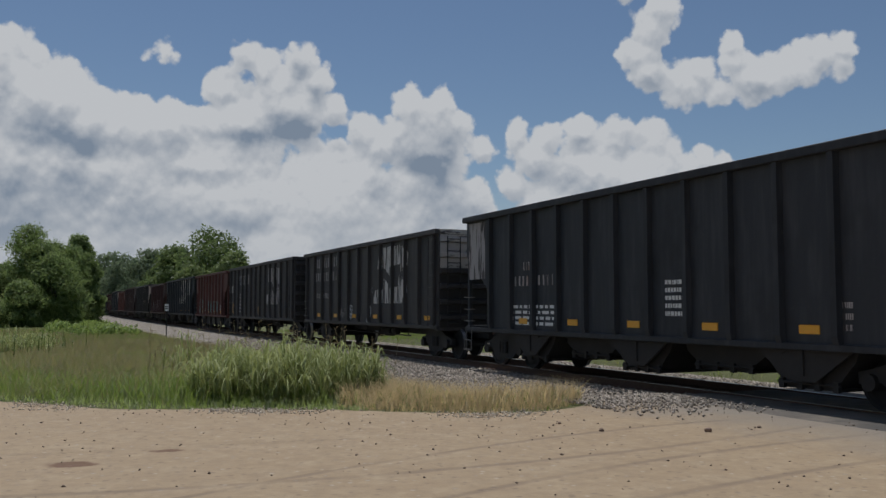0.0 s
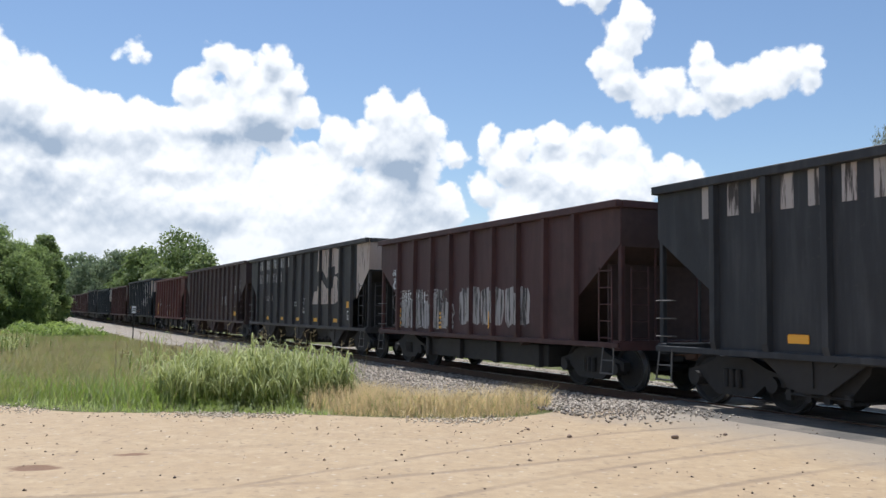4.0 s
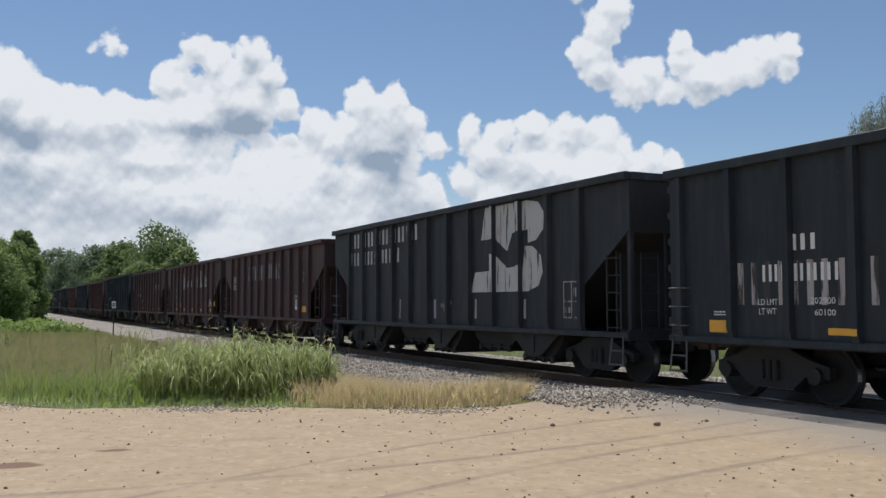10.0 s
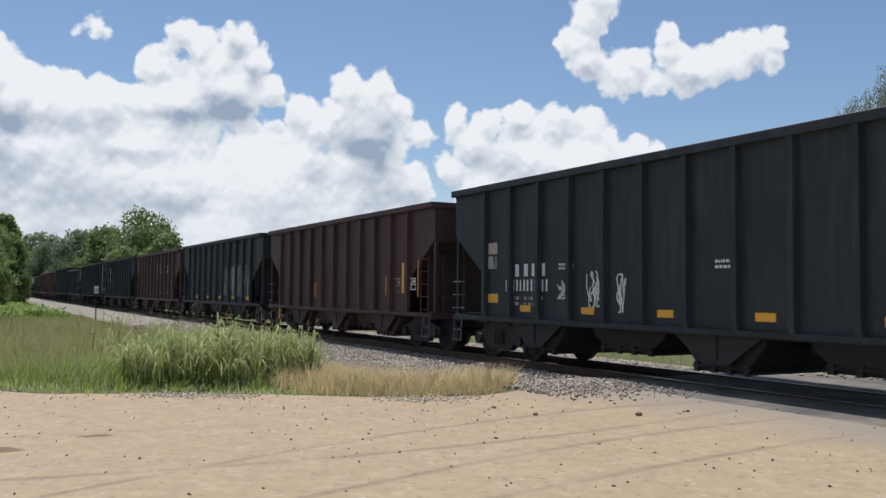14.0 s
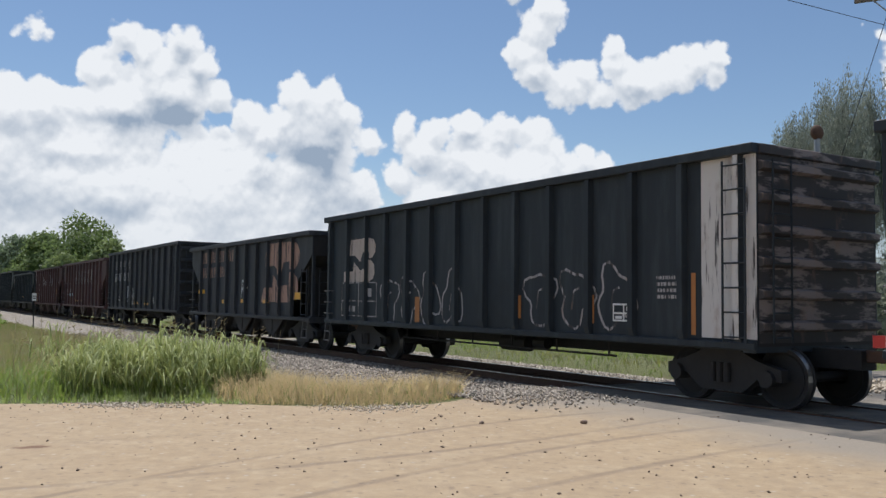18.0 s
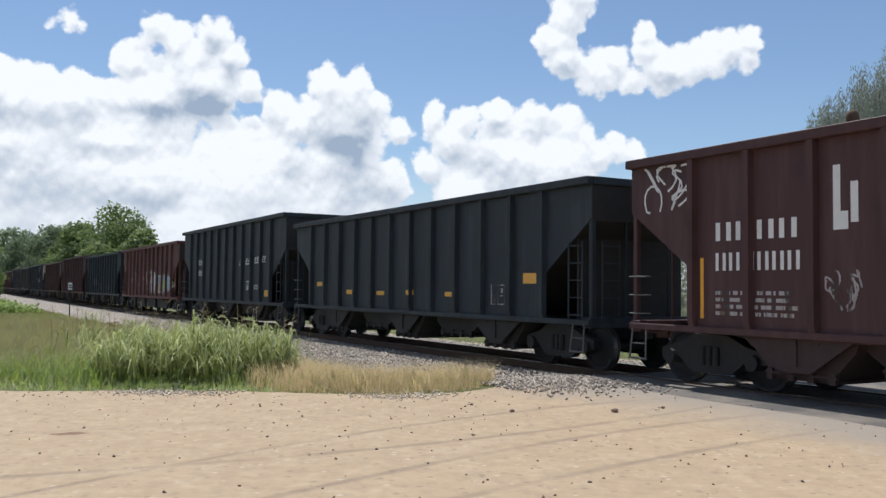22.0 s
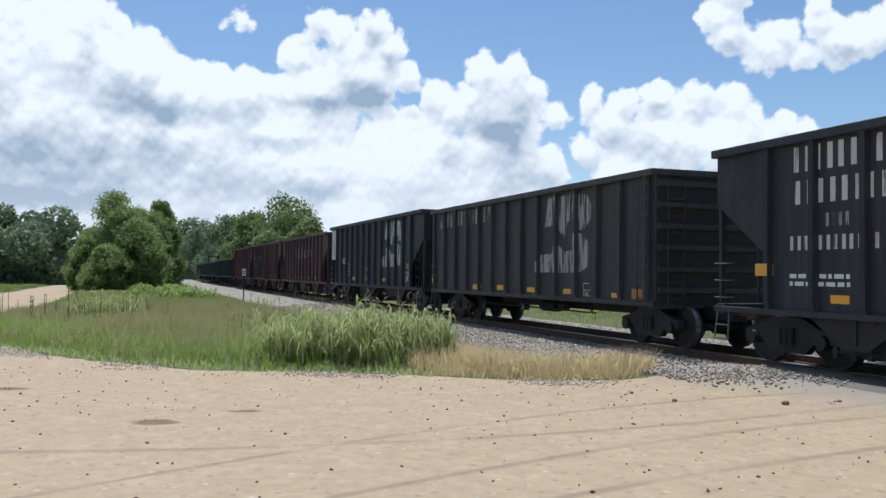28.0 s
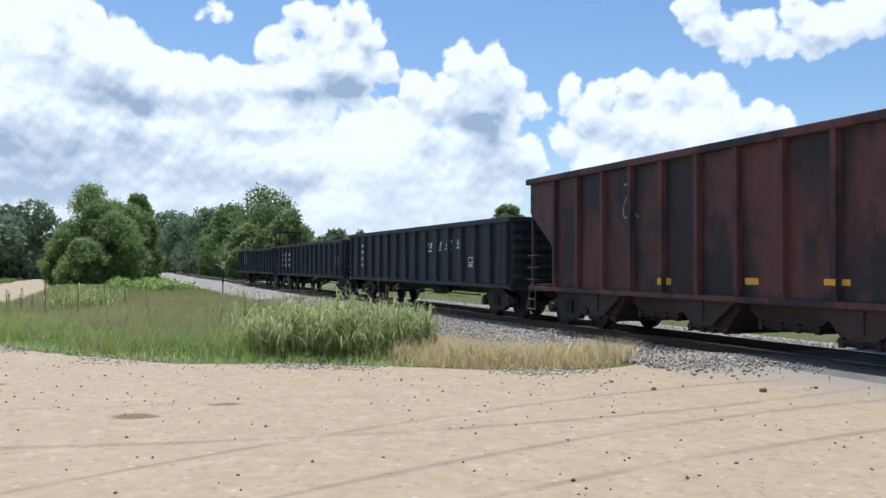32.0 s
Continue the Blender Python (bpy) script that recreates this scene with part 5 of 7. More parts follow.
marks(16, "text", CLEAN, [(-2.22, 1.64, -1.65, 1.75, 'TIE CAR ONLY'), (-0.34, 1.55, 0.28, 1.65, 'TIE CAR ONLY'), (1.72, 1.61, 2.34, 1.7, 'TIE CAR ONLY'), (3.6, 1.61, 4.29, 1.69, 'TIE CAR ONLY')])
marks(16, "rows", CLEAN, [(-2.15, 1.8, -1.73, 1.9, 1), (-0.28, 1.7, 0.22, 1.79, 1), (1.77, 1.74, 2.29, 1.83, 1), (3.64, 1.73, 4.25, 1.8, 1), (-4.19, 1.38, -3.62, 1.88, 4), (2.85, 1.25, 3.07, 1.4, 3)])
marks(16, "quad", YELLOW, [(-4.96, 1.26, -4.57, 1.47)])
marks(17, "quad", TAN, [(-7.1, 2.45, -6.67, 2.71)])
marks(17, "quad", FADED, [(-7.09, 2.11, -6.67, 2.4)])
marks(17, "quad", YELLOW, [(-7.13, 1.33, -6.63, 1.53)])
marks(17, "bars", CLEAN, [(-5.97, 1.92, -4.66, 2.19, 2), (-6.32, 1.6, -4.62, 1.85, 6)])
marks(17, "scrawl", CLEAN, [(-4.32, 1.45, -3.74, 1.86, 8), (-3.32, 1.31, -2.79, 1.98, 12), (-2.46, 1.21, -2.07, 1.92, 9)])
marks(17, "rows", CLEAN, [(0.07, 1.97, 0.59, 2.15, 2), (-4.26, 2.03, -3.74, 2.19, 2)])
marks(17, "rows", FADED, [(-6.22, 1.26, -4.72, 1.51, 2)])
marks(18, "strip", YELLOW, [(5.07, 1.52, 5.22, 2.37)])
marks(18, "tag", FADED, [(4.52, 1.55, 5.04, 1.94)])
marks(18, "strip", RUST_PAINT, [(-5.92, 0.48, -5.68, 1.56), (-1.94, 1.35, -1.76, 1.87), (2.0, 1.5, 2.13, 1.99), (3.97, 1.45, 4.08, 1.99), (6.05, 1.43, 6.14, 2.41)])
marks(18, "tag", CLEAN, [(5.46, 1.61, 5.96, 1.94)])
marks(19, "bars", FADED, [(1.22, 1.32, 4.13, 2.62, 5), (2.83, 1.29, 5.39, 2.67, 5)])
marks(20, "bars", FADED, [(-2.64, 2.46, -1.98, 3.19, 1), (-1.63, 2.49, -1.07, 3.19, 1), (-0.68, 2.47, -0.07, 3.13, 1), (0.29, 2.51, 0.78, 3.14, 1), (1.22, 2.54, 1.8, 3.13, 1), (2.1, 2.51, 2.66, 3.39, 1)])
marks(20, "bars", GHOST, [(-5.46, 2.07, -4.17, 2.7, 4), (-5.26, 1.91, -4.66, 2.18, 3)])
marks(20, "bars", WHITE, [(3.16, 2.55, 3.77, 3.12, 1)])
marks(20, "tag", FADED, [(4.34, 1.38, 4.85, 2.13)])
marks(20, "quad", YELLOW, [(-1.57, 1.24, -1.07, 1.34), (1.35, 1.31, 1.72, 1.4), (3.54, 1.37, 3.82, 1.45)])
marks(21, "emblem", WHITE, [(-5.43, 2.14, -3.49, 3.35)])
marks(21, "tag", FADED, [(-5.57, 1.25, -3.22, 2.13)])
marks(21, "tag", CLEAN, [(3.89, 1.35, 4.39, 1.68)])
marks(21, "quad", YELLOW, [(5.08, 1.37, 5.51, 1.6)])
marks(21, "rows", FADED, [(4.77, 1.79, 5.4, 1.87, 1)])
marks(22, "emblem", TAN, [(-6.9, 2.06, -4.99, 3.23)])
marks(22, "tag", FADED, [(-7.03, 1.12, -4.89, 2.05)])
marks(22, "outline", FADED, [(-4.67, 0.99, -0.68, 2.21, 4), (1.51, 1.1, 4.71, 2.24, 3)])
marks(22, "quad", WHITE, [(6.14, 1.05, 7.19, 3.88)])
marks(22, "rows", FADED, [(5.17, 1.63, 5.73, 2.05, 4)])
marks(22, "tag", CLEAN, [(4.12, 1.25, 4.67, 1.56)])
marks(22, "strip", RUST_PAINT, [(5.93, 1.08, 6.02, 2.06), (-2.86, 1.05, -2.64, 1.66), (1.28, 1.24, 1.43, 1.7), (3.51, 1.2, 3.63, 1.71)])
marks(23, "bars", PINK, [(-4.89, 2.97, -0.54, 3.4, 10), (-4.81, 2.39, -1.58, 2.79, 8)])
marks(23, "scrawl", CLEAN, [(-0.06, 1.61, 0.63, 2.26, 11)])
marks(23, "emblem", PINK, [(2.05, 1.46, 5.39, 3.42)])
marks(23, "quad", YELLOW, [(5.05, 1.56, 5.54, 1.78), (-4.96, 1.75, -4.5, 1.91), (-0.05, 1.42, 0.45, 1.55), (-2.24, 1.37, -1.74, 1.51), (2.22, 1.42, 2.82, 1.53)])
marks(24, "bars", FADED, [(-6.45, 3.11, -2.14, 3.56, 9)])
marks(24, "bars", WHITE, [(-6.35, 2.44, -2.93, 2.89, 7)])
marks(24, "text", CLEAN, [(-6.01, 1.54, -5.6, 1.63, 'LD LMT'), (-5.98, 1.37, -5.64, 1.46, 'LT WT'), (-5.4, 1.54, -5.02, 1.63, '203200'), (-5.34, 1.37, -5.01, 1.46, '59800')])
marks(24, "scrawl", CLEAN, [(-3.53, 1.17, -2.86, 2.14, 18)])
marks(24, "outline", CLEAN, [(-2.39, 1.18, -1.69, 2.07, 2)])
marks(24, "tag", CLEAN, [(2.1, 1.28, 2.61, 1.56)])
marks(24, "quad", YELLOW, [(-1.02, 1.21, -0.61, 1.32), (1.03, 1.19, 1.52, 1.29)])
marks(24, "quad", PINK, [(3.16, 1.42, 3.39, 1.96)])
marks(25, "bars", FADED, [(-3.14, 2.45, -2.55, 3.42, 1), (-2.14, 2.54, -1.59, 3.08, 1), (-1.19, 2.52, -0.61, 3.1, 1), (-0.22, 2.53, 0.21, 3.18, 1), (0.69, 2.59, 0.91, 3.07, 1), (-6.19, 2.34, -4.74, 2.56, 4), (-6.19, 1.88, -4.56, 2.09, 5), (-2.98, 2.43, 3.29, 3.31, 7)])
marks(25, "quad", BLUE, [(-5.07, 1.63, -4.63, 1.78), (-4.16, 1.63, -3.5, 1.8)])
marks(25, "quad", YELLOW, [(-2.03, 1.25, -1.53, 1.37), (-0.19, 1.29, 0.31, 1.39)])
marks(26, "bars", CLEAN, [(-3.19, 2.44, -2.68, 3.34, 1), (-2.27, 2.49, -1.69, 3.12, 1), (-1.31, 2.44, -0.77, 3.07, 1), (-0.33, 2.46, 0.03, 3.19, 1), (0.56, 2.45, 1.08, 3.03, 1), (1.35, 2.46, 1.94, 3.36, 1), (2.38, 2.47, 2.93, 3.06, 1), (-5.31, 2.37, -3.68, 2.66, 4), (-5.3, 1.9, -3.65, 2.18, 6)])
marks(26, "scrawl", CLEAN, [(5.33, 2.33, 5.95, 3.24, 7), (-6.9, 2.92, -5.82, 3.69, 8)])
marks(26, "tag", FADED, [(3.49, 1.37, 4.03, 2.14)])
marks(26, "tag", RUST_PAINT, [(4.46, 1.45, 5.09, 2.05)])
marks(26, "rows", FADED, [(-5.28, 1.18, -3.69, 1.61, 4)])
marks(26, "scrawl", FADED, [(-3.27, 1.33, -2.66, 1.88, 8)])
marks(26, "strip", YELLOW, [(-5.6, 1.14, -5.53, 2.11)])
marks(27, "quad", YELLOW, [(5.64, 1.7, 6.12, 1.92), (-5.98, 1.62, -5.31, 1.76), (-3.6, 1.39, -3.02, 1.52), (-1.51, 1.38, -1.01, 1.5), (0.28, 1.41, 0.72, 1.53), (2.34, 1.39, 2.72, 1.5)])
marks(27, "tag", FADED, [(4.41, 1.23, 4.96, 1.68)])
marks(28, "bars", CLEAN, [(-4.82, 2.55, -3.43, 2.82, 4), (-4.79, 2.05, -3.4, 2.32, 6)])
marks(28, "slant", CLEAN, [(1.85, 2.43, 2.32, 2.71), (2.65, 2.46, 3.28, 2.72), (3.78, 2.49, 4.33, 2.74), (4.73, 2.51, 5.16, 2.76)])
marks(28, "scrawl", CLEAN, [(1.99, 1.7, 2.26, 2.13, 5)])
marks(28, "tag", CLEAN, [(2.83, 1.45, 3.4, 1.81)])
marks(28, "rows", CLEAN, [(3.82, 1.47, 4.49, 1.67, 3)])
marks(28, "quad", YELLOW, [(5.07, 1.22, 5.58, 1.46)])
marks(29, "outline", CLEAN, [(-0.3, 1.09, 2.17, 2.62, 2)])
marks(29, "fill", CLEAN, [(0.99, 1.11, 2.05, 2.37, 2)])
marks(29, "fill", BLUE, [(2.29, 1.14, 3.25, 2.21, 2), (3.49, 1.17, 4.94, 2.21, 2), (5.01, 1.28, 6.18, 2.16, 2)])
marks(29, "fill", LIME, [(2.34, 1.97, 2.83, 2.29, 1), (3.88, 1.31, 4.6, 1.91, 1), (5.58, 2.01, 5.85, 2.34, 1)])
marks(29, "outline", FADED, [(2.29, 1.15, 6.18, 2.23, 5)])
marks(29, "bars", FADED, [(-4.4, 2.1, -3.51, 2.36, 2), (-4.81, 1.83, -3.41, 2.08, 5), (-4.06, 2.15, -3.34, 2.39, 2), (-4.59, 1.86, -2.95, 2.1, 6)])
marks(29, "rows", FADED, [(-2.9, 1.51, -2.27, 1.79, 3)])
marks(29, "scrawl", CLEAN, [(-1.16, 1.09, -0.52, 2.09, 14)])
marks(29, "tag", CLEAN, [(6.22, 1.5, 6.71, 1.81)])
marks(29, "strip", YELLOW, [(6.82, 1.31, 6.91, 2.29), (2.94, 1.17, 3.08, 1.8), (4.89, 1.38, 5.0, 1.86)])
marks(30, "rows", FADED, [(-3.82, 1.34, -3.04, 2.13, 3), (-3.85, 1.57, -2.24, 2.11, 2)])
marks(30, "strip", FADED, [(-0.31, 1.15, -0.08, 1.66), (2.64, 1.22, 2.83, 1.68)])
marks(32, "bars", WHITE, [(-2.91, 2.46, -2.35, 3.37, 1), (-1.96, 2.46, -1.38, 3.09, 1), (-1.07, 2.43, -0.43, 3.04, 1), (-0.02, 2.47, 0.4, 3.19, 1), (0.87, 2.47, 1.39, 3.17, 1), (1.78, 2.5, 2.38, 3.46, 1), (2.8, 2.48, 3.44, 3.12, 1), (-5.79, 1.85, -4.1, 2.14, 6)])
marks(32, "bars", FADED, [(-5.79, 2.31, -4.1, 2.58, 4)])
marks(32, "rows", FADED, [(-4.78, 1.28, -3.13, 1.76, 3)])
marks(32, "text", FADED, [(-2.66, 1.34, -2.01, 1.43, 'NEW 6-79')])
marks(32, "fill", FADED, [(-1.61, 1.24, 1.57, 2.28, 3)])
marks(33, "bars", WHITE, [(-6.04, 3.36, -2.0, 3.79, 8), (-6.01, 2.81, -2.85, 3.21, 6), (-6.11, 2.03, -4.11, 2.27, 6)])
marks(33, "emblem", WHITE, [(1.67, 1.87, 4.73, 3.84)])
marks(33, "bars", FADED, [(-5.28, 2.41, -4.72, 2.63, 2)])
marks(33, "rows", CLEAN, [(-6.09, 1.4, -4.68, 1.66, 2)])
marks(33, "quad", YELLOW, [(-6.98, 1.59, -6.5, 1.81)])
marks(33, "rows", FADED, [(-1.54, 1.34, 0.06, 2.05, 4)])
marks(34, "emblem", FADED, [(1.01, 1.63, 4.04, 3.64)])
marks(34, "bars", FADED, [(-7.16, 3.21, -2.35, 3.71, 7)])
marks(34, "quad", RUST_PAINT, [(5.93, 1.04, 6.42, 1.27)])
marks(34, "quad", YELLOW, [(-7.86, 1.23, -7.52, 1.42), (-3.83, 1.07, -3.14, 1.23), (-1.8, 1.09, -1.19, 1.24), (0.37, 1.07, 0.89, 1.21), (2.6, 1.08, 3.03, 1.21), (5.04, 1.05, 5.39, 1.16)])
marks(34, "tag", FADED, [(3.69, 1.04, 4.26, 1.38)])
marks(35, "emblem", PEELED, [(2.1, 1.84, 5.26, 3.79)])
marks(35, "quad", WHITE, [(-8.06, 2.27, -7.11, 3.87)])
marks(35, "bars", CLEAN, [(-5.96, 2.03, -4.56, 2.34, 4)])
marks(35, "quad", RUST_PAINT, [(5.85, 1.74, 6.3, 1.97)])
marks(35, "tag", CLEAN, [(5.85, 1.24, 6.33, 1.63)])
marks(35, "rows", FADED, [(-4.22, 1.37, -3.53, 2.07, 4)])
marks(35, "rows", CLEAN, [(-0.54, 1.67, -0.02, 1.85, 2)])
marks(35, "quad", YELLOW, [(-3.26, 1.19, -2.66, 1.36), (-0.46, 1.22, 0.02, 1.37), (2.35, 1.2, 2.74, 1.34)])
marks(36, "bars", WHITE, [(-3.46, 2.39, -2.9, 3.39, 1), (-2.39, 2.46, -1.9, 3.15, 1), (-1.37, 2.45, -0.92, 3.13, 1), (-0.42, 2.49, -0.09, 3.23, 1), (0.45, 2.46, 1.0, 3.09, 1), (1.42, 2.45, 1.97, 3.37, 1), (2.45, 2.5, 2.96, 3.08, 1)])
marks(36, "scrawl", FADED, [(4.56, 1.37, 5.07, 1.82, 7)])
marks(37, "bars", CLEAN, [(-4.76, 2.56, -2.09, 2.91, 4)])
marks(37, "bars", FADED, [(-4.66, 2.19, -2.88, 2.41, 5)])
marks(37, "scrawl", CLEAN, [(-7.21, 2.12, -6.2, 2.82, 8)])
marks(37, "tag", CLEAN, [(5.48, 1.49, 5.96, 1.8)])
marks(38, "scrawl", FADED, [(-2.71, 2.62, -2.08, 3.36, 4)])
marks(38, "quad", YELLOW, [(-1.4, 1.17, -0.92, 1.31), (1.31, 1.23, 1.66, 1.35), (3.18, 1.26, 3.72, 1.36)])
marks(39, "slant", CLEAN, [(1.57, 2.02, 2.21, 2.34), (2.61, 2.05, 3.16, 2.36), (3.48, 2.07, 4.1, 2.38), (4.51, 2.1, 4.85, 2.39)])
marks(39, "rows", CLEAN, [(-6.89, 1.4, -6.16, 2.55, 4)])
marks(39, "tag", CLEAN, [(5.52, 1.5, 6.11, 1.81)])
marks(40, "rows", CLEAN, [(-6.95, 1.36, -4.2, 2.35, 3)])
marks(40, "quad", FADED, [(7.09, 1.49, 7.54, 1.99)])
marks(41, "quad", FADED, [(-5.55, 1.47, -3.73, 2.38)])
peeled_end(22, RUST_WHITE, 1.0)
peeled_end(12, PALE_END, 2.35)
peeled_end(2, PALE_END, 2.7)
panel(7, TAN, [(6.73, 4.0), (7.93, 4.0), (7.9, 2.97), (6.75, 1.98)])
panel(10, TAN, [(6.26, 3.85), (7.41, 3.89), (7.4, 3.05), (6.31, 2.25)])
panel(33, TAN, [(6.76, 3.9), (7.64, 3.94), (7.65, 3.01), (6.87, 2.06)])
# ---- plants ----
def blades(name, spots, heights, width, lean, mat, label, category, rnd):
    """Many grass blades, each a bent and pointed strip, as one mesh."""
    n = len(spots)
    a = rnd.uniform(0, math.tau, n)
    b = rnd.uniform(0, math.tau, n)
    side = np.stack([np.cos(a), np.sin(a), 0 * a], -1) * (width * rnd.uniform(0.6, 1.3, n))[:, None]
    tip = np.stack([np.cos(b), np.sin(b), 0 * b], -1) * (heights * lean * rnd.uniform(0.2, 1.3, n))[:, None]
    up = np.stack([0 * a, 0 * a, heights], -1)
    v = np.stack([spots - side, spots + side, spots + up * 0.55 + tip * 0.3 - side * 0.8, spots + up * 0.55 + tip * 0.3 + side * 0.8, spots + up + tip], 1)
    base = np.arange(n)[:, None, None] * 5
    t = base + np.array([[0, 1, 3], [0, 3, 2], [2, 3, 4]])[None]
    ob = new(name, fast_mesh(name, v.reshape(-1, 3), t.reshape(-1, 3), mat))
    return tagged(ob, label, category, kind="stuff")


def scatter(rnd, n, s0, s1, d0, d1, keep):
    s, d = rnd.uniform(s0, s1, n), rnd.uniform(d0, d1, n)
    x, y = on_track(s, d)
    k = keep(x, y, s, d)
    x, y = x[k], y[k]
    return np.stack([x, y, ground_z(x, y) - 0.02], -1), s[k], d[k]


EDGE_X = [-22, -13.8, -11.1, -9.2, -7.5, -4.9, -1.6, 0.7, 1.7, 2.3, 2.9]
EDGE_Y = [34, 20.6, 17.9, 16.5, 15.45, 14.25, 13.9, 13.45, 13.9, 14.9, 15.4]


def in_field(x, y, s, d):
    return (y > np.interp(x, EDGE_X, EDGE_Y) + 0.12) & (d < 16.1) & (d > 3.5 + 1.7 * smooth(s, -1.0, 3.5) + 0.25 * np.sin(s * 1.7)) & (x < 2.4)


def build_grass():
    rnd = np.random.default_rng(5)

    def patchy(x, y):
        return np.sin(x * 0.9 + 1.3 * np.sin(y * 0.6)) * np.cos(y * 0.8 + x * 0.3)
    p, s, d = scatter(rnd, 170000, -3, 34, 3, 16.2, in_field)
    x, y = p[:, 0], p[:, 1]
    from_edge = y - np.interp(x, EDGE_X, EDGE_Y)
    h = (0.12 + 0.27 * smooth(from_edge, 0.2, 1.6)) * rnd.uniform(0.6, 1.25, len(x)) * (1 + 0.25 * patchy(x, y))
    dry = (x > -1.3 + 0.5 * np.sin(y * 2))
    fringe = ~dry & (from_edge < 0.55 + 0.2 * np.sin(x * 1.9))
    share = 0.96 - 0.42 * smooth(from_edge + 0.8 * np.sin(x * 0.7), 1.2, 4.5)
    green = ~dry & ~fringe & (rnd.uniform(0, 1, len(x)) < share)
    blades("fringe_grass", p[fringe], h[fringe], 0.007, 0.9, BLADE_BRIGHT, "short bright green grass along the road edge", "grass", rnd)
    blades("grass_tuft", p[green], h[green], 0.007, 0.8, BLADE, "uneven green grass between road and track", "grass", rnd)
    seed = ~dry & ~green & ~fringe
    blades("seeding_grass", p[seed], h[seed] * 1.2, 0.006, 0.5, BLADE_RED, "reddish seeding grass among the green", "grass", rnd)
    q = p[dry]
    hd = 0.40 * rnd.uniform(0.5, 1.2, len(q)) * smooth(q[:, 1] - np.interp(q[:, 0], EDGE_X, EDGE_Y), -0.1, 0.9) + 0.05
    blades("dry_grass", q, hd, 0.0045, 0.9, STRAW, "dry straw-coloured grass at the road corner", "grass", rnd)
    k = rnd.uniform(0, 1, len(q)) < 0.32
    blades("short_grass", q[k] + np.array([0.03, 0.02, 0]), hd[k] * 0.7, 0.007, 0.5, BLADE, "short green grass under the straw", "grass", rnd)
    p, s, d = scatter(rnd, 30000, -3, 3, 3, 16.2, lambda x, y, s, d: in_field(x, y, s, d) & (x > -1.3))
    hd = 0.36 * rnd.uniform(0.5, 1.2, len(p)) * smooth(p[:, 1] - np.interp(p[:, 0], EDGE_X, EDGE_Y), -0.1, 0.9) + 0.05
    blades("dry_grass", p, hd, 0.0045, 0.9, STRAW, "dry straw-coloured grass at the road corner", "grass", rnd)
    p, s, d = scatter(rnd, 34000, 30, 62, 4.5, 16.0, in_field)
    blades("meadow_grass", p, 0.42 * rnd.uniform(0.5, 1.3, len(p)), 0.016, 0.6, BLADE, "green meadow grass beside the track", "grass", rnd)
    p, s, d = scatter(rnd, 45000, 52, 112, 4.5, 16.0, in_field)
    k = rnd.uniform(50, 66, len(s)) < s
    blades("bank_grass", p[k], 0.38 * rnd.uniform(0.5, 1.3, k.sum()), 0.02, 0.8, BLADE_BRIGHT, "bright green grass at the foot of the trees", "grass", rnd)
    p, s, d = scatter(rnd, 26000, 16, 62, 4.6, 16.0, in_field)
    blades("meadow_grass", p, 0.5 * rnd.uniform(0.5, 1.2, len(p)), 0.016, 0.3, BLADE_RED, "reddish seed heads over the meadow", "grass", rnd)
    p, s, d = scatter(rnd, 30000, 5, 120, 22.5, 40, lambda x, y, s, d: d > 22.6)
    blades("verge_grass", p, 0.45 * rnd.uniform(0.5, 1.2, len(p)), 0.02, 0.4, BLADE, "grass on the verge of the lane", "grass", rnd)
    p, s, d = scatter(rnd, 40000, -12, 60, -24, -4.6, lambda x, y, s, d: (s > 0.5))
    blades("field_grass", p, 0.16 * rnd.uniform(0.5, 1.3, len(p)), 0.016, 0.5, BLADE, "short bright grass behind the track", "grass", rnd)


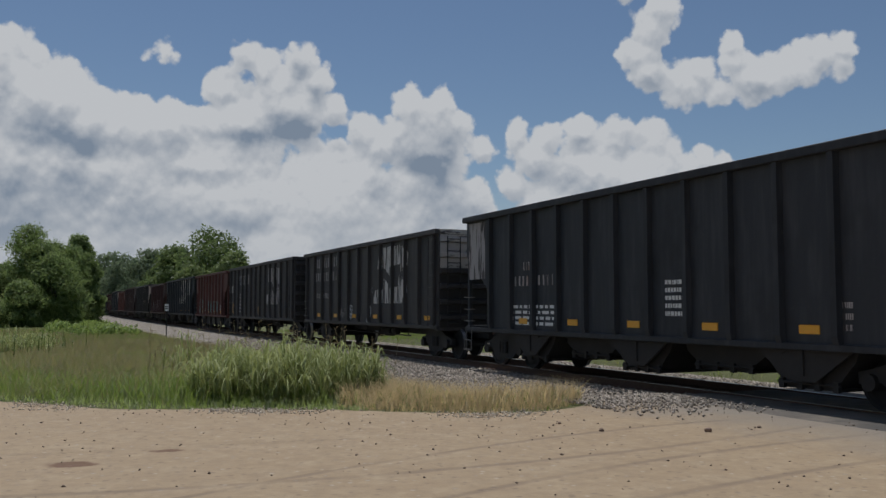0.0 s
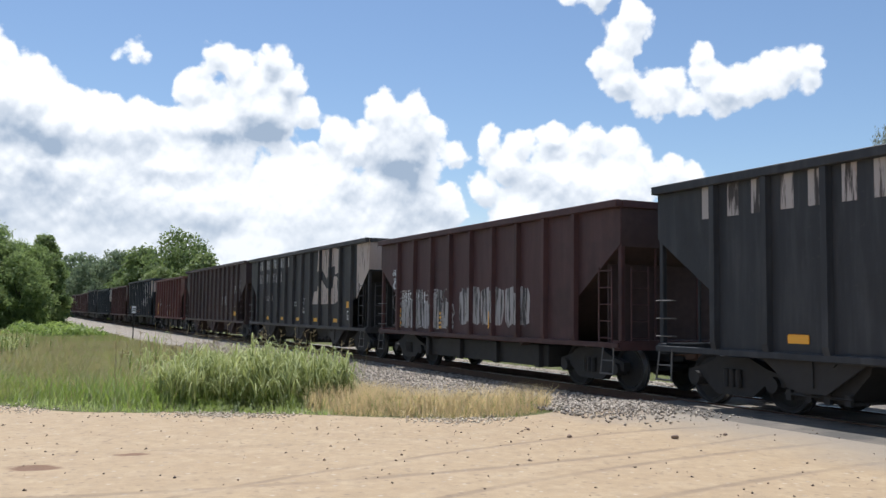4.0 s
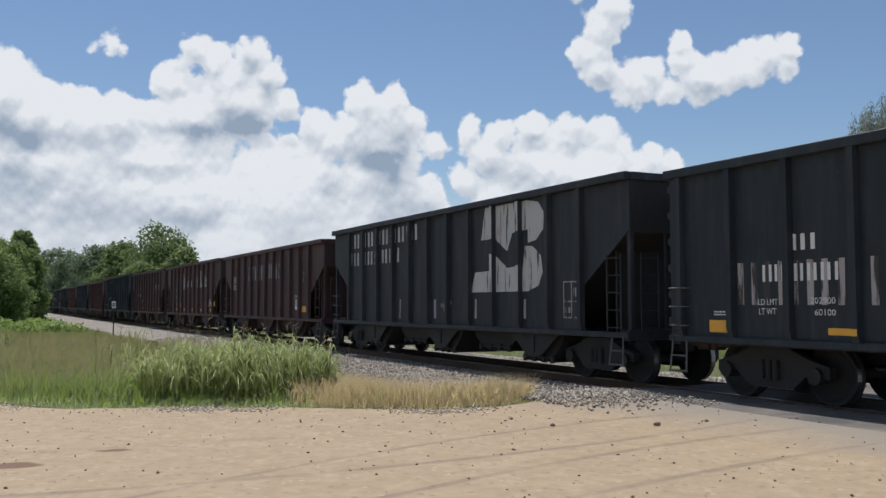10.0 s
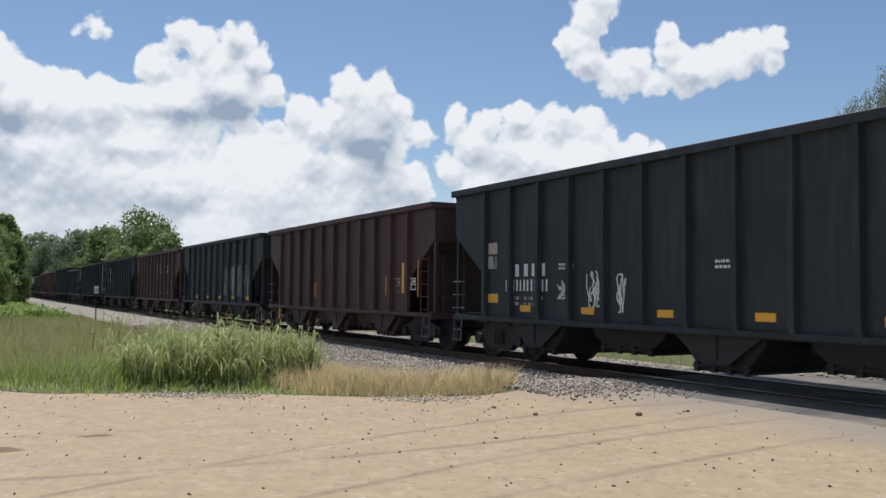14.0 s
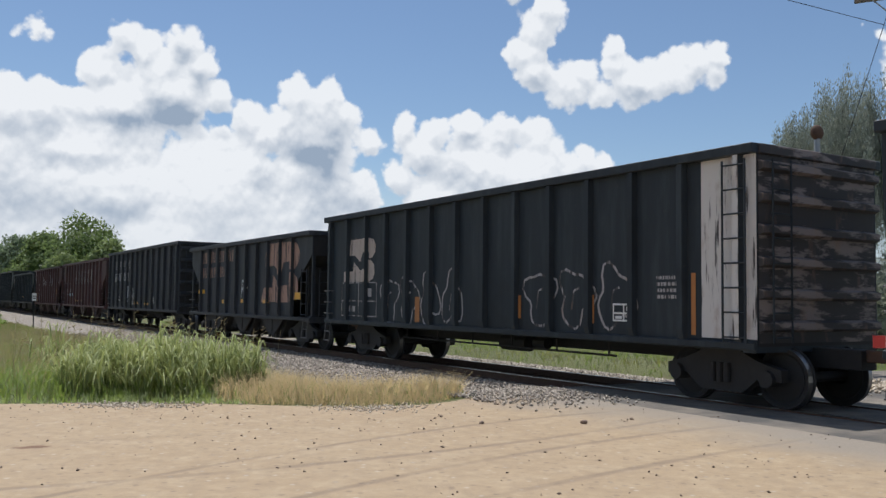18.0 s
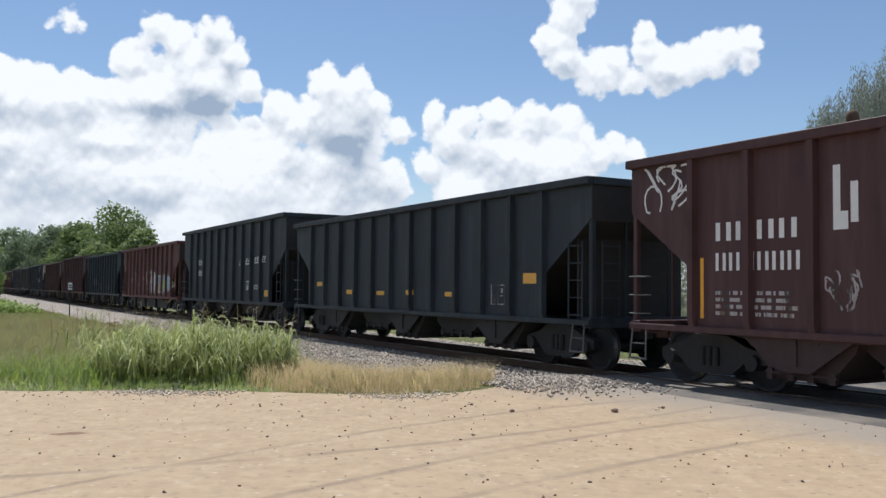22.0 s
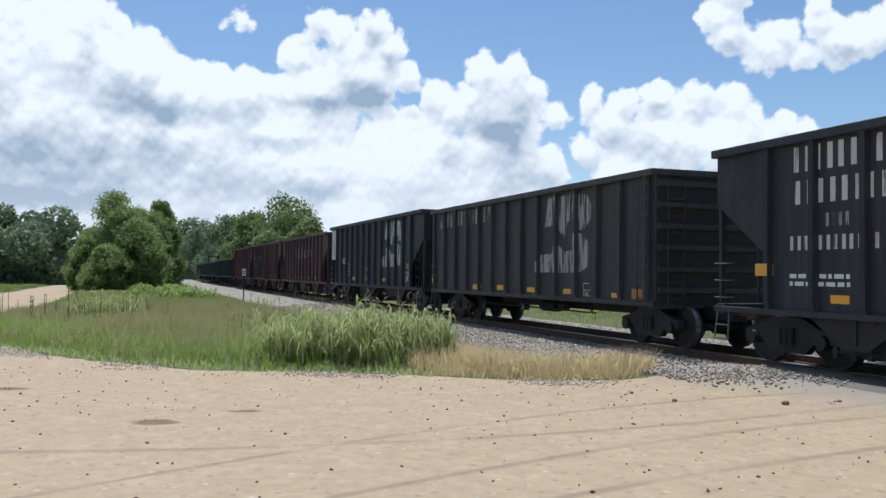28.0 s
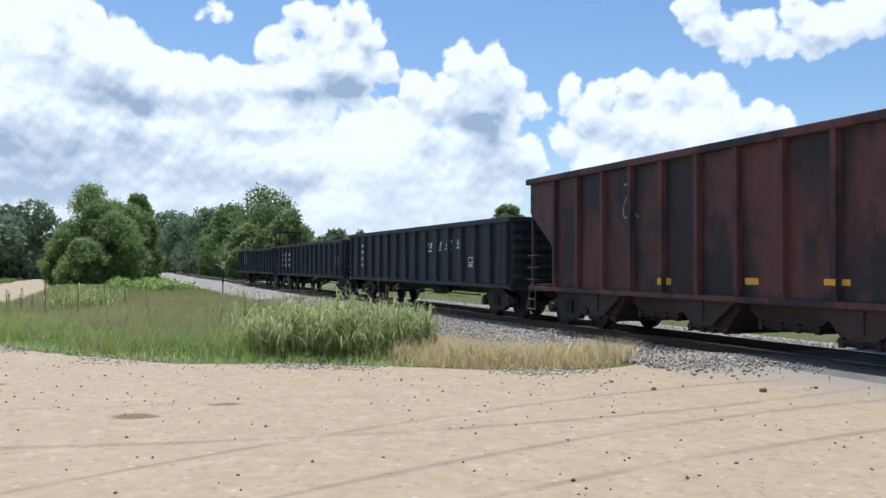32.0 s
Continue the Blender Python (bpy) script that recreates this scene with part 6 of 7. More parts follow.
def build_reeds():
    """The tall clump: each plant has a stalk and arching leaves."""
    rnd = np.random.default_rng(8)
    verts, quads = [], []
    n = 0
    clumps = [(-2.8, 16.2, 1.75, 1.3)] * 340
    for az, dist in ((-26.6, 32), (-25.8, 33), (-25.2, 35), (-24.6, 33), (-23.9, 36), (-16.5, 21)):
        cx, cy = polar(az, dist)
        clumps += [(cx, cy, 0.55, 0.45)] * (9 if az > -20 else 16)
    for cx, cy, ax, ay in clumps:
        a, r = rnd.uniform(0, math.tau), math.sqrt(rnd.uniform(0, 1))
        x, y = cx + ax * r * math.cos(a), cy + ay * r * math.sin(a)
        z = float(ground_z(x, y)) - 0.02
        tall = (0.86 - 0.36 * r ** 3) * rnd.uniform(0.75, 1.18)
        lx, ly = rnd.normal(0, 0.08, 2)
        for leaf in range(6):
            b = rnd.uniform(0, math.tau)
            h0 = tall * rnd.uniform(0.15, 0.8)
            length, rise = rnd.uniform(0.35, 0.8), rnd.uniform(0.18, 0.5)
            w = rnd.uniform(0.007, 0.018)
            for j in range(6):
                u = j / 5
                out = length * u * (0.35 + 0.5 * u)
                up = h0 + rise * math.sin(u * 2.75) * (1 if leaf else 1.25)
                ww = w * (1 - u) ** 0.7 + 0.001
                px, py = x + lx * up + out * math.cos(b), y + ly * up + out * math.sin(b)
                verts.append((px - ww * math.sin(b), py + ww * math.cos(b), z + up))
                verts.append((px + ww * math.sin(b), py - ww * math.cos(b), z + up))
                if j:
                    quads.append((n - 2, n - 1, n + 1, n))
                n += 2
        for j in range(3):
            u = j / 2
            verts.append((x + lx * tall * u - 0.006, y + ly * tall * u, z + tall * u))
            verts.append((x + lx * tall * u + 0.006, y + ly * tall * u, z + tall * u))
            if j:
                quads.append((n - 2, n - 1, n + 1, n))
            n += 2
    m = fast_mesh("reed_clump", np.array(verts), np.array(quads), REED)
    tagged(new("reed_clump", m), "tall clump of bright green arching reeds", "reeds", kind="stuff")
    # thin dry seed stalks that stand above the rest
    rr = random.Random(3)
    bm = bmesh.new()
    for k in range(75):
        x, y = rr.uniform(-6.5, -0.3), rr.uniform(18.0, 21.8)
        if along(x, y)[1] < 5.3:
            continue
        z = float(ground_z(x, y))
        h = rr.uniform(0.8, 1.4)
        lx, ly = rr.uniform(-0.2, 0.2), rr.uniform(-0.1, 0.1)
        add_bar(bm, (x, y, z), (x + lx, y + ly, z + h), 0.006, 3, 0.003)
        for j in range(8):
            u = rr.uniform(0.62, 1)
            add_bar(bm, (x + lx * u, y + ly * u, z + h * u), (x + lx * u + rr.uniform(-0.12, 0.12), y + ly * u, z + h * u + rr.uniform(0.0, 0.08)), 0.007, 3, 0.002)
    ob = new("seed_stalks", finish(bm, "seed_stalks", SEED))
    tagged(ob, "thin brown seed stalks above the grass", "weeds", kind="stuff")
    # dark-stemmed weeds by the lane
    bm = bmesh.new()
    for k in range(46):
        x, y = rr.uniform(-17.0, -12.6), rr.uniform(26, 33)
        if not bool(in_field(np.array([x]), np.array([y]), np.array([5.0]), np.array([9.0]))[0]):
            continue
        z = float(ground_z(x, y))
        h = rr.uniform(0.6, 1.25)
        add_bar(bm, (x, y, z), (x + rr.uniform(-0.05, 0.05), y, z + h), 0.014, 4, 0.006)
        for j in range(16):
            u, a = rr.uniform(0.25, 1), rr.uniform(0, 6.3)
            p = Vector((x, y, z + h * u))
            q = p + Vector((math.cos(a) * 0.13, math.sin(a) * 0.13, rr.uniform(-0.02, 0.08)))
            w = Vector((-math.sin(a), math.cos(a), 0)) * 0.02
            bm.faces.new([bm.verts.new(v) for v in (p, (p + q) / 2 + w, q, (p + q) / 2 - w)])
    ob = new("tall_weeds", finish(bm, "tall_weeds", WEED))
    tagged(ob, "tall leafy weeds with dark stems", "weeds", kind="stuff")


def leaf_cloud(rnd, centres, radii, count, size, spiky=0.0, fuzz=0.18):
    """Leaves as small bent quads, gathered in clumps."""
    c = np.asarray(centres)
    r = np.asarray(radii)
    pick = rnd.choice(len(c), count, p=(r ** 2) / (r ** 2).sum())
    d = rnd.normal(0, 1, (count, 3))
    d /= np.linalg.norm(d, axis=1)[:, None]
    rad = r[pick] * rnd.uniform(0.45, 1.0, count) ** 0.5 * (1 + fuzz * rnd.normal(0, 1, count))
    p = c[pick] + d * rad[:, None] * np.array([1, 1, 0.85])
    if spiky:
        p[:, 2] += spiky * np.abs(rnd.normal(0, 1, count)) * (d[:, 2] > 0.2)
    u = rnd.normal(0, 1, (count, 3))
    u /= np.linalg.norm(u, axis=1)[:, None]
    if spiky:
        u = u * 0.35 + np.array([0, 0, 1.0])
        u /= np.linalg.norm(u, axis=1)[:, None]
    w = np.cross(u, d + 0.3 * rnd.normal(0, 1, (count, 3)))
    w /= np.linalg.norm(w, axis=1)[:, None] + 1e-6
    s = (size * rnd.uniform(0.5, 1.3, count))[:, None]
    ar = 0.25 if spiky else 0.55
    bend = d * s * 0.2
    v = np.stack([p - u * s, p + w * s * ar + bend, p + u * s, p - w * s * ar + bend], 1).reshape(-1, 3)
    q = np.arange(count * 4).reshape(-1, 4)
    return v, q


def build_tree(x, y, height, radius, mat, label, seed, leaves=5000, size=0.3, low=0.15, clumps=26, spiky=0.0, slim=1.0):
    rnd = np.random.default_rng(seed)
    z = float(ground_z(x, y)) - 0.05
    tree = thing("tree", label, "tree", m=pose(x, y, z))
    bm = bmesh.new()
    add_bar(bm, (0, 0, 0), (0.1, 0, height * 0.45), height * 0.022, 8, height * 0.013)
    add_bar(bm, (0.1, 0, height * 0.45), (0, 0.1, height * 0.85), height * 0.013, 7, height * 0.004)
    part("trunk", bm, BARK, tree)
    cs, rs = [], []
    for k in range(clumps):
        a = rnd.uniform(0, math.tau)
        f = rnd.uniform(low, 1.0)
        wide = math.sin(math.pi * min(1, max(0.0, (f - low) / (1 - low)) ** 0.75 * 0.86 + 0.12)) ** 0.7
        rr = radius * wide * math.sqrt(rnd.uniform(0.15, 1)) * slim
        cr = radius * rnd.uniform(0.20, 0.36)
        cs.append((rr * math.cos(a), rr * math.sin(a), f * (height - cr * 0.7)))
        rs.append(cr)
        if k < 9:
            bm = bmesh.new()
            h0 = height * rnd.uniform(0.2, 0.6)
            add_bar(bm, (0.05, 0, h0), (rr * math.cos(a) * 0.9, rr * math.sin(a) * 0.9, max(h0 + 0.3, cs[-1][2])), height * 0.008, 5, height * 0.002)
            part("limb", bm, BARK, tree)
    v, q = leaf_cloud(rnd, cs, rs, leaves, size, spiky=spiky)
    v[:, 2] = np.maximum(v[:, 2], 0.05)
    part("crown", fast_mesh("crown", v, q, mat), mat, tree)
    return tree


def build_plume_tree(x, y, top, spread, seed):
    """An evergreen whose many upright shoots each end in a feathery point."""
    rnd = np.random.default_rng(seed)
    z = float(ground_z(x, y)) - 0.05
    tree = thing("tree", "feathery grey-green evergreen with upright shoots", "tree", m=pose(x, y, z))
    bm = bmesh.new()
    add_bar(bm, (0, 0, 0), (0, 0.05, top * 0.6), 0.16, 8, 0.06)
    part("trunk", bm, BARK, tree)
    cs, rs = [], []
    for k in range(34):
        a, f = rnd.uniform(0, math.tau), math.sqrt((k + 0.5) / 34)
        px, py = spread * f * math.cos(a), spread * f * math.sin(a)
        tip = top * (1.0 - 0.26 * f ** 2.2) * rnd.uniform(0.9, 1.02)
        lean = rnd.uniform(0.02, 0.10)
        for j in range(13):
            u = j / 12
            h = tip - 3.6 * (1 - u)
            cs.append((px * (1 + lean * u) + rnd.normal(0, 0.06), py * (1 + lean * u) + rnd.normal(0, 0.06), h))
            rs.append(0.46 * (1 - u) ** 0.7 + 0.13)
        if k < 12:
            bm = bmesh.new()
            add_bar(bm, (0, 0, top * rnd.uniform(0.1, 0.35)), (px, py, tip - 1.2), 0.045, 5, 0.012)
            part("limb", bm, BARK, tree)
    for k in range(40):
        a, f = rnd.uniform(0, math.tau), math.sqrt(rnd.uniform(0, 1))
        cs.append((spread * f * math.cos(a), spread * f * math.sin(a), rnd.uniform(0.4, top * 0.55)))
        rs.append(rnd.uniform(0.35, 0.6))
    v, q = leaf_cloud(rnd, cs, rs, 62000, 0.07, spiky=0.12)
    v[:, 2] = np.maximum(v[:, 2], 0.05)
    part("crown", fast_mesh("crown", v, q, NEEDLE), NEEDLE, tree)


def polar(az, dist):
    return dist * math.sin(radians(az)), dist * math.cos(radians(az))


def build_trees():
    # the green group beside the lane
    for az, dist, h, r, mat, seed in ((-25.0, 92, 9.9, 3.2, LEAF_LANE, 1), (-22.3, 96, 9.5, 2.0, LEAF_LANE, 2), (-26.3, 95, 6.6, 1.9, LEAF_LANE, 3), (-23.6, 88, 7.0, 3.0, LEAF_LANE, 4), (-21.9, 93, 7.4, 1.8, LEAF_LANE, 5), (-25.3, 86, 4.6, 2.2, LEAF_LANE, 6), (-23.5, 94, 8.6, 2.6, LEAF_LANE, 7), (-24.3, 90, 8.2, 2.6, LEAF_LANE, 8), (-22.7, 92, 8.0, 2.3, LEAF_LANE, 9), (-26.6, 92, 5.2, 1.8, LEAF_LANE, 10)):
        build_tree(*polar(az, dist), h, r, mat, "dense leafy tree with branches down to the grass", seed, 19000, 0.115, 0.04, 90)
    # the row behind the far end of the train
    for az, dist, h, r, mat, seed in ((-14.6, 128, 13.2, 6.2, LEAF, 11), (-16.9, 140, 11.5, 4.6, LEAF, 12), (-13.2, 118, 9.6, 3.6, LEAF_LIGHT, 13), (-18.4, 165, 12.5, 5.2, LEAF_DARK, 14), (-19.6, 190, 13.0, 5.5, LEAF_DARK, 15), (-15.8, 118, 7.6, 3.4, LEAF_LIGHT, 16), (-17.6, 150, 9.2, 3.6, LEAF, 17)):
        build_tree(*polar(az, dist), h, r, mat, "rounded broadleaf tree at the edge of the wood", seed, 10000, 0.26, 0.05, 60)
    build_tree(*polar(0.8, 175), 14.5, 4.2, LEAF, "tall broadleaf tree far behind the track", 18, 4000, 0.45, 0.3, 26)
    for az, dist, h, r, seed in ((-10.2, 190, 10.0, 5.0, 19), (-8.6, 190, 9.4, 4.0, 20), (-11.4, 200, 8.6, 5.0, 21)):
        build_tree(*polar(az, dist), h, r, LEAF_DARK, "dark broadleaf tree far behind the track", seed, 3000, 0.5, 0.1, 26)
    # feathery evergreens behind the crossing
    for az, dist, top, spread, seed in ((28.9, 43.5, 11.1, 1.1, 35), (30.4, 43, 12.3, 1.6, 31), (32.6, 42, 12.5, 2.0, 32), (35.4, 41, 12.4, 2.4, 33), (38.6, 42, 11.5, 2.2, 34)):
        build_plume_tree(*polar(az, dist), top, spread, seed)
    # woods on the horizon
    rnd = np.random.default_rng(77)
    def wood(name, az0, az1, dist, h, n, mat, label):
        cs, rs = [], []
        for k in range(n):
            az, di = rnd.uniform(az0, az1), dist * rnd.uniform(0.9, 1.2)
            x, y = polar(az, di)
            top = h * rnd.uniform(0.55, 1.05)
            r = h * rnd.uniform(0.16, 0.3)
            for q in range(5):
                f = (q + 0.1) / 5
                cs.append((x + rnd.normal(0, r * 0.5), y + rnd.normal(0, r * 0.5), -0.5 + f * top))
                rs.append(r)
        v, q = leaf_cloud(rnd, cs, rs, n * 2800, h * 0.034, fuzz=0.07)
        ob = new(name, fast_mesh(name, v, q, mat))
        tagged(ob, label, "woods", kind="stuff")
    wood("far_woods", -42, -28, 165, 12.0, 75, LEAF_DARK, "dark dense wood beyond the lane")
    wood("track_woods", -21.8, -15, 230, 15.0, 26, LEAF_DARK, "distant wood along the far track")
    wood("horizon_woods", -15, 60, 330, 12, 90, LEAF_DARK, "distant line of trees on the horizon")
    wood("rear_woods", 70, 290, 260, 14, 90, LEAF_DARK, "woods behind the road")
    # vines over low shrubs at the foot of the trees
    cs, rs = [], []
    for k in range(60):
        s, d = rnd.uniform(44, 84), 6.5 + rnd.uniform(0, 5.5)
        x, y = on_track(s, d)
        cs.append((float(x), float(y), float(ground_z(x, y)) + 0.25))
        rs.append(rnd.uniform(0.4, 0.85))
    v, q = leaf_cloud(rnd, cs, rs, 15000, 0.13)
    v[:, 2] = np.maximum(v[:, 2], -0.9)
    tagged(new("shrubs", fast_mesh("shrubs", v, q, VINE)), "low vine-covered shrubs on the bank", "shrubs", kind="stuff")
    cs, rs = [], []
    for k in range(14):
        s, d = rnd.uniform(28, 60), 20.5 + rnd.uniform(2.2, 8)
        x, y = on_track(s, d)
        cs.append((float(x), float(y), float(ground_z(x, y)) + 0.7))
        rs.append(rnd.uniform(0.5, 1.1))
    v, q = leaf_cloud(rnd, cs, rs, 5000, 0.16)
    cs, rs = [], []
    for k in range(70):
        x, y = polar(rnd.uniform(19, 40), rnd.uniform(38, 46))
        tall = rnd.uniform(2.6, 4.4)
        for f in (0.1, 0.4, 0.7, 0.95):
            cs.append((x + rnd.normal(0, 0.3), y + rnd.normal(0, 0.3), float(ground_z(x, y)) + f * tall))
            rs.append(rnd.uniform(0.5, 0.9))
    u, w = leaf_cloud(rnd, cs, rs, 26000, 0.11)
    tagged(new("hedge", fast_mesh("hedge", u, w, SILVER)), "pale silver-green bushes behind the crossing", "bushes", kind="stuff")
    tagged(new("lane_shrubs", fast_mesh("lane_shrubs", v, q, NEEDLE)), "grey-green shrubs beside the lane", "shrubs", kind="stuff")


def rocks(name, pts, size, mat, label, category, rnd):
    n = len(pts)
    base = np.array([(1, 0, 0), (-1, 0, 0), (0, 1, 0), (0, -1, 0), (0, 0, 0.8), (0, 0, -0.8)], float)
    tri = np.array([(0, 2, 4), (2, 1, 4), (1, 3, 4), (3, 0, 4), (2, 0, 5), (1, 2, 5), (3, 1, 5), (0, 3, 5)])
    v = base[None] * rnd.uniform(0.55, 1.25, (n, 6, 1)) + rnd.normal(0, 0.15, (n, 6, 3))
    a = rnd.uniform(0, math.tau, n)
    c, s = np.cos(a)[:, None], np.sin(a)[:, None]
    v = np.stack([v[..., 0] * c - v[..., 1] * s, v[..., 0] * s + v[..., 1] * c, v[..., 2]], -1)
    v = v * np.asarray(size).reshape(-1, 1, 1) + np.asarray(pts)[:, None]
    t = np.arange(n)[:, None, None] * 6 + tri[None]
    ob = new(name, fast_mesh(name, v.reshape(-1, 3), t.reshape(-1, 3), mat))
    return tagged(ob, label, category, kind="stuff")


def build_stones():
    rnd = np.random.default_rng(12)

    def bank(s, d):
        z = np.interp(np.abs(d), [0, 1.3, 2.0, 2.9, 4.0, 5.0, 6.0], [-0.18, -0.17, -0.19, -0.23, -0.32, -0.46, -0.8])
        low = 1 - smooth(s, 0.5, -1.5)
        shift = np.maximum(0, d - 2) * 0.38 * (1 - smooth(s, -0.5, 3)) * low
        return z * low - 0.2 * (1 - low), d - shift
    n = 24000
    s, d = -1.4 + 36 * rnd.uniform(0, 1, n) ** 1.4, rnd.uniform(0.95, 5.5, n)
    z, dd = bank(s, d)
    x, y = on_track(s, dd)
    g = ground_z(x, y)
    keep = z > g - 0.12
    z = np.maximum(z, g)
    rocks("ballast", np.stack([x, y, z + 0.012], -1)[keep], 0.038 * rnd.uniform(0.6, 1.4, keep.sum()), BALLAST, "loose grey ballast stones along the rails", "ballast", rnd)
    n = 9000
    s, d = rnd.uniform(-1.0, 30, n), rnd.uniform(-4.4, -0.9, n)
    z = bank(s, d)[0]
    x, y = on_track(s, d)
    rocks("ballast", np.stack([x, y, z + 0.015], -1), 0.045 * rnd.uniform(0.6, 1.4, n), BALLAST, "grey ballast stones behind the rails", "ballast", rnd)
    # ballast that has spilled over the corner of the crossing
    n = 2600
    s, d = rnd.normal(-1.6, 0.9, n), rnd.uniform(1.6, 4.2, n)
    x, y = on_track(s, d)
    rocks("spilled_ballast", np.stack([x, y, np.maximum(ground_z(x, y), -0.1) + 0.04], -1), 0.028 * rnd.uniform(0.5, 1.4, n), BALLAST, "ballast spilled at the crossing corner", "ballast", rnd)
    # pale gravel along the far edge of the crossing
    n = 2600
    s, d = rnd.uniform(-7.5, 0.5, n), rnd.normal(-4.6, 0.7, n)
    x, y = on_track(s, d)
    rocks("far_gravel", np.stack([x, y, ground_z(x, y) + 0.05], -1), 0.045 * rnd.uniform(0.5, 1.5, n), GRAVEL, "pale gravel beyond the rails at the crossing", "gravel", rnd)
    # pale gravel along the edge of the road
    n = 7000
    x = rnd.uniform(-16, 2.4, n)
    y = np.interp(x, EDGE_X, EDGE_Y) + rnd.normal(-0.16, 0.26, n)
    m = np.sin(x * 1.7) + np.sin(x * 0.6 + 2) + rnd.normal(0, 0.6, n) - 1.2 * (x > -2.5) > 0.1
    x, y = x[m], y[m]
    rocks("road_gravel", np.stack([x, y, ground_z(x, y) + 0.024], -1), 0.020 * rnd.uniform(0.4, 1.5, len(x)), GRAVEL, "pale gravel along the road edge", "gravel", rnd)
    # dark pebbles strewn over the dirt
    n = 1700
    x, y = rnd.uniform(-16, 9, n), 3 + 11.5 * rnd.uniform(0, 1, n) ** 0.6
    m = y < np.interp(x, EDGE_X + [9], EDGE_Y + [9]) - 0.1
    x, y = x[m], y[m]
    rocks("pebbles", np.stack([x, y, ground_z(x, y) + 0.026], -1), 0.0075 * rnd.uniform(0.35, 1.75, len(x)) ** 1.9, PEBBLE, "dark pebbles strewn over the dirt", "pebbles", rnd)
    for x, y, r in ((3.42, 11.55, 0.05), (2.05, 11.6, 0.035), (4.2, 11.9, 0.03), (1.6, 12.3, 0.03)):
        bm = bmesh.new()
        bmesh.ops.create_icosphere(bm, subdivisions=2, radius=r)
        for v in bm.verts:
            v.co *= 1 + 0.3 * noise.noise(v.co * 14 + Vector((x, y, 0)))
            v.co.z *= 0.7
        ob = new("stone", finish(bm, "stone", PEBBLE))
        ob.matrix_basis = pose(x, y, float(ground_z(x, y)) + 0.02 + r * 0.45)
        tagged(ob, "dark rounded stone lying on the road", "stone", "stones on the road")


build_grass()
build_reeds()
build_trees()
build_stones()
# ---- small things along the line ----
def build_marker():
    x, y = polar(-17.27, 57)
    z = float(ground_z(x, y))
    post = thing("trackside_marker", "small white plate on a thin steel post beside the track", "marker", m=pose(x, y, z, 0, 0, 17))
    bm = bmesh.new()
    add_box(bm, -0.035, 0.035, -0.02, 0.02, 0, 2.35)
    part("post", bm, STEEL, post)
    bm = bmesh.new()
    add_box(bm, -0.115, 0.115, -0.035, -0.022, 1.94, 2.37)
    bmesh.ops.bevel(bm, geom=bm.edges[:], offset=0.006, segments=1, affect="EDGES")
    part("plate", bm, SIGN_WHITE, post)
    bm = bmesh.new()
    add_box(bm, -0.09, 0.09, -0.039, -0.0355, 2.05, 2.11)
    add_box(bm, -0.09, 0.09, -0.039, -0.0355, 2.17, 2.23)
    part("plate_marking", bm, WIRE, post)


def build_pole(x, y, height, turn, arms, label, lean=0.0):
    pole = thing("utility_pole", label, "utility pole", m=pose(x, y, float(ground_z(x, y)) - 0.05, 0, lean, turn))
    bm = bmesh.new()
    add_bar(bm, (0, 0, 0), (0, 0, height), 0.19, 12, 0.14)
    part("pole", bm, POLE_WOOD, pole)
    for k in range(arms):
        z = height - 0.35 - 0.7 * k
        for y0 in (-0.19, 0.19):
            bm = bmesh.new()
            add_box(bm, -1.0, 1.0, y0 - 0.05, y0 + 0.05, z - 0.06, z + 0.06)
            part("crossarm", bm, POLE_WOOD, pole)
        bm = bmesh.new()
        for e in (-1, 1):
            add_bar(bm, (e * 0.75, -0.25, z), (0, -0.2, z - 0.75), 0.018, 5)
        part("arm_brace", bm, GALV, pole)
        for px in (-0.9, -0.45, 0.45, 0.9):
            bm = bmesh.new()
            add_bar(bm, (px, 0.19, z + 0.06), (px, 0.19, z + 0.2), 0.04, 8, 0.03)
            part("insulator", bm, GALV, pole)
    return pole


def build_wire(name, p, q, sag, label):
    bm = bmesh.new()
    p, q = Vector(p), Vector(q)
    pts = [p.lerp(q, k / 16) - Vector((0, 0, sag * 4 * (k / 16) * (1 - k / 16))) for k in range(17)]
    for a, b in zip(pts, pts[1:]):
        add_bar(bm, a, b, 0.008, 4)
    tagged(new(name, finish(bm, name, WIRE)), label, "wire")


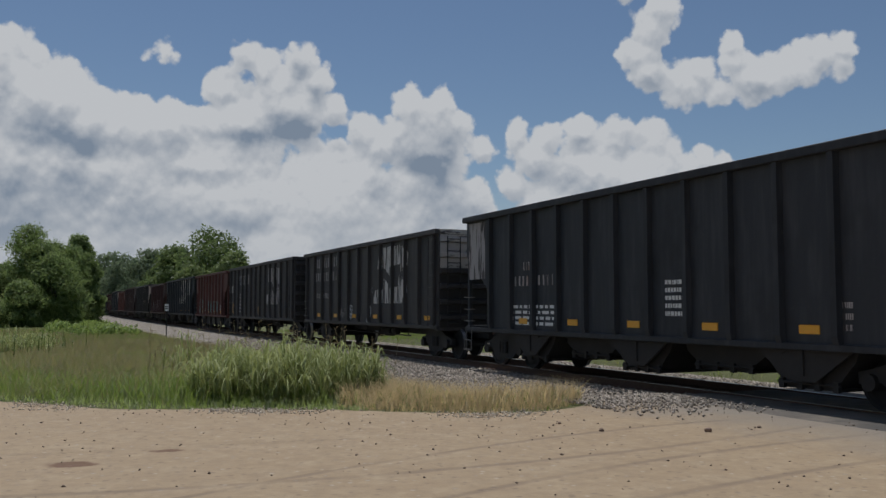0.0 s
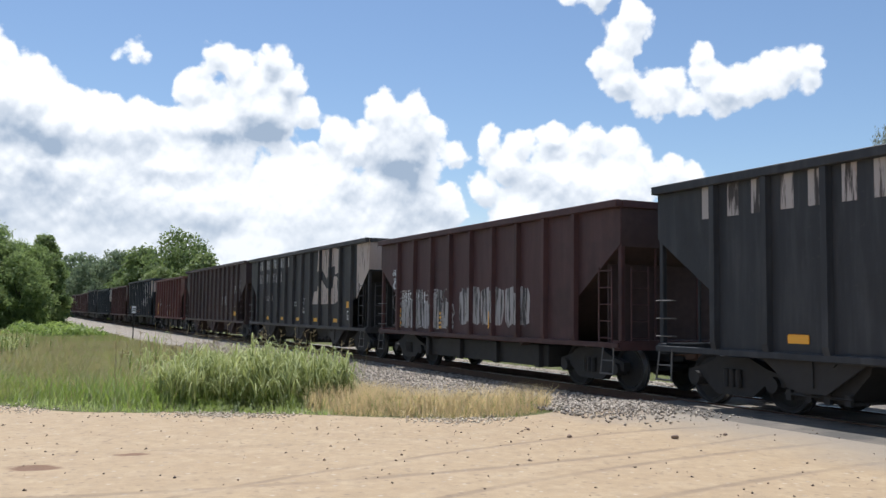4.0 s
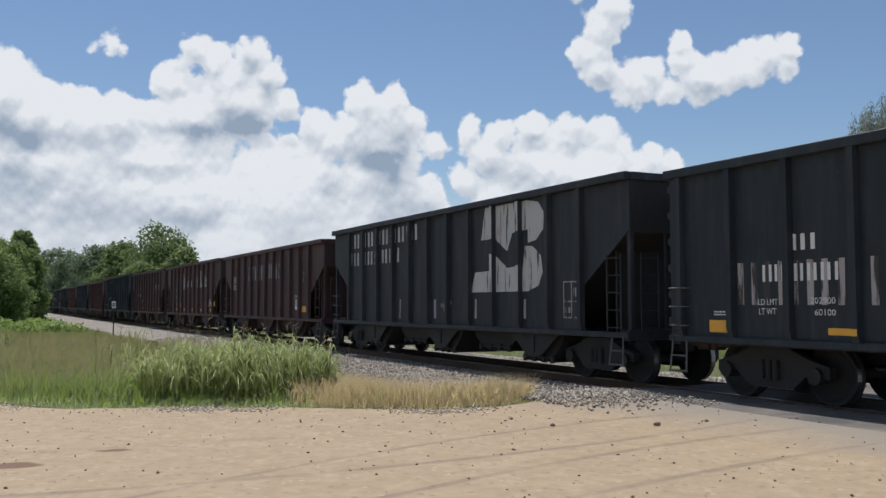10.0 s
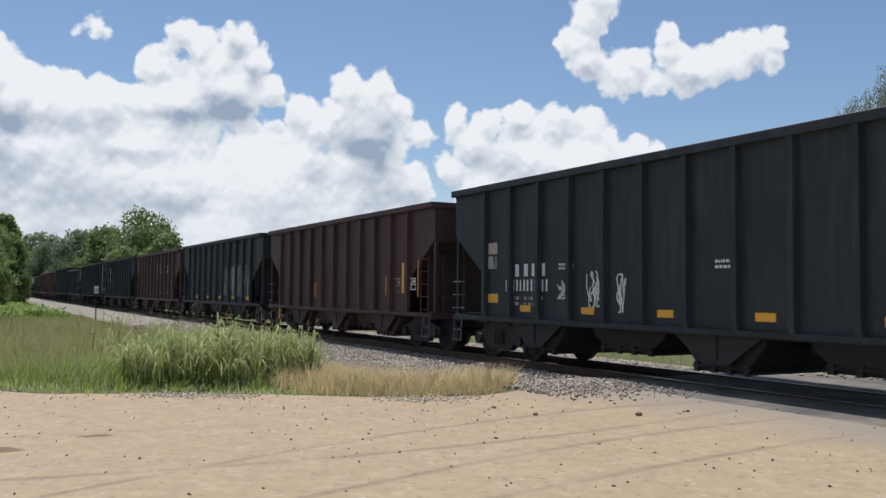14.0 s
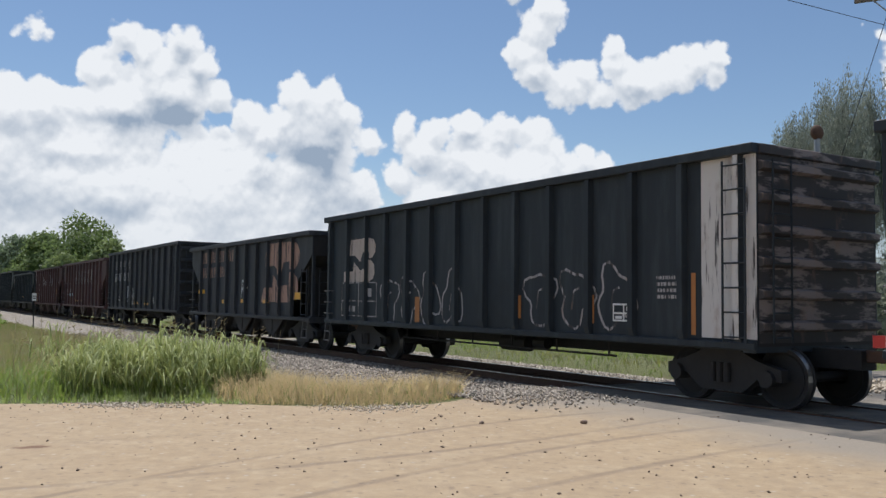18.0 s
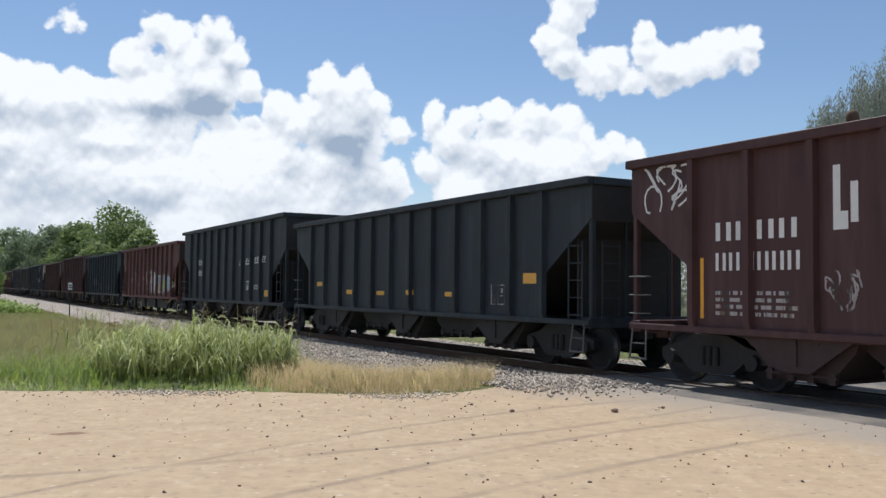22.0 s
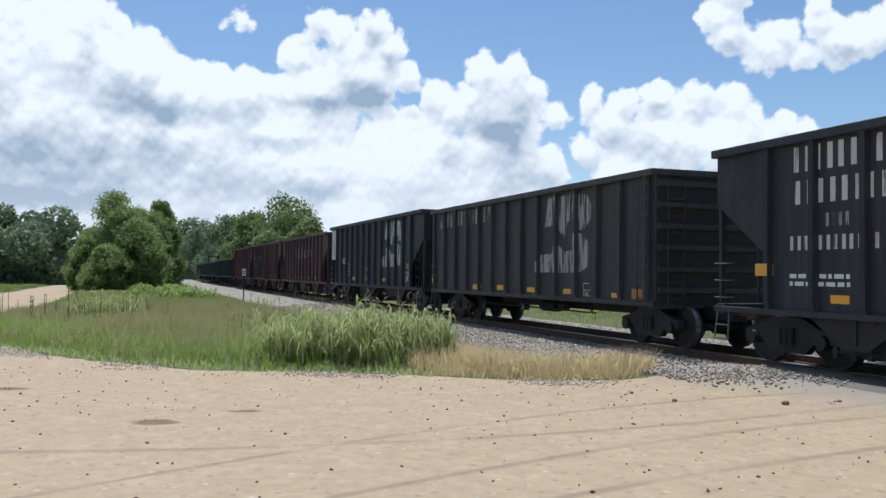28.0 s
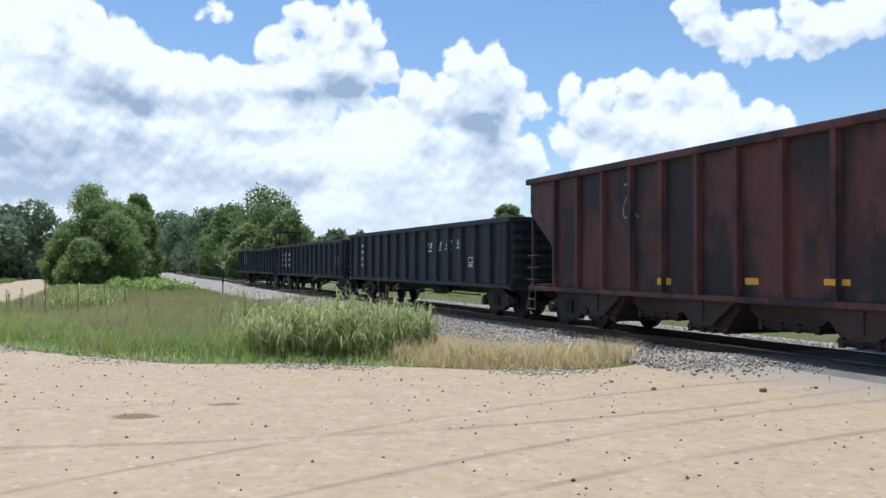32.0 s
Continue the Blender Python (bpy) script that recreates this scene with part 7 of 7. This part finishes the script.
def build_signals():
    # lowered gate arm on the near side of the crossing; its mast stands to the right
    mx, my = 11.0, 5.5
    tx, ty = 5.65, 8.62
    a = math.degrees(math.atan2(ty - my, tx - mx))
    length = math.hypot(tx - mx, ty - my)
    gate = thing("crossing_gate", "lowered crossing gate arm with red and white bands", "crossing gate", m=pose(mx, my, float(ground_z(mx, my)), 0, 0, a))
    n = 8
    for k in range(n):
        bm = bmesh.new()
        x1 = length - k * 0.42 if k else length
        x0 = length - 0.12 if k == 0 else length - 0.12 - k * 0.42
        x1 = length if k == 0 else length - 0.12 - (k - 1) * 0.42
        add_box(bm, x0, x1, -0.02, 0.02, 1.24, 1.37)
        part("arm_band", bm, SIGN_RED if k % 2 == 0 else SIGN_WHITE, gate, "red band" if k % 2 == 0 else "white band")
    bm = bmesh.new()
    add_box(bm, -0.6, length - 0.12 - (n - 1) * 0.42, -0.02, 0.02, 1.24, 1.37)
    part("arm_butt", bm, SIGN_WHITE, gate)
    bm = bmesh.new()
    add_box(bm, -0.25, 0.25, -0.2, 0.2, 0.9, 1.5)
    part("mechanism", bm, GALV, gate)
    bm = bmesh.new()
    add_bar(bm, (0, 0, 0), (0, 0, 4.2), 0.07, 12)
    part("mast", bm, GALV, gate)
    # mast on the far side, with its bell on top
    x, y = polar(30.4, 23.5)
    mast = thing("signal_mast", "crossing signal mast with a rusty brown bell on top", "signal mast", m=pose(x, y, float(ground_z(x, y)), 0, 0, 20))
    bm = bmesh.new()
    add_bar(bm, (0, 0, 0), (0, 0, 5.75), 0.07, 12)
    part("mast", bm, GALV, mast)
    bm = bmesh.new()
    bmesh.ops.create_uvsphere(bm, u_segments=18, v_segments=10, radius=0.2)
    for v in bm.verts:
        v.co.y *= 0.6
        v.co.z = v.co.z * 0.95 + 5.9
    part("bell", bm, RUSTY, mast)
    bm = bmesh.new()
    for e in (-1, 1):
        add_bar(bm, (e * 0.38, -0.1, 2.7), (e * 0.38, 0.14, 2.7), 0.2, 14)
    add_bar(bm, (-0.4, 0, 2.7), (0.4, 0, 2.7), 0.03, 6)
    part("flasher_pair", bm, WIRE, mast)
    bm = bmesh.new()
    for e in (-1, 1):
        bmesh.ops.create_cube(bm, size=1, matrix=pose(0, -0.1, 3.6 , 0, e * 45, 0) @ Matrix.Diagonal((1.2, 0.02, 0.22, 1)))
    part("crossbuck", bm, SIGN_WHITE, mast)


def build_cab():
    """A loading machine's cab rides in the last low gondola."""
    car, middle, half = TRAIN[-1]
    base = 1.05
    frame = thing("excavator_cab", "small green machine cab standing in the low gondola", "machine")
    frame.parent = None
    bm = bmesh.new()
    w, l = 0.75, 0.8
    for x in (-l, l):
        for y in (-w, w):
            add_bar(bm, (x, y, 1.2), (x * 0.92, y * 0.92, 2.72), 0.05, 6)
    add_box(bm, -l, l, -w, w, 2.70, 2.80)
    part("cab_frame", bm, PAINT["green"], frame)
    bm = bmesh.new()
    add_box(bm, -1.3, 1.3, -1.0, 1.0, 0.3, 1.2)
    part("machine_body", bm, PAINT["green"], frame)
    bm = bmesh.new()
    add_box(bm, -1.5, 1.5, -1.1, 1.1, 0.0, 0.3)
    part("tracks", bm, STEEL, frame)
    return frame, 645.4


build_marker()
px, py = polar(34.9, 24.0)
build_pole(px, py, 9.7, -35, 1, "tall grey wooden utility pole with a double crossarm")
build_wire("power_line", (px - 0.3, py, 8.4), (-9.6, 12.3, 9.6), 0.1, "thin black power line")
build_wire("guy_wire", (px - 0.25, py + 0.1, 8.7), (px - 0.95, py + 4.4, 0.0), 0.0, "steel guy wire of the pole")
for k, (az, dist) in enumerate(((-32.4, 140), (-33.15, 141))):
    lx, ly = polar(az, dist)
    build_pole(lx, ly, 7.8 - 0.5 * k, 20, 1, "weathered leaning utility pole beside the lane", lean=-11 if k else -5)
build_signals()
CAB = build_cab()
def motions():
    """The train rolls past at an even speed; its wheels turn with it."""
    for car, middle, half in TRAIN:
        rows = []
        for t in [2 * k for k in range(17)]:
            s = middle - SPEED * t
            bx, by = on_track(s + half - 2.05)
            fx, fy = on_track(s - half + 2.05)
            rows.append((t, pose((bx + fx) / 2, (by + fy) / 2, 0, 0, 0, math.degrees(math.atan2(fy - by, fx - bx)))))
        walk(car, rows)
    machine, start = CAB
    rows = []
    for t in [2 * k for k in range(17)]:
        x, y = on_track(start - SPEED * t)
        ax, ay = on_track(start - SPEED * t - 2)
        rows.append((t, pose(x, y, 1.05, 0, 0, math.degrees(math.atan2(ay - y, ax - x)))))
    walk(machine, rows)
    spin = math.degrees(SPEED / 0.457) / FPS
    for dx in (-0.89, 0.89):
        alike = [w for w in WHEELSETS if (w.matrix_basis.translation.x > 0) == (dx > 0)]
        walk(alike[0], [(k / FPS, pose(dx, 0, 0.457, 0, (k * spin) % 360, 0)) for k in range(32 * FPS + 1)])
        for w in alike[1:]:
            w.rotation_mode = "QUATERNION"
            w.animation_data_create()
            w.animation_data.action = alike[0].animation_data.action
            w.animation_data.action_slot = alike[0].animation_data.action_slot


motions()
